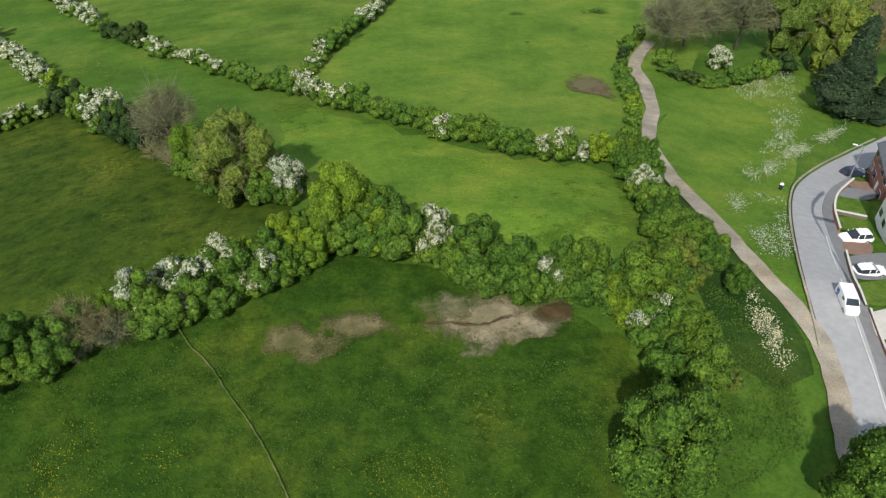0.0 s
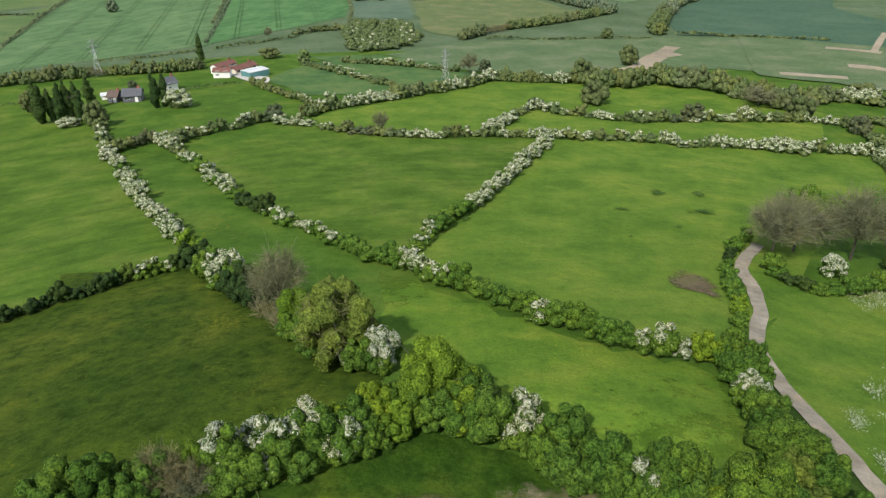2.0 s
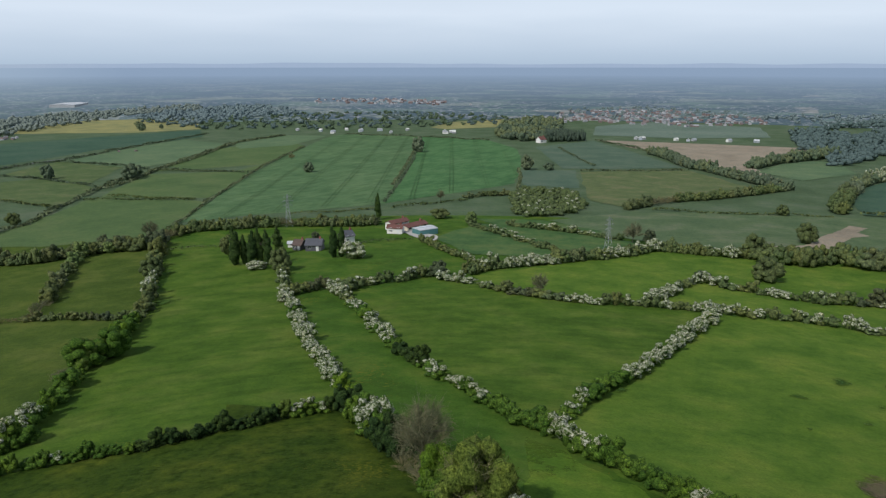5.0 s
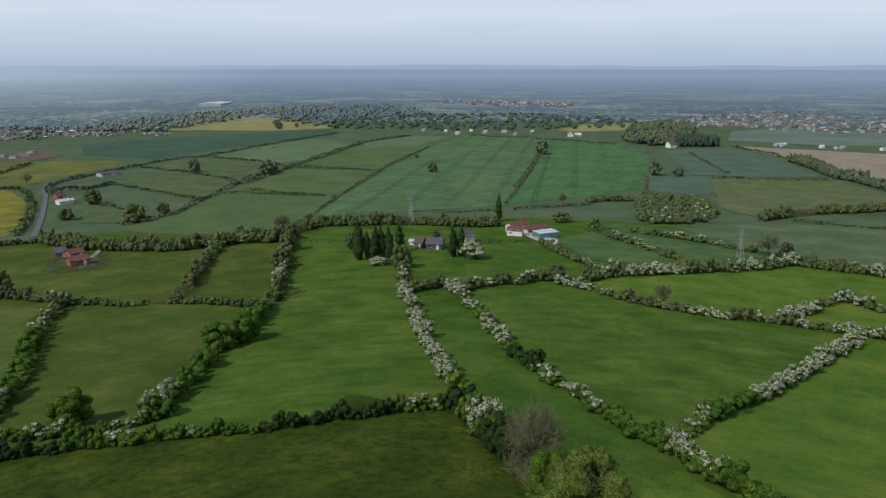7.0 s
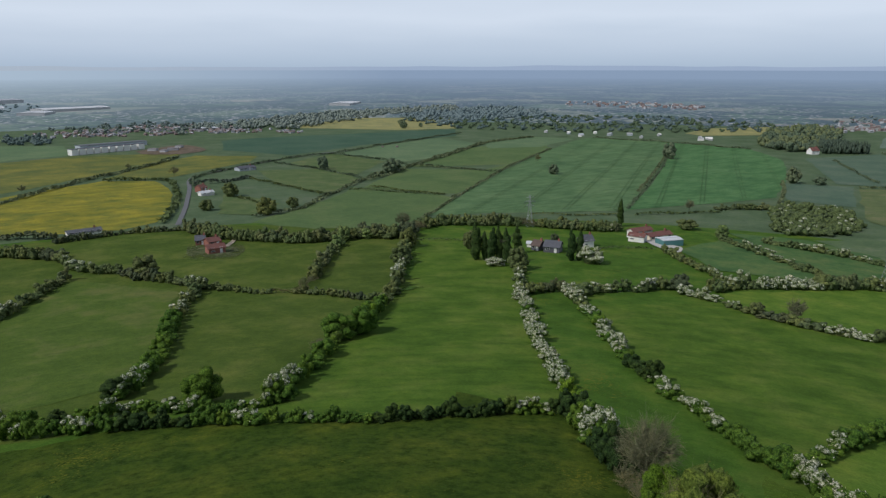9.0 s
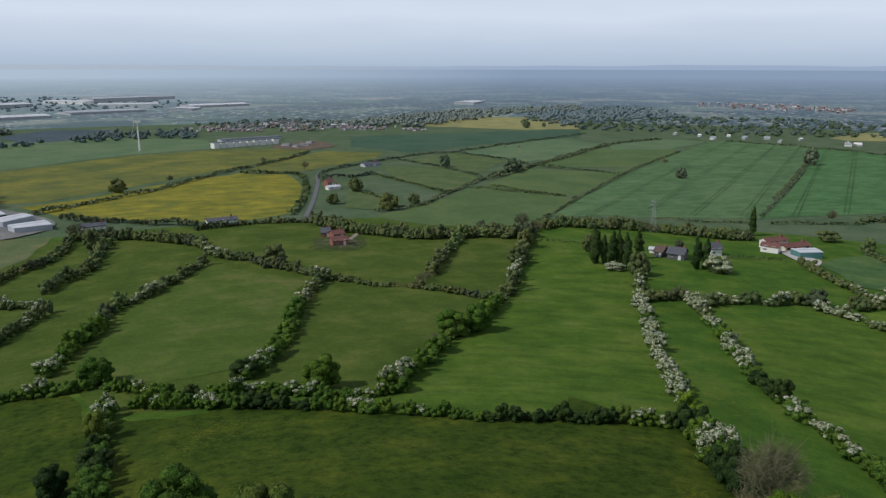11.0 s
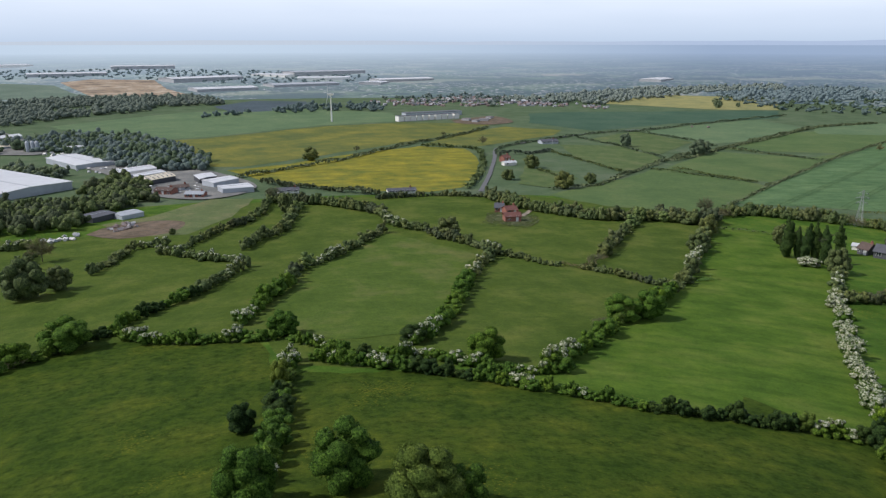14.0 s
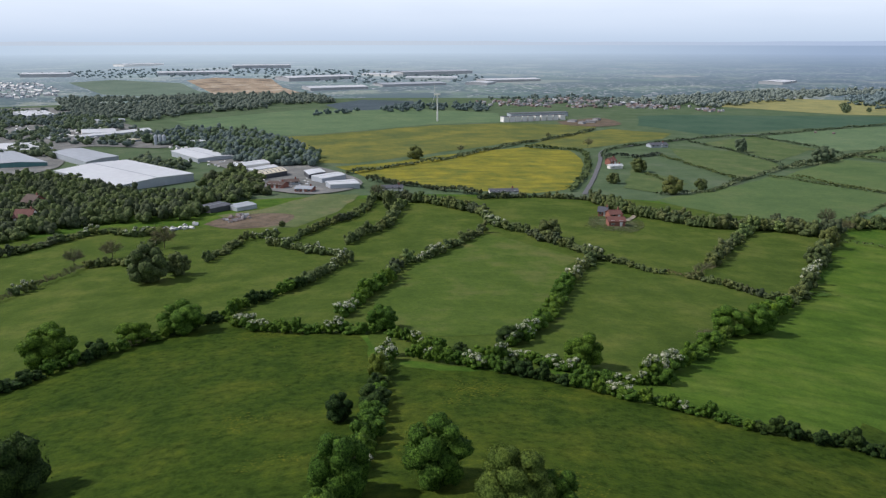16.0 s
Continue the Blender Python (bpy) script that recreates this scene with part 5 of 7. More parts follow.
patch("pasture", [(-102.5, 174), (-73.9, 204), (-37.2, 204), (-3.7, 205), (-5.9, 187), (-19.3, 152), (-28.8, 124.0), (-48.2, 131.6), (-75.8, 150)], M_grass2, "smooth green pasture")
patch("meadow", [(-139.3, 26.5), (-129.8, 50.5), (-118.0, 64.4), (-106.3, 76.4), (-93.5, 91.4), (-77.8, 104.8), (-56.0, 80.0), (-76.1, 7.2), (-104.5, 14.7)], M_tall2, "long olive-green meadow grass")
patch("meadow", [(-160, 23.6), (-165, 5.1), (-173, -5.5), (-171, -17.5), (-163, -32.8), (-154, -46.8), (-144.1, -56.3), (-88.9, -39.0), (-76.9, 4.4), (-99.1, 10.2), (-119.0, 18.1), (-140.3, 23.0)], M_tall2, "dark green meadow grass")
patch("pasture", [(-130.5, 63.9), (-119.9, 78.5), (-132.8, 107.5), (-148.0, 138.2), (-161, 160), (-195, 200), (-179, 219), (-141, 198), (-100, 147), (-69, 116), (-77.8, 104.8), (-95.2, 92.9), (-109.2, 78.3)], M_grass2, "pale streaked grazing pasture")
patch("pasture", [(-202, 110.2), (-177, 122.6), (-153, 136.9), (-133.2, 106.2), (-123.0, 80.4), (-131.8, 64.5), (-143.3, 63.3), (-162, 78.6), (-190, 98.0)], M_past_o, "olive-green grazed pasture")
patch("pasture", [(-241, -86.5), (-210, -68.6), (-226, -54.9), (-232, -35.0), (-238, -9.3), (-227, 26.9), (-186, -5.6), (-178, -21.9), (-162, -44.2), (-155, -59.6)], M_past_o, "olive-green grazed pasture")
patch("pasture", [(-180, -8.4), (-220, 29.6), (-216, 47.5), (-175, 21.6), (-169, 2.6)], M_past_o, "olive-green grazed pasture")
patch("pasture", [(-257, -81.6), (-279, -50.2), (-256, 6.2), (-242, -9.3), (-263, -32.9), (-238, -37.4), (-237, -52.2), (-212, -69.3), (-217, -79.2)], M_past_o, "olive-green grazed pasture")
patch("pasture", [(-276, -1.5), (-315, 51.3), (-274, 92.0), (-244, 81.9), (-219, 50.0), (-230, 27.3), (-250, 13.8)], M_past_o, "olive-green grazed pasture")
patch("pasture", [(-300, 105.8), (-282, 147.7), (-263, 151), (-229, 168), (-217, 178), (-178, 129.2), (-205, 110.8), (-257, 91.1)], M_past_o, "olive-green grazed pasture")
patch("pasture", [(-175, 130.8), (-215, 179), (-209, 203), (-163, 155), (-154, 141.5)], M_past_o, "olive-green grazed pasture")
patch("pasture", [(43.3, 204), (88.0, 202), (86.8, 182), (71.9, 170), (51.0, 140.7), (36.5, 131.9), (34.9, 151)], M_lush, "bright green grazed pasture")
patch("pasture", [(-77.2, 213), (-52.6, 241), (-25.4, 269), (10.1, 270), (42.0, 274), (87.2, 244), (75.2, 205), (27.9, 209), (-1.8, 208), (-37.2, 204), (-70.8, 206)], M_lush, "pale green grazed pasture")
patch("pasture", [(-25, 92), (-31, 117), (-9, 107), (12, 98.5), (29, 94.5), (30.5, 80), (19, 71), (2, 77), (-11, 83)], M_lush_thin, "bright green pasture dotted with buttercups")
patch("meadow", [(-61.5, 50.2), (-52.0, 51.0), (-41.1, 57.9), (-33.0, 61.7), (-20.7, 71.2), (-13.3, 75.9), (-1.9, 71.2), (5.7, 66.3), (13.2, 65.8), (22.4, 58.9), (27.0, 48.6), (22.5, 42.7), (18.7, 30.4), (-53.3, 30.4)], M_tall, "long rough meadow grass with buttercups")
patch("meadow", [(-93.1, 107.2), (-79.4, 110.0), (-67.4, 112.9), (-46.0, 99.4), (-32.2, 88.5), (-23.0, 86.3), (-18.2, 75.9), (-27.6, 66.8), (-41.6, 59.3), (-53.0, 53.1), (-61.5, 50.2)], M_tall2, "long meadow grass tinged yellow")
patch("field", [(-176, 29.3), (-195, 39.3), (-214, 50.8), (-242, 83.4), (-204, 102.1), (-177, 83.8), (-159, 69.0), (-150, 58.0), (-152, 38.6), (-165, 31.7)], M_pale, "grazed pale green pasture with bare worn spots")
patch("field", [(-401, 46.6), (-409, 84.1), (-430, 124.9), (-446, 181), (-423, 203), (-378, 191), (-338, 169), (-306, 145.2), (-303, 126.5), (-316, 105.7), (-333, 85.1), (-365, 59.8)], M_rape, "bright yellow flowering rapeseed field")
patch("field", [(-541, 1.9), (-547, 51.7), (-587, 150), (-589, 222), (-548, 288), (-506, 252), (-467, 177), (-434, 111.1), (-410, 57.5), (-418, 38.7), (-471, 22.3)], M_rape_thin, "thinly flowering yellow-green rapeseed field")
patch("field", [(-453, 184), (-494, 232), (-524, 286), (-484, 318), (-460, 293), (-438, 240), (-429, 210)], M_rape_thin, "yellow-green rapeseed strip beside the lane")
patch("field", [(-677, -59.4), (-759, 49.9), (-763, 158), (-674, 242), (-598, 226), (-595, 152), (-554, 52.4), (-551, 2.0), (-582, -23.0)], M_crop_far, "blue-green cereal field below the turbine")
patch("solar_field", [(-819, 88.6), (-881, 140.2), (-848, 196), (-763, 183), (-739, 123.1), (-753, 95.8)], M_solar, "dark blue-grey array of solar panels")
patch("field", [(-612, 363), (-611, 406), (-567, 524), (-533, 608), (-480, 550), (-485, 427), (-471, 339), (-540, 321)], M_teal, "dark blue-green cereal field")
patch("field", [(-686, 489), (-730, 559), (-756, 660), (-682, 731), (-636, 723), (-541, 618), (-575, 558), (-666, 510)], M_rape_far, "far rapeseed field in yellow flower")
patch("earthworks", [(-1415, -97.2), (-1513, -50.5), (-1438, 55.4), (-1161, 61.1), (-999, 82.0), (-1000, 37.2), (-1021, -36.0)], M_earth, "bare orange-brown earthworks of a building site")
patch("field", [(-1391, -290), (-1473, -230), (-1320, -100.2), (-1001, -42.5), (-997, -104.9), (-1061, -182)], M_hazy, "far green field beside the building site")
patch("field", [(-296, -14.6), (-302, 3.5), (-327, 29.6), (-322, 49.8), (-290, 35.2), (-267, 15.0), (-274, -1.5)], M_olive, "rough pasture beside the scrap yard")
patch("yard", [(-282, -18.4), (-292, -10.1), (-295, 5.5), (-288, 16.5), (-274, 11.2), (-271, -1.6), (-273, -9.8)], M_yard, "trodden brown earth of a farm yard")
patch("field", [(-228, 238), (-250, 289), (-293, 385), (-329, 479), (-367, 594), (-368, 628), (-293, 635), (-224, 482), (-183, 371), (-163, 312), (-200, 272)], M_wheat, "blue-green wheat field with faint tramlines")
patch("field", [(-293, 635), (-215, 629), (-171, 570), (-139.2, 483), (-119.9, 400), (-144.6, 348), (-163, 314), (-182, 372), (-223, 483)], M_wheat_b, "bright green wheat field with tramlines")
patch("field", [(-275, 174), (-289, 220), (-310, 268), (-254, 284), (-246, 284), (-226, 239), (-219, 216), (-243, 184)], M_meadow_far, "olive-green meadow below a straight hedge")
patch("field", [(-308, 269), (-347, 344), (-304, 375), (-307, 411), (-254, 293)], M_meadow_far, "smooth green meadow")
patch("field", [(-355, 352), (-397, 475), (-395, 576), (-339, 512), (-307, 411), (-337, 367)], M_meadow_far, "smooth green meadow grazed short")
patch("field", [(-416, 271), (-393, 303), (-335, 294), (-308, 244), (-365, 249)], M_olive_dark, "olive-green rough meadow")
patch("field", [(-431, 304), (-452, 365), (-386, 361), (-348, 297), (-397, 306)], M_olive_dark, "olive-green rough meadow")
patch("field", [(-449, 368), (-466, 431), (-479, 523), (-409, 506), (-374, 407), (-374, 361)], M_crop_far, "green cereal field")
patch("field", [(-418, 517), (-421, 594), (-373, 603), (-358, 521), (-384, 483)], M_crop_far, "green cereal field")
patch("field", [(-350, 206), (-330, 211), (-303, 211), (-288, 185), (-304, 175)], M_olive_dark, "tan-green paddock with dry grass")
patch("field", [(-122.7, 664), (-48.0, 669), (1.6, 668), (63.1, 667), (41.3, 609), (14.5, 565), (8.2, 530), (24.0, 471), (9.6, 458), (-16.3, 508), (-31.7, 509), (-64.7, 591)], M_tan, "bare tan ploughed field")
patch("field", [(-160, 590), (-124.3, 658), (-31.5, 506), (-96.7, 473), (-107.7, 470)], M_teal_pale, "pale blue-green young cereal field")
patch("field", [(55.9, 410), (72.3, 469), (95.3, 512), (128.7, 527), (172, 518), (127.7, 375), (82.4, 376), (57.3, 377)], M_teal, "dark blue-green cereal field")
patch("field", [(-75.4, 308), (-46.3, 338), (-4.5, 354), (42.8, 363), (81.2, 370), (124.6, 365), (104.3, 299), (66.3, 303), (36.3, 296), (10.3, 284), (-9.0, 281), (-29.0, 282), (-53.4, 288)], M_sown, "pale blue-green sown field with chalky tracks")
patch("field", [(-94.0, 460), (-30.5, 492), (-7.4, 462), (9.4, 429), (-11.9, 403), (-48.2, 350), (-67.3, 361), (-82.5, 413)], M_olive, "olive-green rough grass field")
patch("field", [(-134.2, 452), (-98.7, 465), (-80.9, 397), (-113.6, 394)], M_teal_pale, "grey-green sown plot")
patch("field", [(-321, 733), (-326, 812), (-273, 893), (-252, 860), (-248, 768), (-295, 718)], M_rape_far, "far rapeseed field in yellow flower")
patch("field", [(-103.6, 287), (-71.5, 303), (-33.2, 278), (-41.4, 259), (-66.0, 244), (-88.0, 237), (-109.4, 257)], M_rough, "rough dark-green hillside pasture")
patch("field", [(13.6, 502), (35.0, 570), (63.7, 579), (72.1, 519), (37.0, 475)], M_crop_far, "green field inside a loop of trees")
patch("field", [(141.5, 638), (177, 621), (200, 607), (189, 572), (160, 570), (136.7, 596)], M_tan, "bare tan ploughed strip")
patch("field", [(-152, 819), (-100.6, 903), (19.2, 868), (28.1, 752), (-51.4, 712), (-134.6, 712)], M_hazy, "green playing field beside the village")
ribbon("field_track", [(14.6, 288), (27.7, 294), (34.9, 304), (41.0, 321), (50.0, 330)], 9, M_tan, "pale sandy farm track across a sown field")
ribbon("field_track", [(34.9, 304), (41.0, 321), (50.5, 344)], 7, M_tan, "pale sandy farm track across a sown field")
patch("field", [(-106.7, 297), (-95.4, 301), (-79.1, 305), (-49.3, 294), (-40.4, 278), (-65.8, 272)], M_rough, "rough hillside pasture")
patch("mud_patch", [(22.3, 126.7), (28.7, 128.3), (32.9, 123.3), (32.9, 115.9), (29.4, 119.0), (24.3, 120.7)], M_soil, "bare brown feeding spot in the pasture")
ribbon("track", [(41.9, 32.7), (43.3, 39.4), (44.6, 44.9), (46.0, 50.2), (46.9, 54.8), (47.1, 59.0), (46.5, 62.5), (45.4, 66.7), (44.1, 70.6), (42.6, 75.3), (40.8, 81.2), (38.2, 88.5), (36.2, 95.3), (35.5, 102.8), (37.1, 110.0), (38.4, 113.9), (38.9, 123.3), (38.0, 129.0), (40.2, 135.0), (43.9, 141.4)], 2.6, M_track, "pale grey stony farm track")
ribbon("lane", [(-294, 149.3), (-331, 173), (-380, 202), (-408, 217), (-423, 231), (-432, 252), (-444, 283), (-460, 340), (-461, 395)], 2.3, M_road_far, "grey tarmac lane between hedges")
patch("road", [(43.2, 42.7), (44.4, 47.1), (45.8, 51.8), (47.3, 57.9), (48.1, 62.7), (49.3, 69.0), (50.5, 74.7), (52.4, 82.2), (54.5, 87.8), (57.0, 91.4), (61.6, 95.3), (68.0, 99.4), (74.5, 103.3), (87.2, 111.0), (83.0, 102.8), (72.8, 97.4), (65.1, 92.5), (61.3, 89.9), (58.6, 86.3), (57.2, 82.9), (56.1, 77.1), (55.3, 71.2), (54.1, 65.8), (53.4, 60.7), (52.4, 55.2), (51.4, 50.2), (50.1, 42.7)], M_asphalt, "pale grey worn asphalt estate road")
patch("pavement", [(58.6, 86.3), (61.3, 89.9), (65.1, 92.5), (65.6, 91.9), (61.8, 88.5), (59.4, 84.7), (58.2, 79.4), (57.2, 72.9), (56.2, 67.9), (55.4, 62.7), (54.4, 57.9), (53.1, 50.2), (51.4, 50.2), (52.4, 55.2), (53.4, 60.7), (54.1, 65.8), (55.3, 71.2), (56.1, 77.1), (57.2, 82.9)], M_pave, "dark asphalt footway along the front gardens")
patch("lawn", [(61.1, 87.8), (65.5, 86.9), (63.6, 83.0), (59.4, 84.3)], M_lawn, "small mown front lawn")
patch("lawn", [(59.4, 82.8), (63.2, 82.0), (61.8, 79.4), (58.7, 79.9)], M_lawn, "small mown front lawn")
patch("driveway", [(57.7, 77.1), (61.6, 76.6), (60.2, 74.1), (57.3, 74.7)], M_block, "red-brown block-paved driveway")
patch("driveway", [(57.5, 74.0), (63.4, 74.4), (61.3, 69.8), (56.3, 69.6)], M_pave, "grey tarmac driveway")
patch("lawn", [(56.4, 68.6), (62.2, 69.3), (60.2, 65.0), (55.7, 64.7)], M_lawn, "small mown front lawn")
patch("driveway", [(55.3, 63.1), (59.6, 63.9), (57.6, 59.6), (54.6, 58.7)], M_concrete, "pale concrete driveway")
patch("driveway", [(62.8, 90.1), (67.8, 89.5), (66.2, 86.9), (61.4, 88.0)], M_pave, "grey tarmac driveway")
patch("path", [(65.1, 91.9), (68.8, 91.0), (67.6, 89.2), (64.2, 90.4)], M_block, "red brick path")
ribbon("road_marking", [(55.8, 78.3), (55.0, 74.4), (54.6, 71.0)], 0.14, M_line, "worn white road line")
ribbon("road_marking", [(54.2, 69.3), (53.6, 66.0)], 0.14, M_line, "worn white road line")
ribbon("road_marking", [(53.2, 62.5), (52.4, 58.4), (51.6, 53.5), (50.3, 47.1)], 0.14, M_line, "worn white road line")
ribbon("footpath", [(-34.4, 61.5), (-31.6, 57.8), (-28.2, 54.4), (-25.0, 50.2), (-22.1, 46.7), (-19.3, 42.8), (-16.8, 38.7), (-15.3, 36.2)], 0.17, M_path, "faint trodden footpath through long grass", step=0.6, ragged=0.7)
patch("rough_ground", [(-235, 120), (-219, 118), (-221, 130), (-236, 147), (-257, 155), (-263, 149), (-257, 135)], M_rubble, "rough brownish ground round a brick house")
ribbon("driveway", [(-243, 142.3), (-248, 148.3), (-254, 153), (-260, 155)], 2, M_track, "pale gravel drive curving to a brick house")
patch("yard", [(-127.2, 261), (-126.2, 270), (-119.5, 262), (-110.7, 260), (-108.2, 251), (-115.7, 253)], M_concrete, "pale concrete farm yard")
patch("yard", [(-587, 267), (-603, 317), (-555, 313), (-541, 285), (-560, 263)], M_yard, "brown yard behind the factory")
patch("weed_patch", [(22.0, 167), (25.5, 171), (28.8, 169), (27.8, 164), (23.4, 162)], M_weed, "dark nettle patch in grazed pasture")
patch("weed_patch", [(31.8, 167), (35.5, 171), (38.6, 170), (37.2, 166), (33.1, 164)], M_weed, "dark nettle patch in grazed pasture")
patch("weed_patch", [(31.4, 156), (35.9, 159), (39.7, 158), (37.5, 155), (32.8, 154)], M_weed, "dark nettle patch in grazed pasture")
patch("weed_patch", [(25.2, 147.0), (28.8, 149.4), (31.3, 148.2), (27.1, 144.9)], M_weed, "dark nettle patch in grazed pasture")
patch("weed_patch", [(-21.9, 143.5), (-18.7, 147.5), (-14.8, 147.1), (-14.9, 142.6), (-18.9, 140.6)], M_weed, "dark nettle patch in grazed pasture")
patch("weed_patch", [(-153, 148.0), (-156, 157), (-152, 159), (-147.3, 154), (-147.8, 144.7)], M_weed, "dark nettle patch beside the hedge")
patch("weed_patch", [(12.3, 155), (18.9, 157), (20.6, 155), (14.7, 153)], M_weed, "dark nettle patch in grazed pasture")
patch("weed_patch", [(29.0, 156), (38.5, 159), (38.8, 157), (30.0, 154)], M_weed, "dark nettle patch in grazed pasture")
patch("weed_patch", [(16.3, 141.2), (19.3, 141.7), (18.5, 139.6)], M_weed, "dark nettle patch in grazed pasture")
ribbon("tramline", [(-297, 629), (-232, 468), (-169, 312)], 0.24, M_tram, "wheel track through young wheat", ragged=0.05, step=20)
ribbon("tramline", [(-298, 628), (-234, 467), (-171, 311)], 0.24, M_tram, "wheel track through young wheat", ragged=0.05, step=20)
ribbon("tramline", [(-319, 627), (-251, 460), (-184, 293)], 0.24, M_tram, "wheel track through young wheat", ragged=0.05, step=20)
ribbon("tramline", [(-322, 632), (-253, 459), (-186, 292)], 0.24, M_tram, "wheel track through young wheat", ragged=0.05, step=20)
ribbon("tramline", [(-342, 630), (-271, 452), (-199, 274)], 0.24, M_tram, "wheel track through young wheat", ragged=0.05, step=20)
ribbon("tramline", [(-344, 629), (-273, 451), (-201, 273)], 0.24, M_tram, "wheel track through young wheat", ragged=0.05, step=20)
ribbon("tramline", [(-364, 628), (-288, 438), (-214, 255)], 0.24, M_tram, "wheel track through young wheat", ragged=0.05, step=20)
ribbon("tramline", [(-366, 627), (-290, 438), (-216, 254)], 0.24, M_tram, "wheel track through young wheat", ragged=0.05, step=20)
ribbon("tramline", [(-334, 497), (-294, 397), (-256, 303)], 0.24, M_tram, "wheel track through young wheat", ragged=0.05, step=20)
ribbon("tramline", [(-318, 452), (-298, 402), (-280, 358)], 0.24, M_tram, "wheel track through young wheat", ragged=0.05, step=20)
ribbon("tramline", [(-196, 605), (-163, 521), (-129.4, 438)], 0.24, M_tram, "wheel track through young wheat", ragged=0.05, step=20)
ribbon("tramline", [(-200, 610), (-162, 515), (-126.6, 426)], 0.24, M_tram, "wheel track through young wheat", ragged=0.05, step=20)
ribbon("tramline", [(-227, 625), (-178, 502), (-131.0, 385)], 0.24, M_tram, "wheel track through young wheat", ragged=0.05, step=20)
ribbon("tramline", [(-231, 630), (-180, 501), (-130.4, 379)], 0.24, M_tram, "wheel track through young wheat", ragged=0.05, step=20)
ribbon("tramline", [(-251, 628), (-195, 489), (-141.5, 355)], 0.24, M_tram, "wheel track through young wheat", ragged=0.05, step=20)
ribbon("tramline", [(-253, 627), (-197, 488), (-143.2, 354)], 0.24, M_tram, "wheel track through young wheat", ragged=0.05, step=20)
ribbon("tramline", [(-275, 631), (-215, 481), (-154, 331)], 0.24, M_tram, "wheel track through young wheat", ragged=0.05, step=20)
ribbon("tramline", [(-277, 631), (-216, 480), (-156, 330)], 0.24, M_tram, "wheel track through young wheat", ragged=0.05, step=20)
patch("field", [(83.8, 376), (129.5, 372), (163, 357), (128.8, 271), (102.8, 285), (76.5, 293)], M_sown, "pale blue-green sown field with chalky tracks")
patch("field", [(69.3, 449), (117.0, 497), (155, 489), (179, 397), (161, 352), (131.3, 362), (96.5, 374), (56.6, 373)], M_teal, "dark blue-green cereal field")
ribbon("field_track", [(85.9, 298), (98.1, 296), (109.9, 294)], 5, M_tan, "pale sandy bare strip in a sown field")
ribbon("field_track", [(116.8, 316), (124.6, 314), (131.3, 309)], 6, M_tan, "pale sandy bare strip in a sown field")
ribbon("field_track", [(118.6, 352), (133.8, 347), (139.5, 344)], 5, M_tan, "pale sandy bare strip in a sown field")
ribbon("field_track", [(136.2, 344), (148.2, 371), (159, 394)], 3, M_tan, "pale sandy farm track")
patch("yard", [(95.4, 212), (102.1, 215), (106.8, 203), (105.1, 192), (98.2, 187), (95.6, 198)], M_yard, "bare brown yard behind a hedge")
patch("yard", [(-849, -277), (-851, -187), (-702, -114.1), (-595, -69.6), (-507, -49.7), (-523, -108.1), (-435, -104.4), (-448, -151)], M_hard, "grey hardstanding of works yards")
patch("yard", [(-491, -48.4), (-495, -6.0), (-430, 26.5), (-353, 54.9), (-327, 29.6), (-356, -0.5), (-410, -11.9)], M_hard, "grey hardstanding of works yards")
hedgerow([(-56.0, 51.0), (-52.7, 52.5), (-47.3, 55.7), (-41.5, 58.9), (-34.7, 62.5), (-27.5, 66.6), (-22.1, 70.6), (-18.0, 74.9), (-15.0, 77.1)], "kgkkgbbbkgmgkkmkklkkg", 6.94, 6.5)
hedgerow([(-13.4, 77.3), (-6.9, 77.3), (-0.3, 73.3), (5.1, 69.5), (11.9, 67.7), (17.9, 67.3), (22.7, 64.2), (26.3, 60.3), (28.8, 55.7), (27.3, 51.0)], "glggkmgkggkmgkgglggkggk", 6.94, 7)
hedgerow([(31.0, 99.4), (30.8, 91.4), (31.5, 84.3), (32.9, 77.7), (36.0, 75.3), (33.5, 70.1), (29.2, 66.8)], "gkmgkogog", 5.04, 6)
hedgerow([(-23.2, 87.5), (-26.8, 87.8), (-34.3, 89.9), (-43.6, 97.7), (-51.8, 102.8), (-59.7, 108.7), (-68.1, 114.9)], "gwggkbbddgwgd", 5.04, 6)
hedgerow([(-69.6, 118.2), (-79.1, 125.9), (-88.5, 134.4), (-100.4, 146.5), (-112.7, 160), (-122.6, 171), (-132.5, 184), (-141.3, 196)], "lwwwwwwmwwmmgk", 3.8, 4.27)
hedgerow([(-69.1, 113.9), (-75.3, 109.1), (-81.5, 102.2), (-88.6, 94.3), (-96.9, 84.2), (-106.7, 76.0), (-115.4, 66.5), (-125.0, 55.6), (-133.2, 46.2), (-138.7, 38.1), (-143.9, 32.2)], "dmodddddggmggmgdddgmgmk", 3.7, 3.6)
hedgerow([(-156, 30.3), (-147.1, 36.8), (-139.3, 45.8), (-135.5, 54.9), (-126.6, 63.0), (-119.4, 71.6), (-116.4, 79.8)], "gmgdkmgmggmg", 3.34, 3.6)
hedgerow([(-145.3, 27.7), (-134.1, 23.3), (-122.3, 20.3), (-112.2, 17.5), (-103.9, 13.7), (-95.6, 8.9), (-88.2, 5.5)], "mmodkdgkgmkggl", 4.84, 5.2)
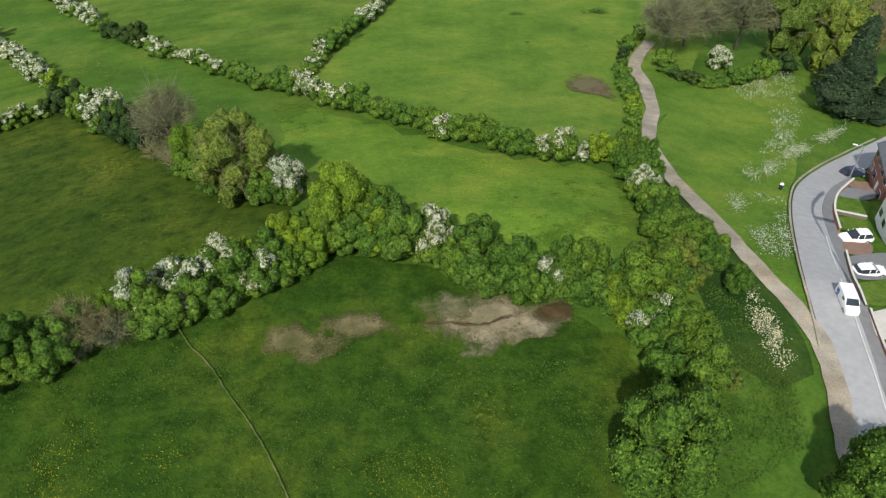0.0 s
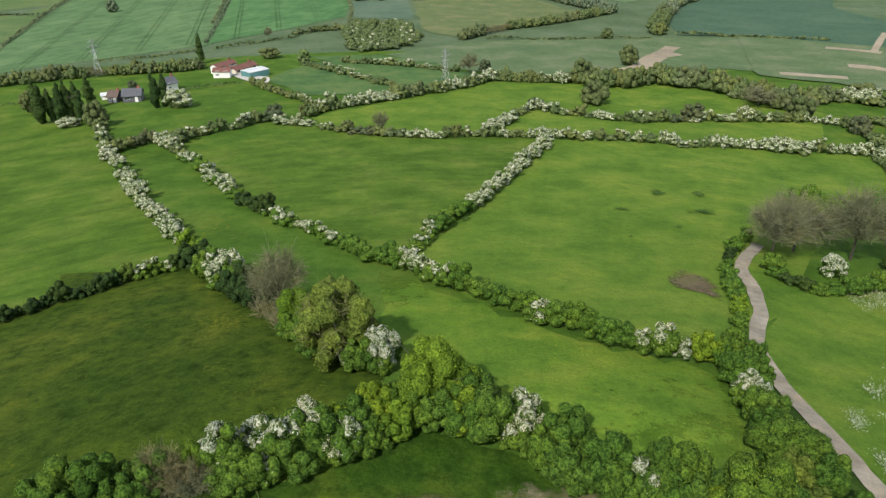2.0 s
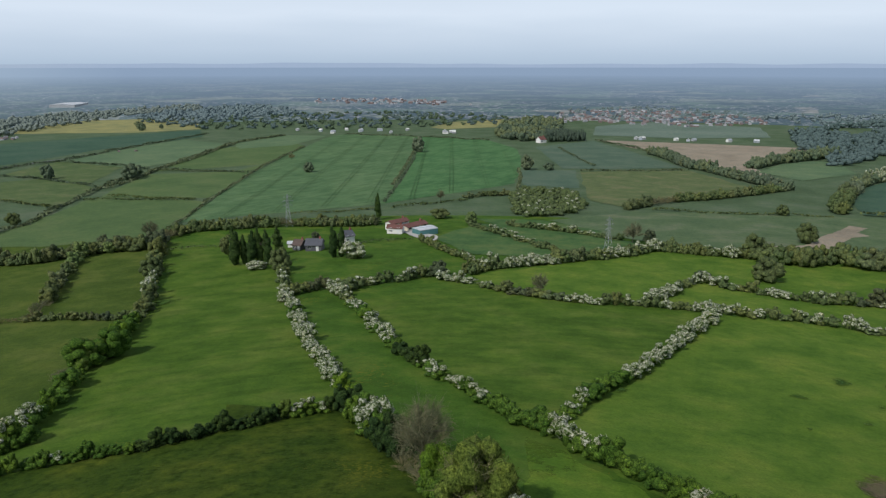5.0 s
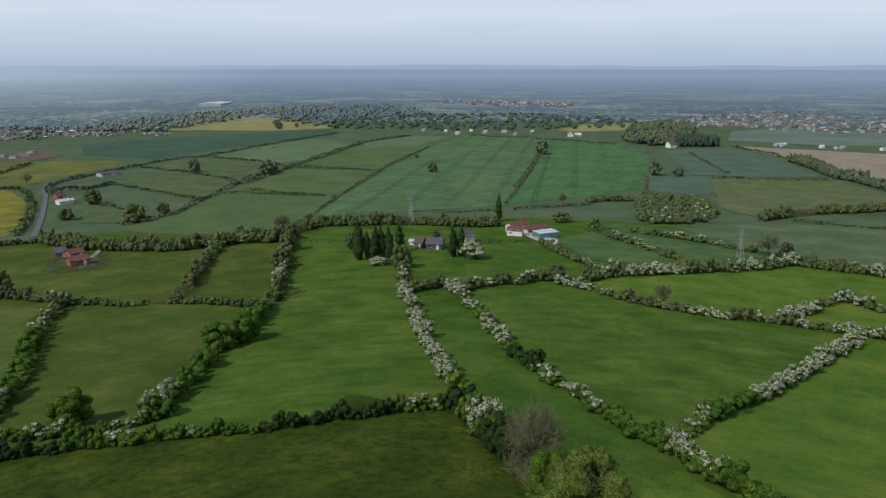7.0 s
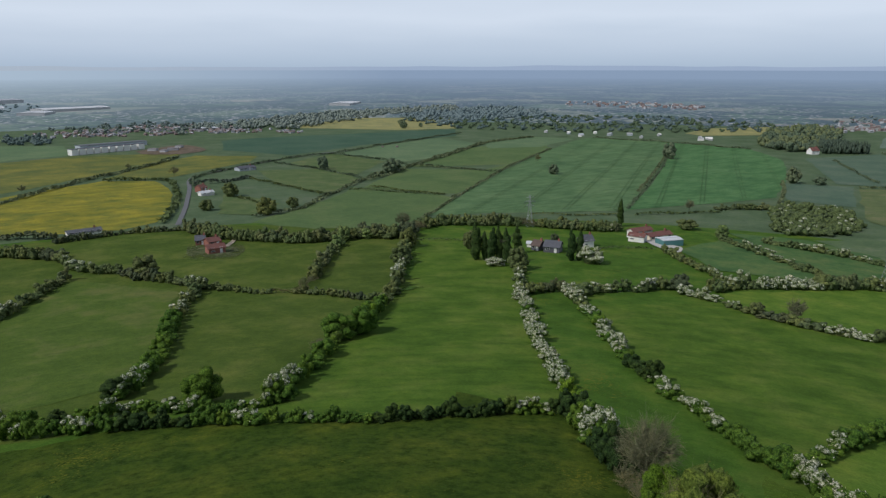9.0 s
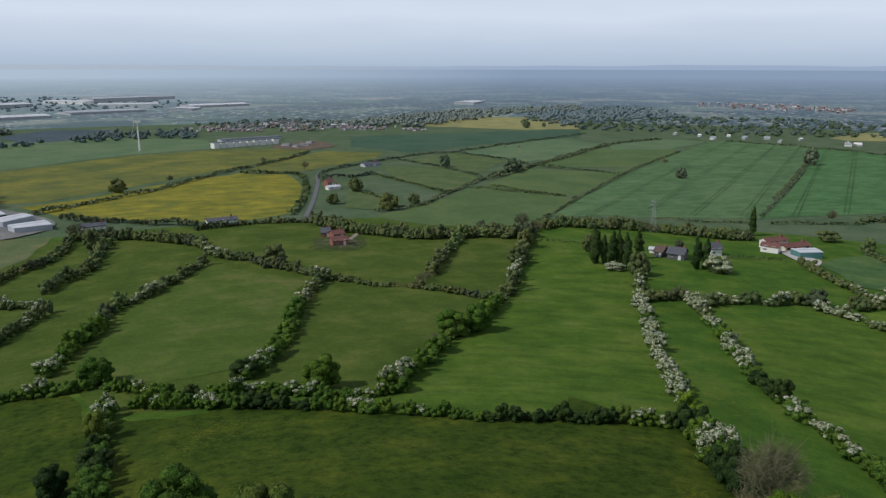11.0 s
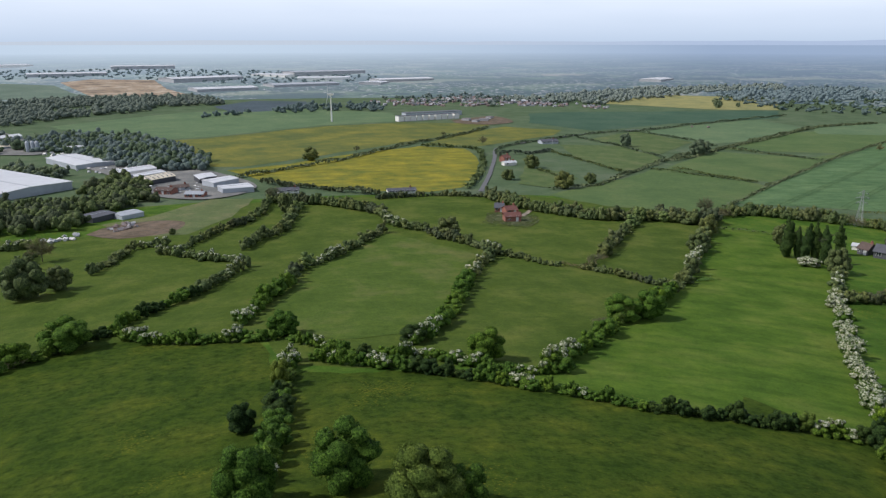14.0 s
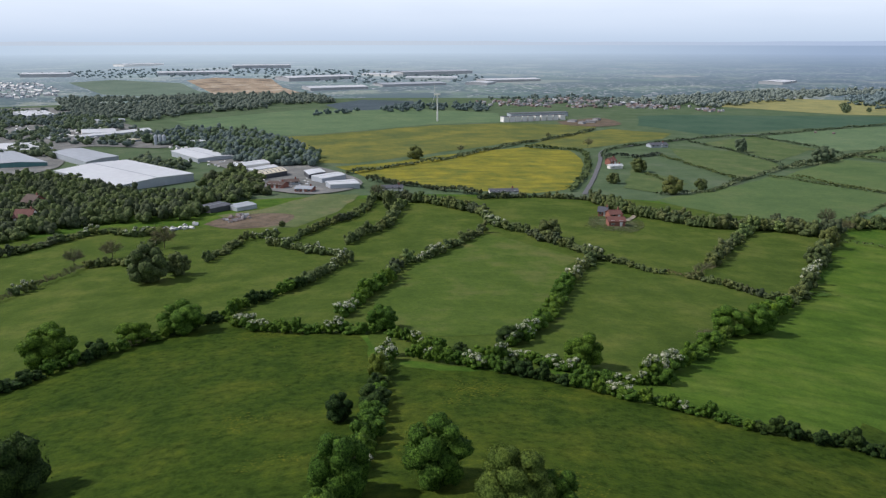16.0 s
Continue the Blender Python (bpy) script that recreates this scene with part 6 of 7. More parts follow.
hedgerow([(-159, 26.3), (-163, 13.0), (-166, 2.4), (-173, -5.5), (-177, -9.7), (-171, -18.7), (-166, -28.3), (-160, -36.9), (-156, -42.9), (-151, -48.3), (-145.4, -56.7)], "gmggmmgddgbgdkddk", 3.7, 4)
hedgerow([(-179, -8.4), (-185, -4.1), (-194, 6.7), (-200, 13.5), (-209, 21.1), (-219, 29.5)], "gddgdggmg", 3.96, 4)
hedgerow([(-230, -15.2), (-240, -9.3), (-252, -3.7), (-256, 2.2), (-255, 8.1)], "gkggkmm", 3.52, 4)
hedgerow([(-245, 5.7), (-240, 11.2), (-233, 17.3), (-228, 23.3), (-225, 28.9)], "mmgmmm", 3.52, 4)
hedgerow([(-249, 13.7), (-257, 19.4), (-268, 27.9), (-276, 37.8), (-291, 47.2), (-312, 54.8)], "gkdgkg", 3.52, 4)
hedgerow([(-239, 31.5), (-250, 40.3), (-259, 49.4), (-281, 57.4), (-296, 64.3)], "gkggl", 4.4, 4.8)
hedgerow([(-213, 49.7), (-218, 57.5), (-226, 65.8), (-235, 74.8), (-242, 82.2)], "mmggko", 3.96, 4)
hedgerow([(-172, 21.2), (-181, 27.0), (-189, 31.6), (-195, 37.8), (-206, 41.6), (-213, 47.9)], "mkggdl", 4.4, 4.8)
hedgerow([(-267, 90.9), (-253, 89.5), (-243, 92.8), (-235, 97.5), (-225, 98.8), (-216, 103.4), (-204, 106.2), (-200, 108.3)], "gmmgkddkom", 3.96, 4.8)
hedgerow([(-143.0, 56.1), (-149.6, 64.5), (-157, 71.6), (-168, 79.8), (-181, 89.1), (-193, 99.4), (-203, 108.6)], "mkggkmgk", 4.58, 4.8)
hedgerow([(-201, 108.8), (-193, 112.2), (-183, 116.8), (-178, 123.0), (-174, 126.0), (-169, 128.6), (-163, 131.8), (-155, 134.7), (-151, 138.4)], "gkggbogkdg", 2.82, 3.2)
hedgerow([(-174, 126.1), (-182, 137.1), (-192, 148.3), (-203, 162), (-215, 176)], "bkogl", 4.4, 4.8)
hedgerow([(-118.5, 77.7), (-121.7, 86.5), (-127.9, 97.8), (-133.6, 108.1), (-137.9, 119.5), (-146.1, 134.8), (-154, 147.4), (-162, 157), (-178, 175), (-194, 193), (-206, 207)], "mkgolggkmmkggkg", 4.84, 4.8)
hedgerow([(-279, 146.3), (-260, 149.4), (-248, 153), (-236, 161), (-226, 167), (-222, 179), (-215, 189), (-207, 199), (-209, 213)], "okggogokogb", 4.84, 6.4)
hedgerow([(-254, -80.8), (-258, -75.1), (-267, -66.7), (-275, -59.1), (-278, -50.1)], "dkdgmg", 3.96, 4.8)
hedgerow([(-274, -48.6), (-270, -41.4), (-270, -36.0)], "gmm", 3.52, 4)
hedgerow([(-205, -72.7), (-207, -67.9), (-214, -63.9), (-220, -59.7), (-227, -55.1), (-233, -51.5), (-235, -43.6), (-233, -36.7), (-247, -34.5), (-261, -32.7)], "bmbbkgbkg", 3.96, 4)
hedgerow([(-311, 54.6), (-302, 66.8), (-297, 75.9), (-285, 82.9), (-272, 91.2)], "gdggkd", 4.4, 6.4)
hedgerow([(-298, 99.7), (-294, 125.7), (-282, 145.2), (-270, 155)], "ddodk", 2.64, 3.2)
hedgerow([(-112.7, 182), (-101.2, 172), (-90.9, 163), (-79.6, 152), (-70.6, 144.1), (-63.7, 140.1), (-56.0, 134.9), (-47.6, 129.9), (-39.8, 125.4), (-32.7, 121.2), (-28.9, 119.9)], "wwmmkwmwgdmmwmggk", 3.8, 4.27)
hedgerow([(-30.9, 122.9), (-23.7, 117.5), (-17.0, 114.5), (-10.6, 110.6), (-2.4, 106.9), (5.4, 103.3), (11.1, 100.7), (16.6, 98.2), (22.1, 97.4), (28.6, 96.6)], "gwwmkggkmgkggmwll", 5.04, 5)
hedgerow([(-28.9, 122.2), (-26.4, 129.2), (-23.8, 136.7), (-20.8, 144.9), (-16.3, 154), (-11.6, 166), (-7.1, 182), (-2.6, 197), (-1.3, 205)], "gmggwwwwwwwww", 3.8, 4.27)
hedgerow([(-1.2, 205), (4.4, 204), (12.2, 205), (20.0, 206), (27.5, 205)], "wmwgmwg", 3.61, 4.27)
hedgerow([(31.2, 205), (39.0, 203), (46.2, 204), (56.1, 204)], "wmmwww", 3.61, 4.27)
hedgerow([(59.2, 203), (68.7, 201)], "wwm", 3.61, 4.27)
hedgerow([(-70.5, 202), (-61.4, 200), (-50.2, 199), (-39.9, 199), (-28.2, 201), (-20.0, 203), (-11.8, 204), (-3.6, 204)], "mkdgowwkmmwgw", 3.61, 4.27)
hedgerow([(-20.3, 205), (-16.0, 214), (-11.7, 226), (-6.7, 233), (0.7, 230), (9.4, 228), (16.2, 226), (24.5, 225), (34.4, 226), (46.0, 229), (55.7, 230), (71.8, 233)], "wwwgdwmkgwkmgdwmwgwk", 3.99, 4.75)
hedgerow([(-109.6, 180), (-104.5, 190), (-98.1, 197), (-94.7, 202), (-90.7, 207), (-84.1, 205), (-76.0, 204)], "gmmgmmgdwww", 3.99, 4.75)
hedgerow([(-113.6, 250), (-100.1, 240), (-87.7, 231), (-81.3, 225)], "gkgm", 3.32, 3.8)
hedgerow([(-79.4, 214), (-76.2, 222), (-69.8, 228), (-63.1, 233), (-52.8, 242), (-42.1, 251), (-32.9, 260), (-25.6, 270), (-16.9, 270), (-4.3, 271), (8.1, 272)], "gmgwwwgogmwgmwggkmwk", 4.27, 5.7)
hedgerow([(12.1, 269), (24.0, 269), (34.3, 276), (41.9, 274), (53.0, 272), (60.9, 265), (68.1, 257), (80.6, 243)], "gkggoggkob", 7.12, 9.5)
hedgerow([(-104.5, 283), (-82.3, 269), (-62.4, 255), (-53.6, 246)], "gmmgk", 2.85, 4.75)
hedgerow([(-88.4, 289), (-65.4, 287), (-52.7, 284), (-40.2, 280)], "gmmg", 2.85, 4.75)
hedgerow([(-121.6, 172), (-119.1, 177), (-115.2, 181)], "gkd", 3.8, 4.27)
hedgerow([(-219, 191), (-208, 195), (-203, 204)], "dkd", 5.7, 7.6)
hedgerow([(-209, 210), (-210, 225), (-205, 232), (-195, 240), (-183, 249), (-168, 257), (-153, 263), (-144.4, 271)], "bkggogbkogk", 4.75, 5.7)
hedgerow([(-130.3, 345), (-121.0, 355), (-110.5, 361)], "oko", 3.32, 4.75)
hedgerow([(-47.4, 345), (-38.1, 360), (-25.3, 377), (-11.4, 390), (6.2, 408), (28.5, 438)], "obggogg", 4.75, 5.7)
hedgerow([(10.1, 519), (22.2, 548), (47.9, 583), (66.8, 611)], "gkgg", 7.6, 8.55)
hedgerow([(-62.8, 575), (-47.1, 550), (-31.8, 511), (-15.6, 492), (6.2, 460), (22.3, 441)], "gkogko", 6.65, 7.6)
hedgerow([(46.3, 372), (53.7, 416), (67.4, 468), (92.4, 515)], "gogw", 6.65, 8.55)
hedgerow([(90.6, 504), (109.3, 514), (127.0, 519), (170, 511)], "wwmww", 6.65, 9.5)
clipped_hedge([(-195, 200), (-186, 207), (-179, 212)], 1.2, 1.2)
clipped_hedge([(-133.7, 237), (-125.3, 244), (-116.6, 251)], 1.2, 1.2)
clipped_hedge([(-220, 226), (-231, 250), (-248, 284), (-264, 320), (-299, 397), (-324, 465), (-342, 516)], 1.5, 1.8)
clipped_hedge([(-327, 293), (-339, 328), (-355, 361), (-374, 418), (-404, 490), (-414, 531), (-415, 591)], 1.8, 2.4)
clipped_hedge([(-307, 275), (-285, 280), (-259, 286)], 1.5, 1.8)
clipped_hedge([(-353, 364), (-324, 370), (-290, 374)], 1.5, 1.8)
clipped_hedge([(-154, 305), (-139.9, 323), (-125.6, 341)], 1.5, 1.8)
clipped_hedge([(-192, 272), (-177, 284), (-160, 301)], 1.2, 1.5)
clipped_hedge([(-94.5, 463), (-51.9, 481), (-30.5, 492)], 1.5, 2.1)
clipped_hedge([(-140.5, 591), (-106.3, 520), (-89.6, 487)], 1.5, 1.8)
clipped_hedge([(-121.8, 659), (-87.9, 624), (-58.6, 577)], 1.8, 2.4)
clipped_hedge([(-36.8, 349), (-9.7, 351), (16.6, 357), (42.8, 363)], 1.5, 1.8)
clipped_hedge([(57.1, 376), (82.1, 374), (125.9, 369)], 1.5, 2.4)
clipped_hedge([(-259, 566), (-210, 438), (-183, 364)], 1.2, 1.8)
clipped_hedge([(-111.3, 375), (-122.9, 420), (-135.7, 459)], 1.2, 1.8)
clipped_hedge([(-284, 182), (-283, 194), (-285, 211), (-301, 237), (-319, 271), (-342, 314), (-349, 346), (-376, 410), (-398, 469), (-417, 524), (-413, 592)], 1.8, 2.4)
clipped_hedge([(-309, 262), (-291, 271), (-273, 278), (-257, 285)], 1.5, 1.8)
clipped_hedge([(-302, 240), (-328, 244), (-359, 245), (-391, 249)], 1.5, 2.1)
clipped_hedge([(-337, 296), (-381, 302), (-417, 303), (-440, 302)], 1.5, 2.1)
clipped_hedge([(-388, 208), (-415, 224), (-428, 246), (-441, 281), (-455, 331), (-454, 372), (-467, 425), (-482, 495), (-496, 576)], 1.8, 2.4)
clipped_hedge([(-454, 364), (-417, 367), (-390, 365), (-363, 361)], 1.8, 2.4)
clipped_hedge([(-352, 361), (-333, 363), (-304, 375)], 1.5, 1.8)
clipped_hedge([(-394, 212), (-387, 228), (-391, 249)], 2.4, 3)
clipped_hedge([(-333, 204), (-319, 204), (-302, 202)], 1.5, 1.8)
clipped_hedge([(-376, 49.5), (-392, 80.5), (-413, 119.8), (-454, 172), (-488, 229), (-524, 271)], 2.1, 3)
clipped_hedge([(-443, 180), (-422, 207), (-383, 195), (-341, 173), (-302, 146.0)], 2.1, 3)
clipped_hedge([(-307, 102.8), (-327, 83.7), (-356, 58.2)], 2.4, 3.6)
clipped_hedge([(-281, 616), (-224, 482), (-183, 371), (-164, 317)], 0.96, 1.8)
clipped_hedge([(-365, 623), (-288, 631), (-213, 624)], 1.8, 2.4)
hedgerow([(42.4, 145.0), (37.8, 137.0), (35.1, 129.0), (34.6, 121.6), (34.6, 114.9), (34.0, 108.7)], "gkdgkgglg", 3.14, 3.4)
hedgerow([(43.6, 130.6), (45.8, 125.1), (50.7, 122.9), (56.3, 123.3), (62.1, 126.0), (68.6, 130.2)], "gkdgkggkdg", 3.36, 5)
hedgerow([(58.8, 204), (66.4, 204), (75.5, 204), (84.4, 204), (88.5, 200), (89.5, 187)], "wwmwwwgk", 3.8, 4.5)
hedgerow([(69.3, 232), (77.1, 233), (85.1, 232), (90.2, 227), (91.9, 218), (93.3, 207)], "gwwgdgg", 3.8, 4.5)
hedgerow([(88.0, 202), (87.2, 191), (88.1, 184)], "gk", 2.85, 3.5)
hedgerow([(93.4, 209), (93.4, 200), (93.8, 189), (95.6, 184)], "gkg", 2.85, 3.5)
hedgerow([(96.3, 237), (103.1, 231), (112.1, 228), (128.5, 224)], "gkgg", 3.32, 5)
hedgerow([(62.0, 261), (72.6, 258), (83.1, 255), (95.9, 262), (105.5, 258), (120.9, 252)], "obgowgg", 5.22, 8)
tree("olive", -31.2, 88.5, 15.0, 13.3)
tree("lime", -40.6, 95.3, 8.2, 6.5)
tree("bare", -45.0, 99.9, 13.8, 10.5)
tree("white", -23.9, 87.5, 7.5, 5.5)
tree("lime", -14.7, 77.7, 12.5, 9.0)
tree("green", -8.4, 75.3, 8.9, 7.3)
tree("lime", -22.4, 74.7, 7.7, 4.2)
tree("lime", -26.0, 71.4, 6.1, 3.6)
tree("white", -38.2, 62.5, 8.0, 5.9)
tree("lime", -41.2, 61.2, 6.6, 4.2)
tree("white", -35.2, 66.4, 6.1, 5.6)
tree("white", -29.5, 68.1, 8.4, 5.5)
tree("bare", -44.7, 57.9, 7.8, 6.3)
tree("green", 25.4, 62.7, 10.9, 9.5)
tree("white", 25.9, 58.3, 7.6, 5.9)
tree("green", 29.0, 55.2, 9.6, 6.2)
tree("oak", 22.2, 38.7, 14.6, 10.3)
tree("oak", 42.7, 34.4, 12.5, 11.3)
tree("green", 39.1, 67.3, 4.3, 3.5)
tree("olive", 33.1, 51.0, 4.1, 3.1)
tree("white", 30.9, 88.5, 5.3, 3.7)
tree("green", 32.9, 75.9, 6.1, 8.9)
tree("bare", 44.8, 135.0, 15.4, 11.6)
tree("bare", 60.7, 137.5, 16.8, 14.1)
tree("olive", 69.8, 135.0, 17.8, 13.9)
tree("white", 54.7, 129.7, 4.8, 4.7)
tree("olive", 76.7, 127.8, 16.0, 12.3)
tree("bare", 85.6, 130.2, 17.3, 13.6)
tree("pine", 71.7, 112.9, 17.3, 13.4)
tree("pine", 77.1, 110.0, 12.5, 8.1)
tree("green", 54.8, 151.2, 9.6, 11.3)
tree("oak", -128.2, 66.9, 7.6, 8.3)
tree("green", -161.0, 29.1, 5.7, 7.4)
tree("dark", -144.1, 55.8, 4.3, 6.6)
tree("oak", -96.5, 25.5, 10.4, 11.1)
tree("golden", -85.8, 34.4, 9.9, 11.9)
tree("green", -84.0, 41.0, 6.2, 6.8)
tree("dark", -109.8, -39.4, 11.1, 11.0)
tree("dark", -119.4, 12.9, 5.4, 5.3)
tree("oak", -96.1, 10.2, 10.5, 9.7)
tree("oak", -214.0, -30.3, 10.9, 11.7)
tree("green", -218.6, -22.9, 6.9, 7.5)
tree("oak", -160.6, -45.3, 8.8, 11.2)
tree("green", -171.9, -18.2, 7.8, 10.8)
tree("green", -167.7, -28.6, 5.5, 7.7)
tree("green", -226.7, 101.8, 7.2, 9.3)
tree("oak", -416.5, 97.8, 7.7, 9.6)
tree("bare", -435.5, 132.1, 5.2, 5.1)
tree("bare", -488.1, 215.7, 4.3, 4.2)
tree("bare", -432.3, 220.0, 7.0, 6.8)
tree("oak", -284.3, 189.4, 8.2, 9.5)
tree("green", -290.0, 208.4, 5.6, 6.0)
tree("olive", -387.7, 305.1, 9.7, 8.7)
tree("oak", -343.6, 329.5, 9.0, 10.1)
tree("oak", -586.7, 580.5, 8.1, 9.0)
tree("oak", -340.6, 204.6, 7.6, 9.2)
tree("green", -315.3, 175.6, 5.3, 7.4)
tree("lime", -216.7, 179.6, 6.6, 5.9)
tree("lime", -212.5, 188.6, 4.8, 5.5)
tree("oak", -135.8, 109.7, 6.7, 9.6)
tree("green", -134.0, 116.3, 7.1, 8.2)
tree("bare", -131.4, 100.3, 4.0, 5.3)
tree("oak", -175.4, 171.4, 6.4, 7.2)
tree("oak", -190.4, 189.6, 7.7, 6.6)
tree("bare", -215.0, 211.2, 8.1, 6.5)
tree("bare", -242.8, -44.8, 6.6, 7.4)
tree("bare", -236.8, -55.1, 6.4, 6.4)
tree("bare", -251.0, -29.6, 8.9, 8.5)
tree("green", -287.5, 56.3, 8.4, 6.2)
tree("bare", -311.0, 55.8, 7.4, 7.7)
tree("green", -270.3, 11.0, 2.3, 2.6)
tree("oak", 9.1, 271.9, 8.9, 9.4)
tree("oak", 12.8, 243.3, 7.6, 9.9)
tree("oak", 28.0, 303.9, 8.2, 8.4)
tree("bare", -51.6, 200.7, 7.4, 5.9)
tree("bare", -34.9, 277.9, 9.0, 8.2)
tree("dark", -28.8, 279.7, 6.1, 4.5)
tree("oak", 21.4, 358.3, 5.1, 6.0)
tree("oak", -257.1, 391.1, 6.6, 7.1)
tree("olive", -236.5, 518.5, 12.8, 10.7)
tree("oak", -128.7, 456.0, 10.1, 9.0)
tree("green", -115.0, 459.9, 5.4, 7.5)
tree("bare", -302.3, 438.3, 5.7, 4.8)
tree("bare", -138.7, 330.7, 6.5, 4.6)
tree("oak", -340.5, 323.1, 8.6, 9.7)
tree("oak", -621.9, 611.4, 6.7, 9.5)
tree("green", -586.4, 608.3, 4.8, 5.2)
tree("lime", -105.5, 285.7, 5.7, 5.4)
tree("green", -123.1, 292.9, 4.8, 8.7)
tree("dark", 42.9, 229.4, 5.5, 7.7)
tree("white", 59.1, 231.1, 5.1, 5.9)
tree("bare", 66.9, 248.6, 7.7, 12.9)
tree("green", 77.3, 236.3, 7.2, 8.6)
tree("bare", 50.3, 139.5, 13.0, 17.2)
tree("white", -19.4, 213.4, 2.6, 3.5)
tree("dark", -7.0, 239.0, 2.4, 5.8)
tree("dark", -63.5, 139.6, 5.2, 4.5)
tree("dark", -88.0, 207.7, 5.5, 5.6)
tree("dark", -62.4, 203.5, 3.0, 3.2)
tree("green", 74.0, 247.4, 5.7, 7.3)
tree("poplar", -158.8, 193.0, 13.2, 3.4)
tree("poplar", -156.2, 195.1, 10.4, 2.3)
tree("poplar", -152.7, 194.7, 12.4, 2.7)
tree("poplar", -151.0, 196.6, 12.8, 2.7)
tree("poplar", -148.4, 197.3, 12.4, 2.7)
tree("poplar", -153.3, 210.8, 10.2, 2.8)
tree("poplar", -132.5, 215.1, 11.0, 2.8)
tree("poplar", -130.4, 217.3, 10.6, 2.6)
tree("poplar", -147.3, 278.6, 12.0, 2.5)
tree("oak", -171.2, 204.1, 7.1, 5.2)
tree("oak", -139.8, 193.0, 8.2, 6.7)
tree("dark", -146.2, 225.1, 6.2, 3.8)
tree("white", -125.4, 217.2, 6.3, 9.2)
tree("white", -148.8, 191.7, 3.1, 7.5)
tree("white", -145.6, 267.4, 3.5, 2.9)
tree("dark", -143.3, 268.1, 4.0, 2.4)
tree("dark", 90.2, 223.2, 6.1, 6.5)
tree("white", 77.2, 260.1, 4.1, 3.2)
tree("green", 104.6, 263.1, 5.7, 11.0)
woodland([(-393, -134.2), (-404, -106.8), (-377, -75.3), (-343, -50.4), (-334, -27.9), (-346, -5.8), (-326, 1.6), (-310, -26.4), (-293, -14.5), (-289, -41.6), (-289, -65.6), (-265, -94.1)], "ggd", 5.6, 4.8, "dense mixed broadleaf wood beside the pastures")
woodland([(-363, -24.5), (-393, -5.9), (-369, 8.1), (-333, 6.9), (-328, -5.8)], "ggd", 5.6, 5.4, "belt of dark broadleaf trees around the warehouses")
woodland([(-533, -70.4), (-604, -45.2), (-560, 6.3), (-496, 31.2), (-425, 42.8), (-396, 36.5), (-422, 0.4), (-504, -38.8)], "fg", 6.2, 6.1, "belt of dark broadleaf trees beside the cereal field")
woodland([(-971, -218), (-961, -114.4), (-995, -21.0), (-967, 79.3), (-846, 108.0), (-792, 28.5), (-733, -53.5), (-685, -88.4), (-733, -153)], "f", 6.2, 9.5, "broad hazy wood on the plain")
woodland([(-445, -66.1), (-486, -51.4), (-454, -38.9), (-415, -30.1), (-409, -44.4)], "ggd", 5, 5.4, "trees beside the warehouse")
woodland([(-751, -218), (-766, -174), (-699, -123.0), (-673, -145.2), (-643, -188)], "fg", 5, 9.5, "trees among the yards")
woodland([(-554, -149.9), (-528, -126.3), (-455, -104.2), (-437, -111.9), (-445, -139.2)], "ggd", 5, 5.4, "trees between the sheds")
woodland([(-216, 653), (-250, 775), (-240, 883), (-192, 833), (-165, 668), (-179, 622)], "og", 7.4, 6.8, "rounded wood beside a red-roofed house")
woodland([(-160, 632), (-131, 650), (-140, 693), (-172, 674)], "d", 9.4, 3.2, "dark evergreen block beside a red-roofed house")
woodland([(45.9, 788), (134.3, 970), (224, 951), (151, 731), (84.2, 584), (60.4, 545), (48.3, 653)], "f", 6.8, 9.5, "hazy spring woodland")
woodland([(-92.0, 309), (-108.7, 357), (-106.8, 382), (-80.1, 378), (-67.2, 345), (-69.9, 318)], "gmgog", 3.2, 4, "thicket of flowering hawthorn scrub")
woodland([(-678, 669), (-650, 766), (-590, 845), (-460, 953), (-299, 928), (-243, 818), (-330, 737), (-420, 656), (-534, 610)], "fg", 4.6, 17, "far belt of trees along the railway")
woodland([(-682, 351), (-734, 427), (-666, 482), (-723, 616), (-777, 767), (-733, 849), (-839, 970), (-852, 696), (-773, 434)], "f", 6.8, 14, "far belt of trees beyond the fields")
woodland([(-699, 67.0), (-746, 118.5), (-791, 190), (-759, 253), (-680, 244), (-721, 209)], "f", 5.6, 12, "far trees around the hamlet")
woodland([(-715, 694), (-794, 870), (-735, 1004), (-567, 855), (-593, 712), (-586, 641)], "f", 6.8, 14, "far wood above the rape field")
woodland([(-237, 846), (-250, 1123), (-137.0, 1219), (22.5, 1090), (33.6, 941), (-64.3, 877), (-189, 917)], "f", 4.3, 23, "far garden trees among village houses")
woodland([(-853, 276), (-876, 409), (-755, 499), (-704, 451), (-761, 356), (-787, 262)], "f", 4.3, 15, "far trees around a row of houses")
woodland([(-1709, -483), (-1977, -307), (-2016, -8.1), (-1812, 291), (-1439, 491), (-1235, 410), (-1204, 192), (-1583, -30.1), (-1518, -237)], "f", 4.3, 27, "far belt of hazy trees between sheds")
woodland([(21.8, 1042), (196, 1152), (364, 1139), (300, 932), (168, 980), (32.3, 896)], "f", 5.6, 20, "far belt of hazy trees")
woodland([(-821, -268), (-823, -181), (-691, -112.5), (-580, -68.0), (-514, -75.2), (-535, -110.3), (-569, -146.2), (-582, -193)], "fgg", 5.0, 9, "scattered trees among works yards")

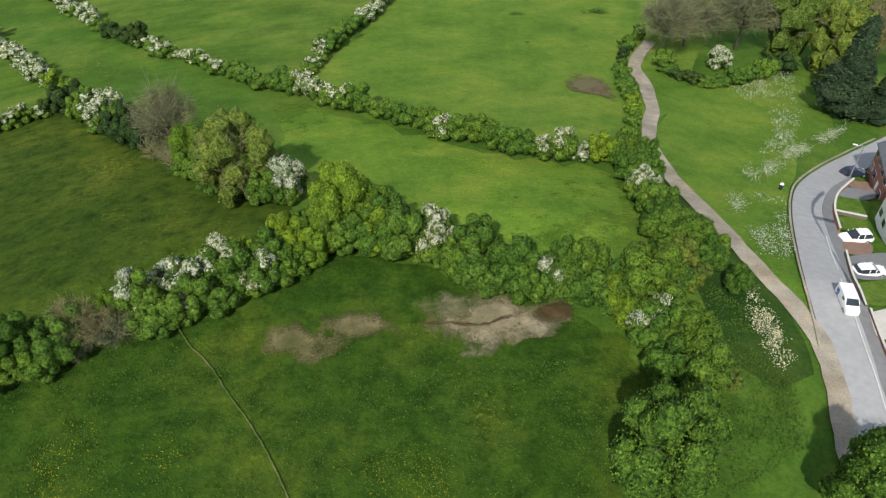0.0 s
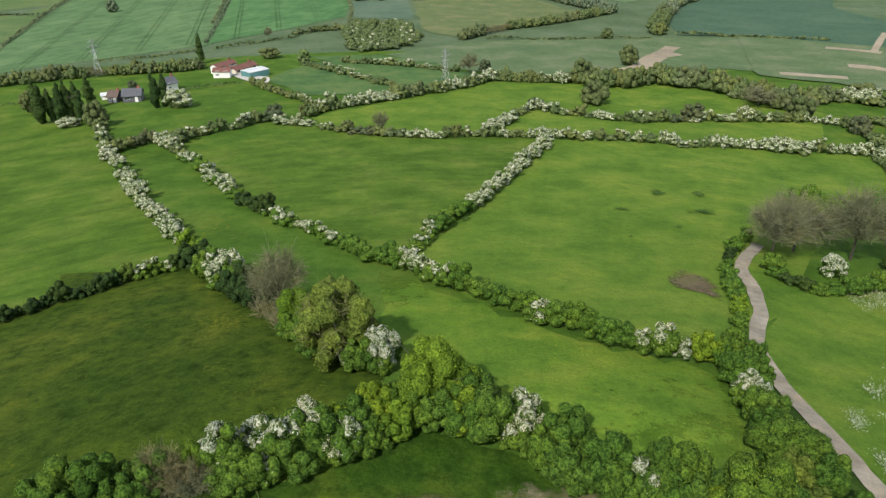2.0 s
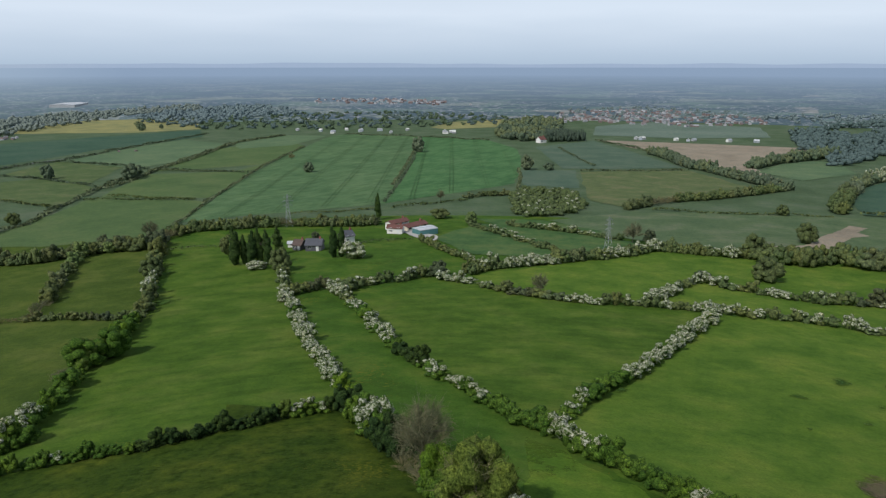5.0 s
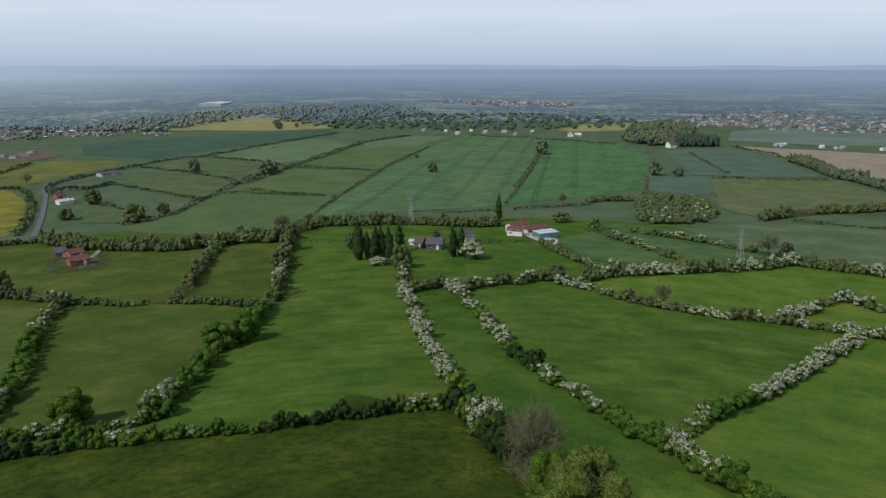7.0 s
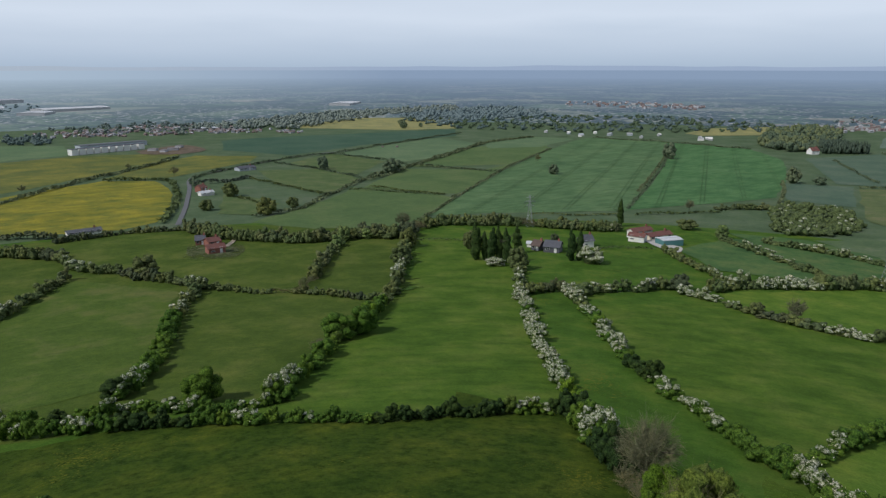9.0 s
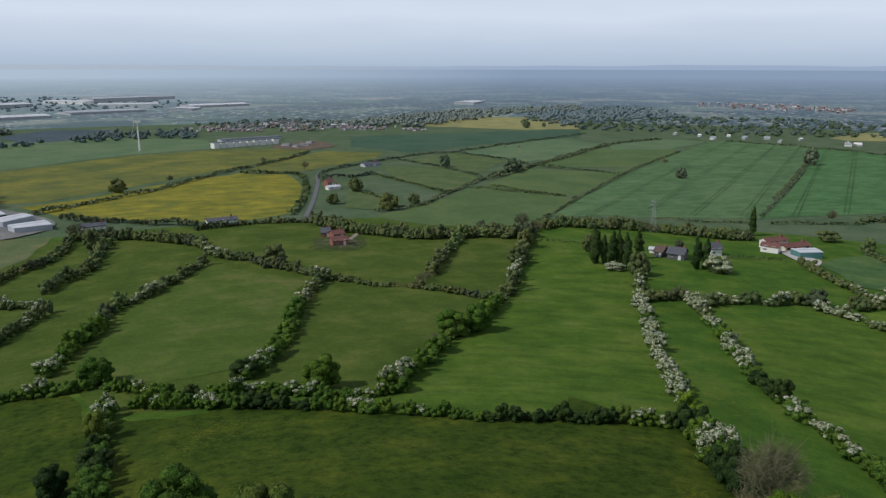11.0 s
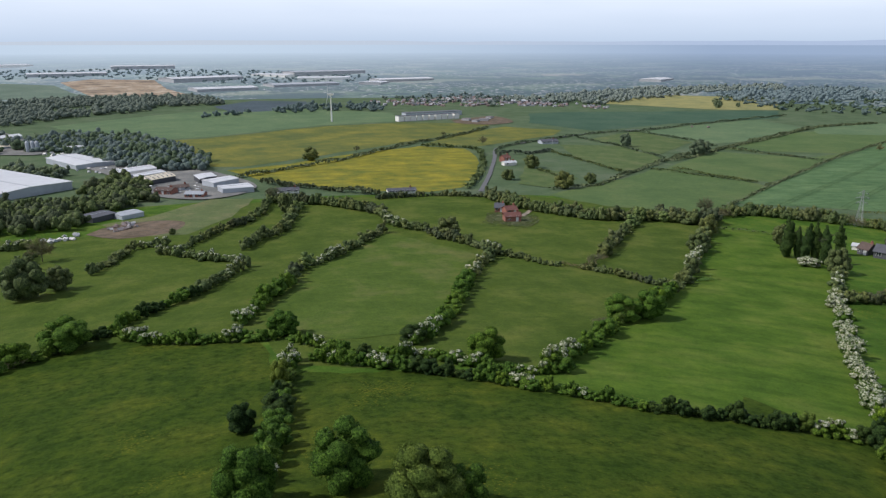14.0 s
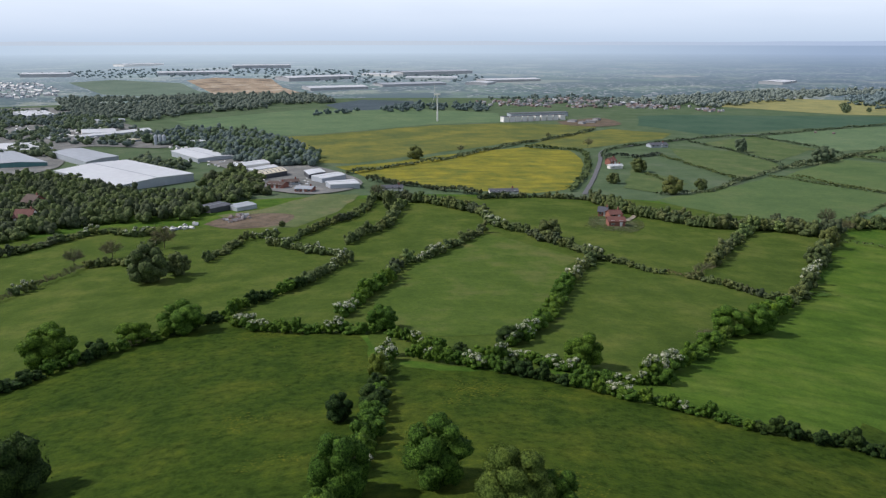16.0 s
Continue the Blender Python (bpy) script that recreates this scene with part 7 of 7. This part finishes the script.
patch("mud_patch", [(-24.9, 61.3), (-23.5, 57.8), (-19.2, 52.9), (-14.5, 53.5), (-11.5, 57.5), (-10.3, 60.3), (-16.4, 62.7)], M_mud_brown, "thinly grassed trampled brown earth", rough=False)
patch("mud_patch", [(-20.6, 61.7), (-21.5, 58.3), (-15.7, 57.5), (-8.8, 58.9), (-1.7, 59.4), (-0.7, 63.1), (-6.2, 63.9), (-13.5, 63.1)], M_mud_brown, "trampled brown earth in a worn strip", rough=False)
patch("mud_patch", [(-6.2, 63.7), (-1.8, 66.8), (5.8, 68.1), (13.3, 67.0), (18.6, 64.2), (18.8, 60.8), (15.3, 58.9), (10.3, 58.5), (5.9, 55.3), (-1.0, 55.3), (-4.5, 58.9)], M_mud, "bare pale trampled earth beside the hedge", rough=False)
patch("puddle", [(10.7, 62.5), (13.2, 64.2), (15.4, 65.0), (17.3, 65.2), (17.3, 62.7), (15.7, 61.6), (12.8, 60.8)], M_wet, "dark wet mud beside the hedge", rough=False)
ribbon("rut", [(-6.8, 60.3), (-3.5, 61.1), (-1.0, 61.0), (1.2, 61.2), (3.7, 60.7), (6.1, 61.1), (8.1, 62.1), (10.7, 62.7), (12.2, 62.9)], 0.5, M_wet, "wet rut winding through trampled earth", step=0.4, ragged=0.7)
ribbon("verge", [(46.5, 57.0), (47.6, 62.0), (48.9, 69.0), (50.1, 74.9), (52.0, 82.4), (54.2, 88.1), (56.7, 91.7), (61.4, 95.6), (67.9, 99.8), (74.4, 103.7)], 0.3, M_track, "bare gravelly edge of the verge beside the road", step=1.5, ragged=0.2)
scatter([(55.2, 123.3), (63.6, 132.1), (68.9, 127.8), (67.5, 116.9), (60.1, 103.6), (57.6, 96.9), (49.0, 90.7), (48.1, 93.4), (57.4, 104.5), (59.8, 112.9), (55.0, 119.0)], 4080, 0.082, M_parsley, "cow_parsley", "white cow parsley in drifts over rough grass", 0.8, 2, 0)
scatter([(59.1, 101.0), (72.0, 108.7), (69.6, 105.4), (57.9, 97.7), (49.9, 90.7), (48.9, 93.0)], 2176, 0.082, M_parsley, "cow_parsley", "white cow parsley along the verge", 0.8, 3, -0.1)
scatter([(43.9, 88.5), (52.5, 87.8), (51.1, 80.9), (48.9, 72.9), (45.5, 74.7), (45.1, 78.3)], 1904, 0.082, M_parsley, "cow_parsley", "white cow parsley beside the track", 0.8, 4, 0)
scatter([(42.2, 68.4), (42.6, 62.7), (42.4, 55.2), (40.2, 53.9), (39.5, 58.9), (40.4, 65.8)], 1632, 0.082, M_parsley, "cow_parsley", "white cow parsley beside the track", 0.8, 5, 0)
scatter([(-11.9, 42.7), (5.3, 42.7), (6.7, 36.8), (-11.2, 36.8)], 700, 0.045, M_butter, "buttercup", "yellow buttercups in long grass", 0.4, 6, 0.05)
scatter([(-45.4, 46.3), (-33.8, 47.9), (-27.5, 41.4), (-33.8, 36.8), (-42.5, 36.8)], 700, 0.045, M_butter, "buttercup", "yellow buttercups in long grass", 0.4, 7, 0.05)
scatter([(-5.9, 95.3), (7.3, 101.6), (16.3, 95.3), (19.9, 87.8), (10.0, 84.9), (-0.4, 89.2)], 700, 0.045, M_butter, "buttercup", "yellow buttercups in grazed grass", 0.3, 8, 0.1)
scatter([(-58.2, 50.2), (-34.6, 59.8), (-5.9, 57.0), (19.0, 55.2), (21.8, 45.6), (18.3, 31.0), (-50.9, 31.0)], 16000, 0.10, M_blade, "grass_tussock", "tussocks of long green meadow grass", 0.28, 9, -0.1)
scatter([(35.9, 69.0), (41.5, 62.7), (41.5, 51.8), (39.7, 43.4), (28.7, 36.8), (28.2, 45.6), (33.1, 58.9)], 7000, 0.11, M_blade, "grass_tussock", "tussocks of rough grass beside the track", 0.28, 10, -0.1)
garden_wall([(65.6, 91.9), (61.7, 88.3), (59.5, 84.5), (58.3, 79.6)], 0.7, 0.22, M_brick, "low brick garden wall with pale coping")
garden_wall([(57.2, 74.9), (56.0, 69.8), (55.8, 67.3), (55.3, 64.2)], 0.6, 0.2, M_wood, "low dark timber garden fence with pale capping")
garden_wall([(55.5, 63.5), (54.6, 58.3), (54.1, 54.4)], 0.7, 0.22, M_brick, "low brick garden wall with pale coping")
garden_wall([(59.3, 84.1), (63.6, 82.5)], 0.5, 0.3, M_wood, "low clipped divider between two front lawns")
cottage(64.0, 78.5, 252, 10.5, 8.0, 4.9, 2.8, M_white, M_slate, "white rendered semi-detached house with a grey slate roof")
cottage(68.0, 90.3, 252, 10.5, 8.0, 4.9, 2.8, M_brick, M_slate, "brick semi-detached house with a grey slate roof")
car(59.7, 77.6, 184, 4.6, 1.9, 1.65, M_paint, "white family car parked on a block-paved driveway")
car(58.6, 70.6, 4, 4.5, 1.85, 1.5, M_paint, "white hatchback parked on a tarmac driveway")
car(53.1, 64.8, 262, 4.7, 1.85, 1.85, M_paint, "white panel van with blue livery parked at the kerb", van=True)
car(66.3, 93.6, 10, 4.3, 1.8, 1.45, M_paint_dark, "dark blue car parked beside a house")


def street_lamp(x, y, h, turn):
    t = tagged(new("street_lamp"), "tall grey steel street lamp on the footway", "street lamp")
    settle(t, x, y, 0, turn)
    bm = bmesh.new()
    bmesh.ops.create_cone(bm, segments=10, radius1=0.10, radius2=0.06, depth=h, cap_ends=True, matrix=Matrix.Translation((0, 0, h / 2)))
    part("pole", bm, M_steel, t)
    part("arm", box(0, 1.1, -0.035, 0.035, h - 0.08, h), M_steel, t)
    part("lamp_head", box(0.9, 1.6, -0.14, 0.14, h - 0.06, h + 0.08, 0.04), M_frame, t, "pale lamp head")


street_lamp(65.1, 92.3, 6.5, 160)


def litter_bin(x, y):
    t = tagged(new("litter_bin"), "black litter bin on a patch of bare soil", "litter bin")
    t.location = (x, y, 0)
    bm = bmesh.new()
    bmesh.ops.create_cone(bm, segments=16, radius1=0.27, radius2=0.32, depth=0.95, cap_ends=True, matrix=Matrix.Translation((0, 0, 0.52)))
    part("body", bm, M_tyre, t)
    bm = bmesh.new()
    bmesh.ops.create_cone(bm, segments=16, radius1=0.34, radius2=0.2, depth=0.2, cap_ends=True, matrix=Matrix.Translation((0, 0, 1.1)))
    part("lid", bm, M_frame, t, "pale domed lid")


litter_bin(53.3, 89.9)
cottage(-128.5, 257.0, 10, 6.4, 4, 2.4, 1, M_white, M_tile_red, "white rendered farmhouse with a red tiled roof", 2, cross=False)
cottage(-130.1, 266.0, 69, 10.0, 4, 2.9, 1, M_white, M_tile_red, "white rendered farmhouse with a red tiled roof", 2, cross=False)
cottage(-122.6, 267.3, 69, 11.7, 4.5, 1.9, 1.1, M_cream, M_tile_red, "cream farm building under a long red tiled roof", 1, cross=False)
shed([(-116.8, 257), (-111.9, 264), (-116.9, 268), (-121.8, 260)], 2.3, M_teal_clad, M_sheet, "small teal-walled shed with a flat white roof", lights=0)
cottage(-153.5, 222.5, 29, 6.2, 4, 1.4, 0.5, M_white, M_sheet, "long low white farm outbuilding", 1, cross=False)
cottage(-144.2, 220.1, 21, 6.0, 6, 2.2, 1.8, M_slate, M_slate, "farmhouse with a dark slate roof among poplars", 1, cross=False)
cottage(-138.1, 237.1, 62, 4.4, 5, 2.6, 1.8, M_white, M_slate, "white gabled house half hidden by blossom", 2, cross=False)
cottage(-150.6, 218.6, 7, 3.4, 5, 2, 1.6, M_slate, M_tile_brown, "dark barn beside the poplars", 1, cross=False)
cottage(-236.2, 134.4, 75, 6.3, 5, 2.2, 1.2, M_brick, M_tile_red, "red brick house with a red tiled roof in rough ground", 2, cross=False)
cottage(-247.3, 140.1, 86, 4.8, 5, 2, 1.2, M_brick, M_tile_red, "brick outbuilding with a red tiled roof", 1, cross=False)
cottage(-253.1, 137.1, 59, 3.6, 5, 2, 1.4, M_brick, M_slate, "grey slate-roofed barn with white doors", 1, cross=False)
cottage(-303.4, 113.4, 80, 13.0, 6, 1.5, 0.9, M_white, M_slate, "white terraced cottages with dark slate roofs", 2, cross=False)
cottage(-324.7, 65.1, 82, 9.6, 6, 1.6, 1, M_white, M_slate, "white house with a dark slate roof beside the lane", 2, cross=False)
cottage(-352.7, 197.9, 89, 7.6, 4, 1.6, 0.8, M_white, M_sheet, "long white farm shed beside the lane", 1, cross=False)
cottage(-365.1, 202.7, 100, 4.5, 5, 2.4, 1.4, M_brick, M_tile_red, "tall red brick farmhouse beside the lane", 2, cross=False)
cottage(-420.6, 267.0, 87, 12.4, 7, 1.6, 1.2, M_clad, M_slate, "grey farm barn beside the lane", 1, cross=False)
cottage(-162.0, 624.2, 58, 7.0, 6, 3, 2.4, M_white, M_tile_red, "white house with a red roof beside a wood", 2, cross=False)
cottage(98.4, 201.2, -33, 4.9, 6, 2.2, 1.1, M_white, M_slate, "white rendered house behind a hedge", 2, cross=False)
cottage(-297.2, -84.6, 82, 6.5, 7, 3.6, 2.4, M_white, M_tile_red, "white red-roofed house among dense trees", 2, cross=False)
cottage(-327.0, -90.4, 55, 6.3, 7, 3.6, 2.4, M_brick, M_tile_brown, "brown-roofed brick house among trees", 2, cross=False)
cottage(-345.8, 11.6, 56, 8.4, 6, 2.2, 1, M_brick, M_tile_brown, "brown brick works building beside the sheds", 2, cross=False)
cottage(-333.4, 24.1, 66, 8.3, 6, 1.8, 0.8, M_brick, M_sheet_grey, "red-fronted low workshop beside the sheds", 1, cross=False)
cottage(-352.3, 19.7, 95, 8.3, 6, 1.8, 0.8, M_clad, M_tile_brown, "low brown-roofed workshop beside the sheds", 1, cross=False)
shed([(-299, -16.2), (-306, -7.6), (-313, -13.3), (-306, -22.0)], 2.1, M_clad_dark, M_slate, "dark open-sided farm barn", lights=0)
shed([(-300, -5.7), (-305, 2.4), (-312, -1.4), (-307, -9.5)], 1.7, M_clad, M_sheet_grey, "grey farm shed beside the scrap yard", lights=0)
shed([(-401, -95.8), (-349, -58.0), (-374, -26.8), (-429, -65.0)], 4.4, M_clad, M_sheet, "large warehouse with a pale low-pitched roof", lights=0)
shed([(-481, -114.4), (-434, -87.2), (-453, -73.1), (-495, -101.3)], 3.3, M_clad, M_sheet_grey, "large warehouse with a pale low-pitched roof", lights=0)
shed([(-491, -167), (-440, -137.1), (-440, -108.2), (-492, -138.4)], 3.3, M_teal_clad, M_sheet_grey, "large warehouse with a pale low-pitched roof", lights=0)
shed([(-531, -170), (-492, -133.7), (-506, -120.0), (-535, -136.1)], 2.8, M_clad, M_sheet, "large warehouse with a pale low-pitched roof", lights=0)
shed([(-470, -45.3), (-433, -27.8), (-441, -8.3), (-481, -30.2)], 2.8, M_clad, M_sheet, "large warehouse with a pale low-pitched roof", lights=0)
shed([(-405, -10.7), (-394, -7.9), (-404, 12.0), (-417, 8.7)], 3.3, M_white, M_sheet, "white-walled industrial unit with a pale roof", lights=0)
shed([(-378, -0.5), (-367, 2.6), (-379, 19.6), (-392, 17.1)], 2.8, M_clad_dark, M_cream, "dark shed with a striped pale roof", lights=8)
shed([(-390, -1.6), (-384, 1.3), (-393, 15.9), (-401, 13.3)], 2.8, M_white, M_sheet, "white industrial unit with a pale roof", lights=0)
shed([(-377, 28.2), (-364, 29.7), (-370, 38.7), (-381, 37.3)], 2.8, M_clad_dark, M_sheet, "dark-walled industrial unit with a white roof", lights=0)
shed([(-361, 30.5), (-351, 34.9), (-359, 47.8), (-368, 44.7)], 2.8, M_clad, M_sheet, "grey industrial unit with a white roof", lights=0)
shed([(-345, 35.9), (-336, 37.2), (-335, 51.2), (-347, 50.1)], 2.5, M_clad, M_sheet, "grey industrial unit with a white roof", lights=0)
shed([(-608, -122.6), (-585, -117.1), (-582, -93.2), (-609, -98.6)], 2.8, M_white, M_sheet, "long white works building beside trees", lights=0)
shed([(-576, -117.8), (-565, -114.2), (-595, -70.2), (-612, -74.5)], 2.2, M_clad, M_sheet, "long narrow white-roofed industrial shed", lights=0)
shed([(-763, -210), (-717, -186), (-728, -166), (-774, -185)], 4.4, M_clad, M_sheet, "large warehouse with a pale low-pitched roof", lights=0)
shed([(-513, -37.2), (-504, -35.6), (-510, -26.5), (-520, -28.4)], 3.3, M_clad, M_sheet, "small white-roofed shed in a works yard", lights=0)
shed([(-548, -86.3), (-538, -84.1), (-546, -65.0), (-556, -67.6)], 1.7, M_clad, M_cream, "long low cream-roofed industrial shed", lights=0)
silo(-520.7, -59.3, 1.3, 6.5)
silo(-519.9, -56.3, 1.3, 6.5)
silo(-519.2, -53.7, 1.3, 6.5)
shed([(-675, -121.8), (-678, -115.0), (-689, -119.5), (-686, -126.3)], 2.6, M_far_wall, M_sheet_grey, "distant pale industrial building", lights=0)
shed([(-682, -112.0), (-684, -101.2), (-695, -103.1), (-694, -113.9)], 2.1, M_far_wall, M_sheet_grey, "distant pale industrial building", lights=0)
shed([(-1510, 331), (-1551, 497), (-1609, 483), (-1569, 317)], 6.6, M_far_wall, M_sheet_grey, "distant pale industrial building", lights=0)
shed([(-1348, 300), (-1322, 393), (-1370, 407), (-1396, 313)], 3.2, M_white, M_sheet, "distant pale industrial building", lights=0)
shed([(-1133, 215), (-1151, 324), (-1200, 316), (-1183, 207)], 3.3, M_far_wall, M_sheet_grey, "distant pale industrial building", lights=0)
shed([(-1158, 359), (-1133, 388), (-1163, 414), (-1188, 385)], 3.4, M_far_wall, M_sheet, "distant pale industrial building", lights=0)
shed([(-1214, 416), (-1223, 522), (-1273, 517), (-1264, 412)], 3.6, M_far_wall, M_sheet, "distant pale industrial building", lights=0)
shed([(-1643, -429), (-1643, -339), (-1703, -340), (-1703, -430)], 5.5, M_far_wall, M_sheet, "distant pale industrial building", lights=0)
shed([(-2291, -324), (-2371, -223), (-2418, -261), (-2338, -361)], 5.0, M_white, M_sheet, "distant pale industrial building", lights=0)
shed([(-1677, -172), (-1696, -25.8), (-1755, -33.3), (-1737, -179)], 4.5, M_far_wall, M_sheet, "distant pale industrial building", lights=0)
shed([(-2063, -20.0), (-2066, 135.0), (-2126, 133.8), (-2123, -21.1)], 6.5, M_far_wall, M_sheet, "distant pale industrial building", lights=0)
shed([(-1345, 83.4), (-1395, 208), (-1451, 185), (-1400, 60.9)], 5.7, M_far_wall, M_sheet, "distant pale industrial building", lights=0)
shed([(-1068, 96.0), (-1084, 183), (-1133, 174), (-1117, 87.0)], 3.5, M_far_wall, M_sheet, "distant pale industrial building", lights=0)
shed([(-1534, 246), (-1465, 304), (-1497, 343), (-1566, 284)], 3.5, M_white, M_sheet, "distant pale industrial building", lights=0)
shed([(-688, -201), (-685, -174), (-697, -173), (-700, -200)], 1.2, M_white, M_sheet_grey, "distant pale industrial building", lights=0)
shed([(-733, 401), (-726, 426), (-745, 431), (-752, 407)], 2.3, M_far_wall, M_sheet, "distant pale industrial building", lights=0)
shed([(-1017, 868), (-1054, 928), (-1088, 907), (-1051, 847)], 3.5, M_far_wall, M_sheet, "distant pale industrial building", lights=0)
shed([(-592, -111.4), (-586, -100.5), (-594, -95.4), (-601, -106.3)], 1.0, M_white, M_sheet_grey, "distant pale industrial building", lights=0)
shed([(-629, 240), (-630, 298), (-642, 298), (-641, 240)], 3.4, M_clad, M_slate, "long dark-roofed factory range on the plain", lights=0)
shed([(-595, 220), (-595, 225), (-601, 224), (-601, 219)], 4.6, M_white, M_slate, "white-fronted factory bay with a dark roof", lights=0)
shed([(-595, 226), (-596, 231), (-602, 230), (-601, 225)], 4.6, M_white, M_slate, "white-fronted factory bay with a dark roof", lights=0)
shed([(-596, 232), (-596, 237), (-602, 236), (-601, 231)], 4.6, M_white, M_slate, "white-fronted factory bay with a dark roof", lights=0)
shed([(-596, 238), (-597, 243), (-603, 242), (-602, 238)], 4.6, M_white, M_slate, "white-fronted factory bay with a dark roof", lights=0)
shed([(-596, 244), (-597, 249), (-603, 249), (-602, 244)], 4.6, M_white, M_slate, "white-fronted factory bay with a dark roof", lights=0)
shed([(-597, 251), (-597, 255), (-603, 255), (-603, 250)], 4.6, M_white, M_slate, "white-fronted factory bay with a dark roof", lights=0)
shed([(-597, 257), (-598, 262), (-604, 261), (-603, 256)], 4.6, M_white, M_slate, "white-fronted factory bay with a dark roof", lights=0)
shed([(-598, 263), (-598, 268), (-604, 267), (-604, 262)], 4.6, M_white, M_slate, "white-fronted factory bay with a dark roof", lights=0)
shed([(-598, 269), (-599, 274), (-605, 273), (-604, 268)], 4.6, M_white, M_slate, "white-fronted factory bay with a dark roof", lights=0)
shed([(-599, 276), (-599, 281), (-605, 280), (-605, 275)], 4.6, M_white, M_slate, "white-fronted factory bay with a dark roof", lights=0)
shed([(-580, 274), (-575, 279), (-581, 284), (-585, 278)], 1.7, M_far_wall, M_far_roof, "hazy brown-roofed shed behind the factory", lights=0)
shed([(-565, 277), (-561, 280), (-566, 285), (-570, 282)], 1.7, M_far_wall, M_far_roof, "hazy brown-roofed shed behind the factory", lights=0)
shed([(-571, 287), (-567, 294), (-573, 298), (-577, 291)], 1.7, M_far_wall, M_far_roof, "hazy brown-roofed shed behind the factory", lights=0)
shed([(-587, 302), (-583, 305), (-587, 310), (-591, 307)], 1.8, M_far_wall, M_far_roof, "hazy brown-roofed shed behind the factory", lights=0)
shed([(162, 750), (189, 769), (175, 789), (148.0, 771)], 4.3, M_clad_dark, M_clad, "dark open barn beside a wood", lights=0)
shed([(222, 942), (247, 957), (233, 979), (209, 963)], 4.0, M_white, M_sheet, "white farm building behind distant trees", lights=0)
village([(-228, 814), (-240, 1082), (-128.2, 1143), (21.6, 1030), (26.3, 912), (-61.1, 837), (-179, 871)], 340, "far village of brick and white houses with red roofs", 0.38, 96)
village([(193, 1234), (285, 1374), (464, 1462), (394, 1235), (200, 1180)], 120, "far village of brick and white houses with red roofs", 0.54, 97)
village([(-778, 1188), (-743, 1312), (-516, 1262), (-379, 1118), (-468, 1142), (-706, 1110)], 100, "far village of brick and white houses with red roofs", 0.5, 98)
village([(-812, 263), (-823, 384), (-717, 460), (-675, 426), (-714, 334), (-752, 250)], 220, "far village of brick and white houses with red roofs", 0.31, 99)
village([(-1369, -406), (-1387, -342), (-1179, -259), (-1032, -231), (-974, -292)], 150, "far lot packed with pale parked trailers and sheds", 0.43, 100, True)
village([(-604, -155), (-612, -128.9), (-589, -101.1), (-558, -107.3), (-568, -142.3)], 40, "yard crowded with small pale sheds and stacks", 0.22, 101, True)
village([(-508, -53.4), (-521, -28.7), (-498, -18.8), (-489, -41.3)], 30, "yard crowded with small pale sheds and stacks", 0.19, 102, True)
village([(-288, -12.2), (-296, -3.5), (-289, 0.9), (-281, -7.8)], 26, "scrap heap of small sheds and broken vehicles", 0.12, 103)
village([(-280, -32.6), (-283, -20.5), (-276, -18.1), (-273, -30.0)], 16, "row of parked caravans and vehicles", 0.14, 104, True)
village([(-474, 628), (-336, 693), (-234, 689), (-317, 654), (-450, 604)], 16, "row of low trackside sheds", 0.37, 105, True)
village([(-125.7, 679), (-45.3, 702), (71.0, 703), (-44.2, 686)], 9, "trackside sheds and stopped lorries", 0.37, 106, True)
village([(-856, 380), (-822, 435), (-721, 465), (-605, 477), (-662, 427), (-789, 360)], 120, "far village of brick and white houses with red roofs", 0.27, 107)
village([(-464, 420), (-432, 468), (-424, 498), (-408, 480), (-426, 427)], 2, "far village of brick and white houses with red roofs", 0.19, 108)
turbine(-619, 166, 23, 14, -30)
pylon(-41.6, 261.0, 13.4, 50)
pylon(-177.0, 251.9, 14.2, 50)
car(100.0, 203.4, 170, 6.0, 2.1, 2.5, M_paint, "white camper van parked in a farm yard", van=True)
car(97.9, 191.3, 160, 6.0, 2.2, 2.4, M_paint, "white van parked beside a hedge", van=True)
village([(-729, -230), (-764, -169), (-649, -106.1), (-556, -99.5), (-569, -146.2), (-597, -190)], 90, "yards crowded with pale trailers and small sheds", 0.2, 114, True)
village([(-378, -11.4), (-404, 9.3), (-369, 33.8), (-336, 30.5), (-351, 7.5)], 34, "parked vans and small stacks in a works yard", 0.1, 115, True)
village([(-449, -44.9), (-481, -13.0), (-426, 0.4), (-411, -18.0)], 30, "parked vans and small stacks in a works yard", 0.12, 116, True)
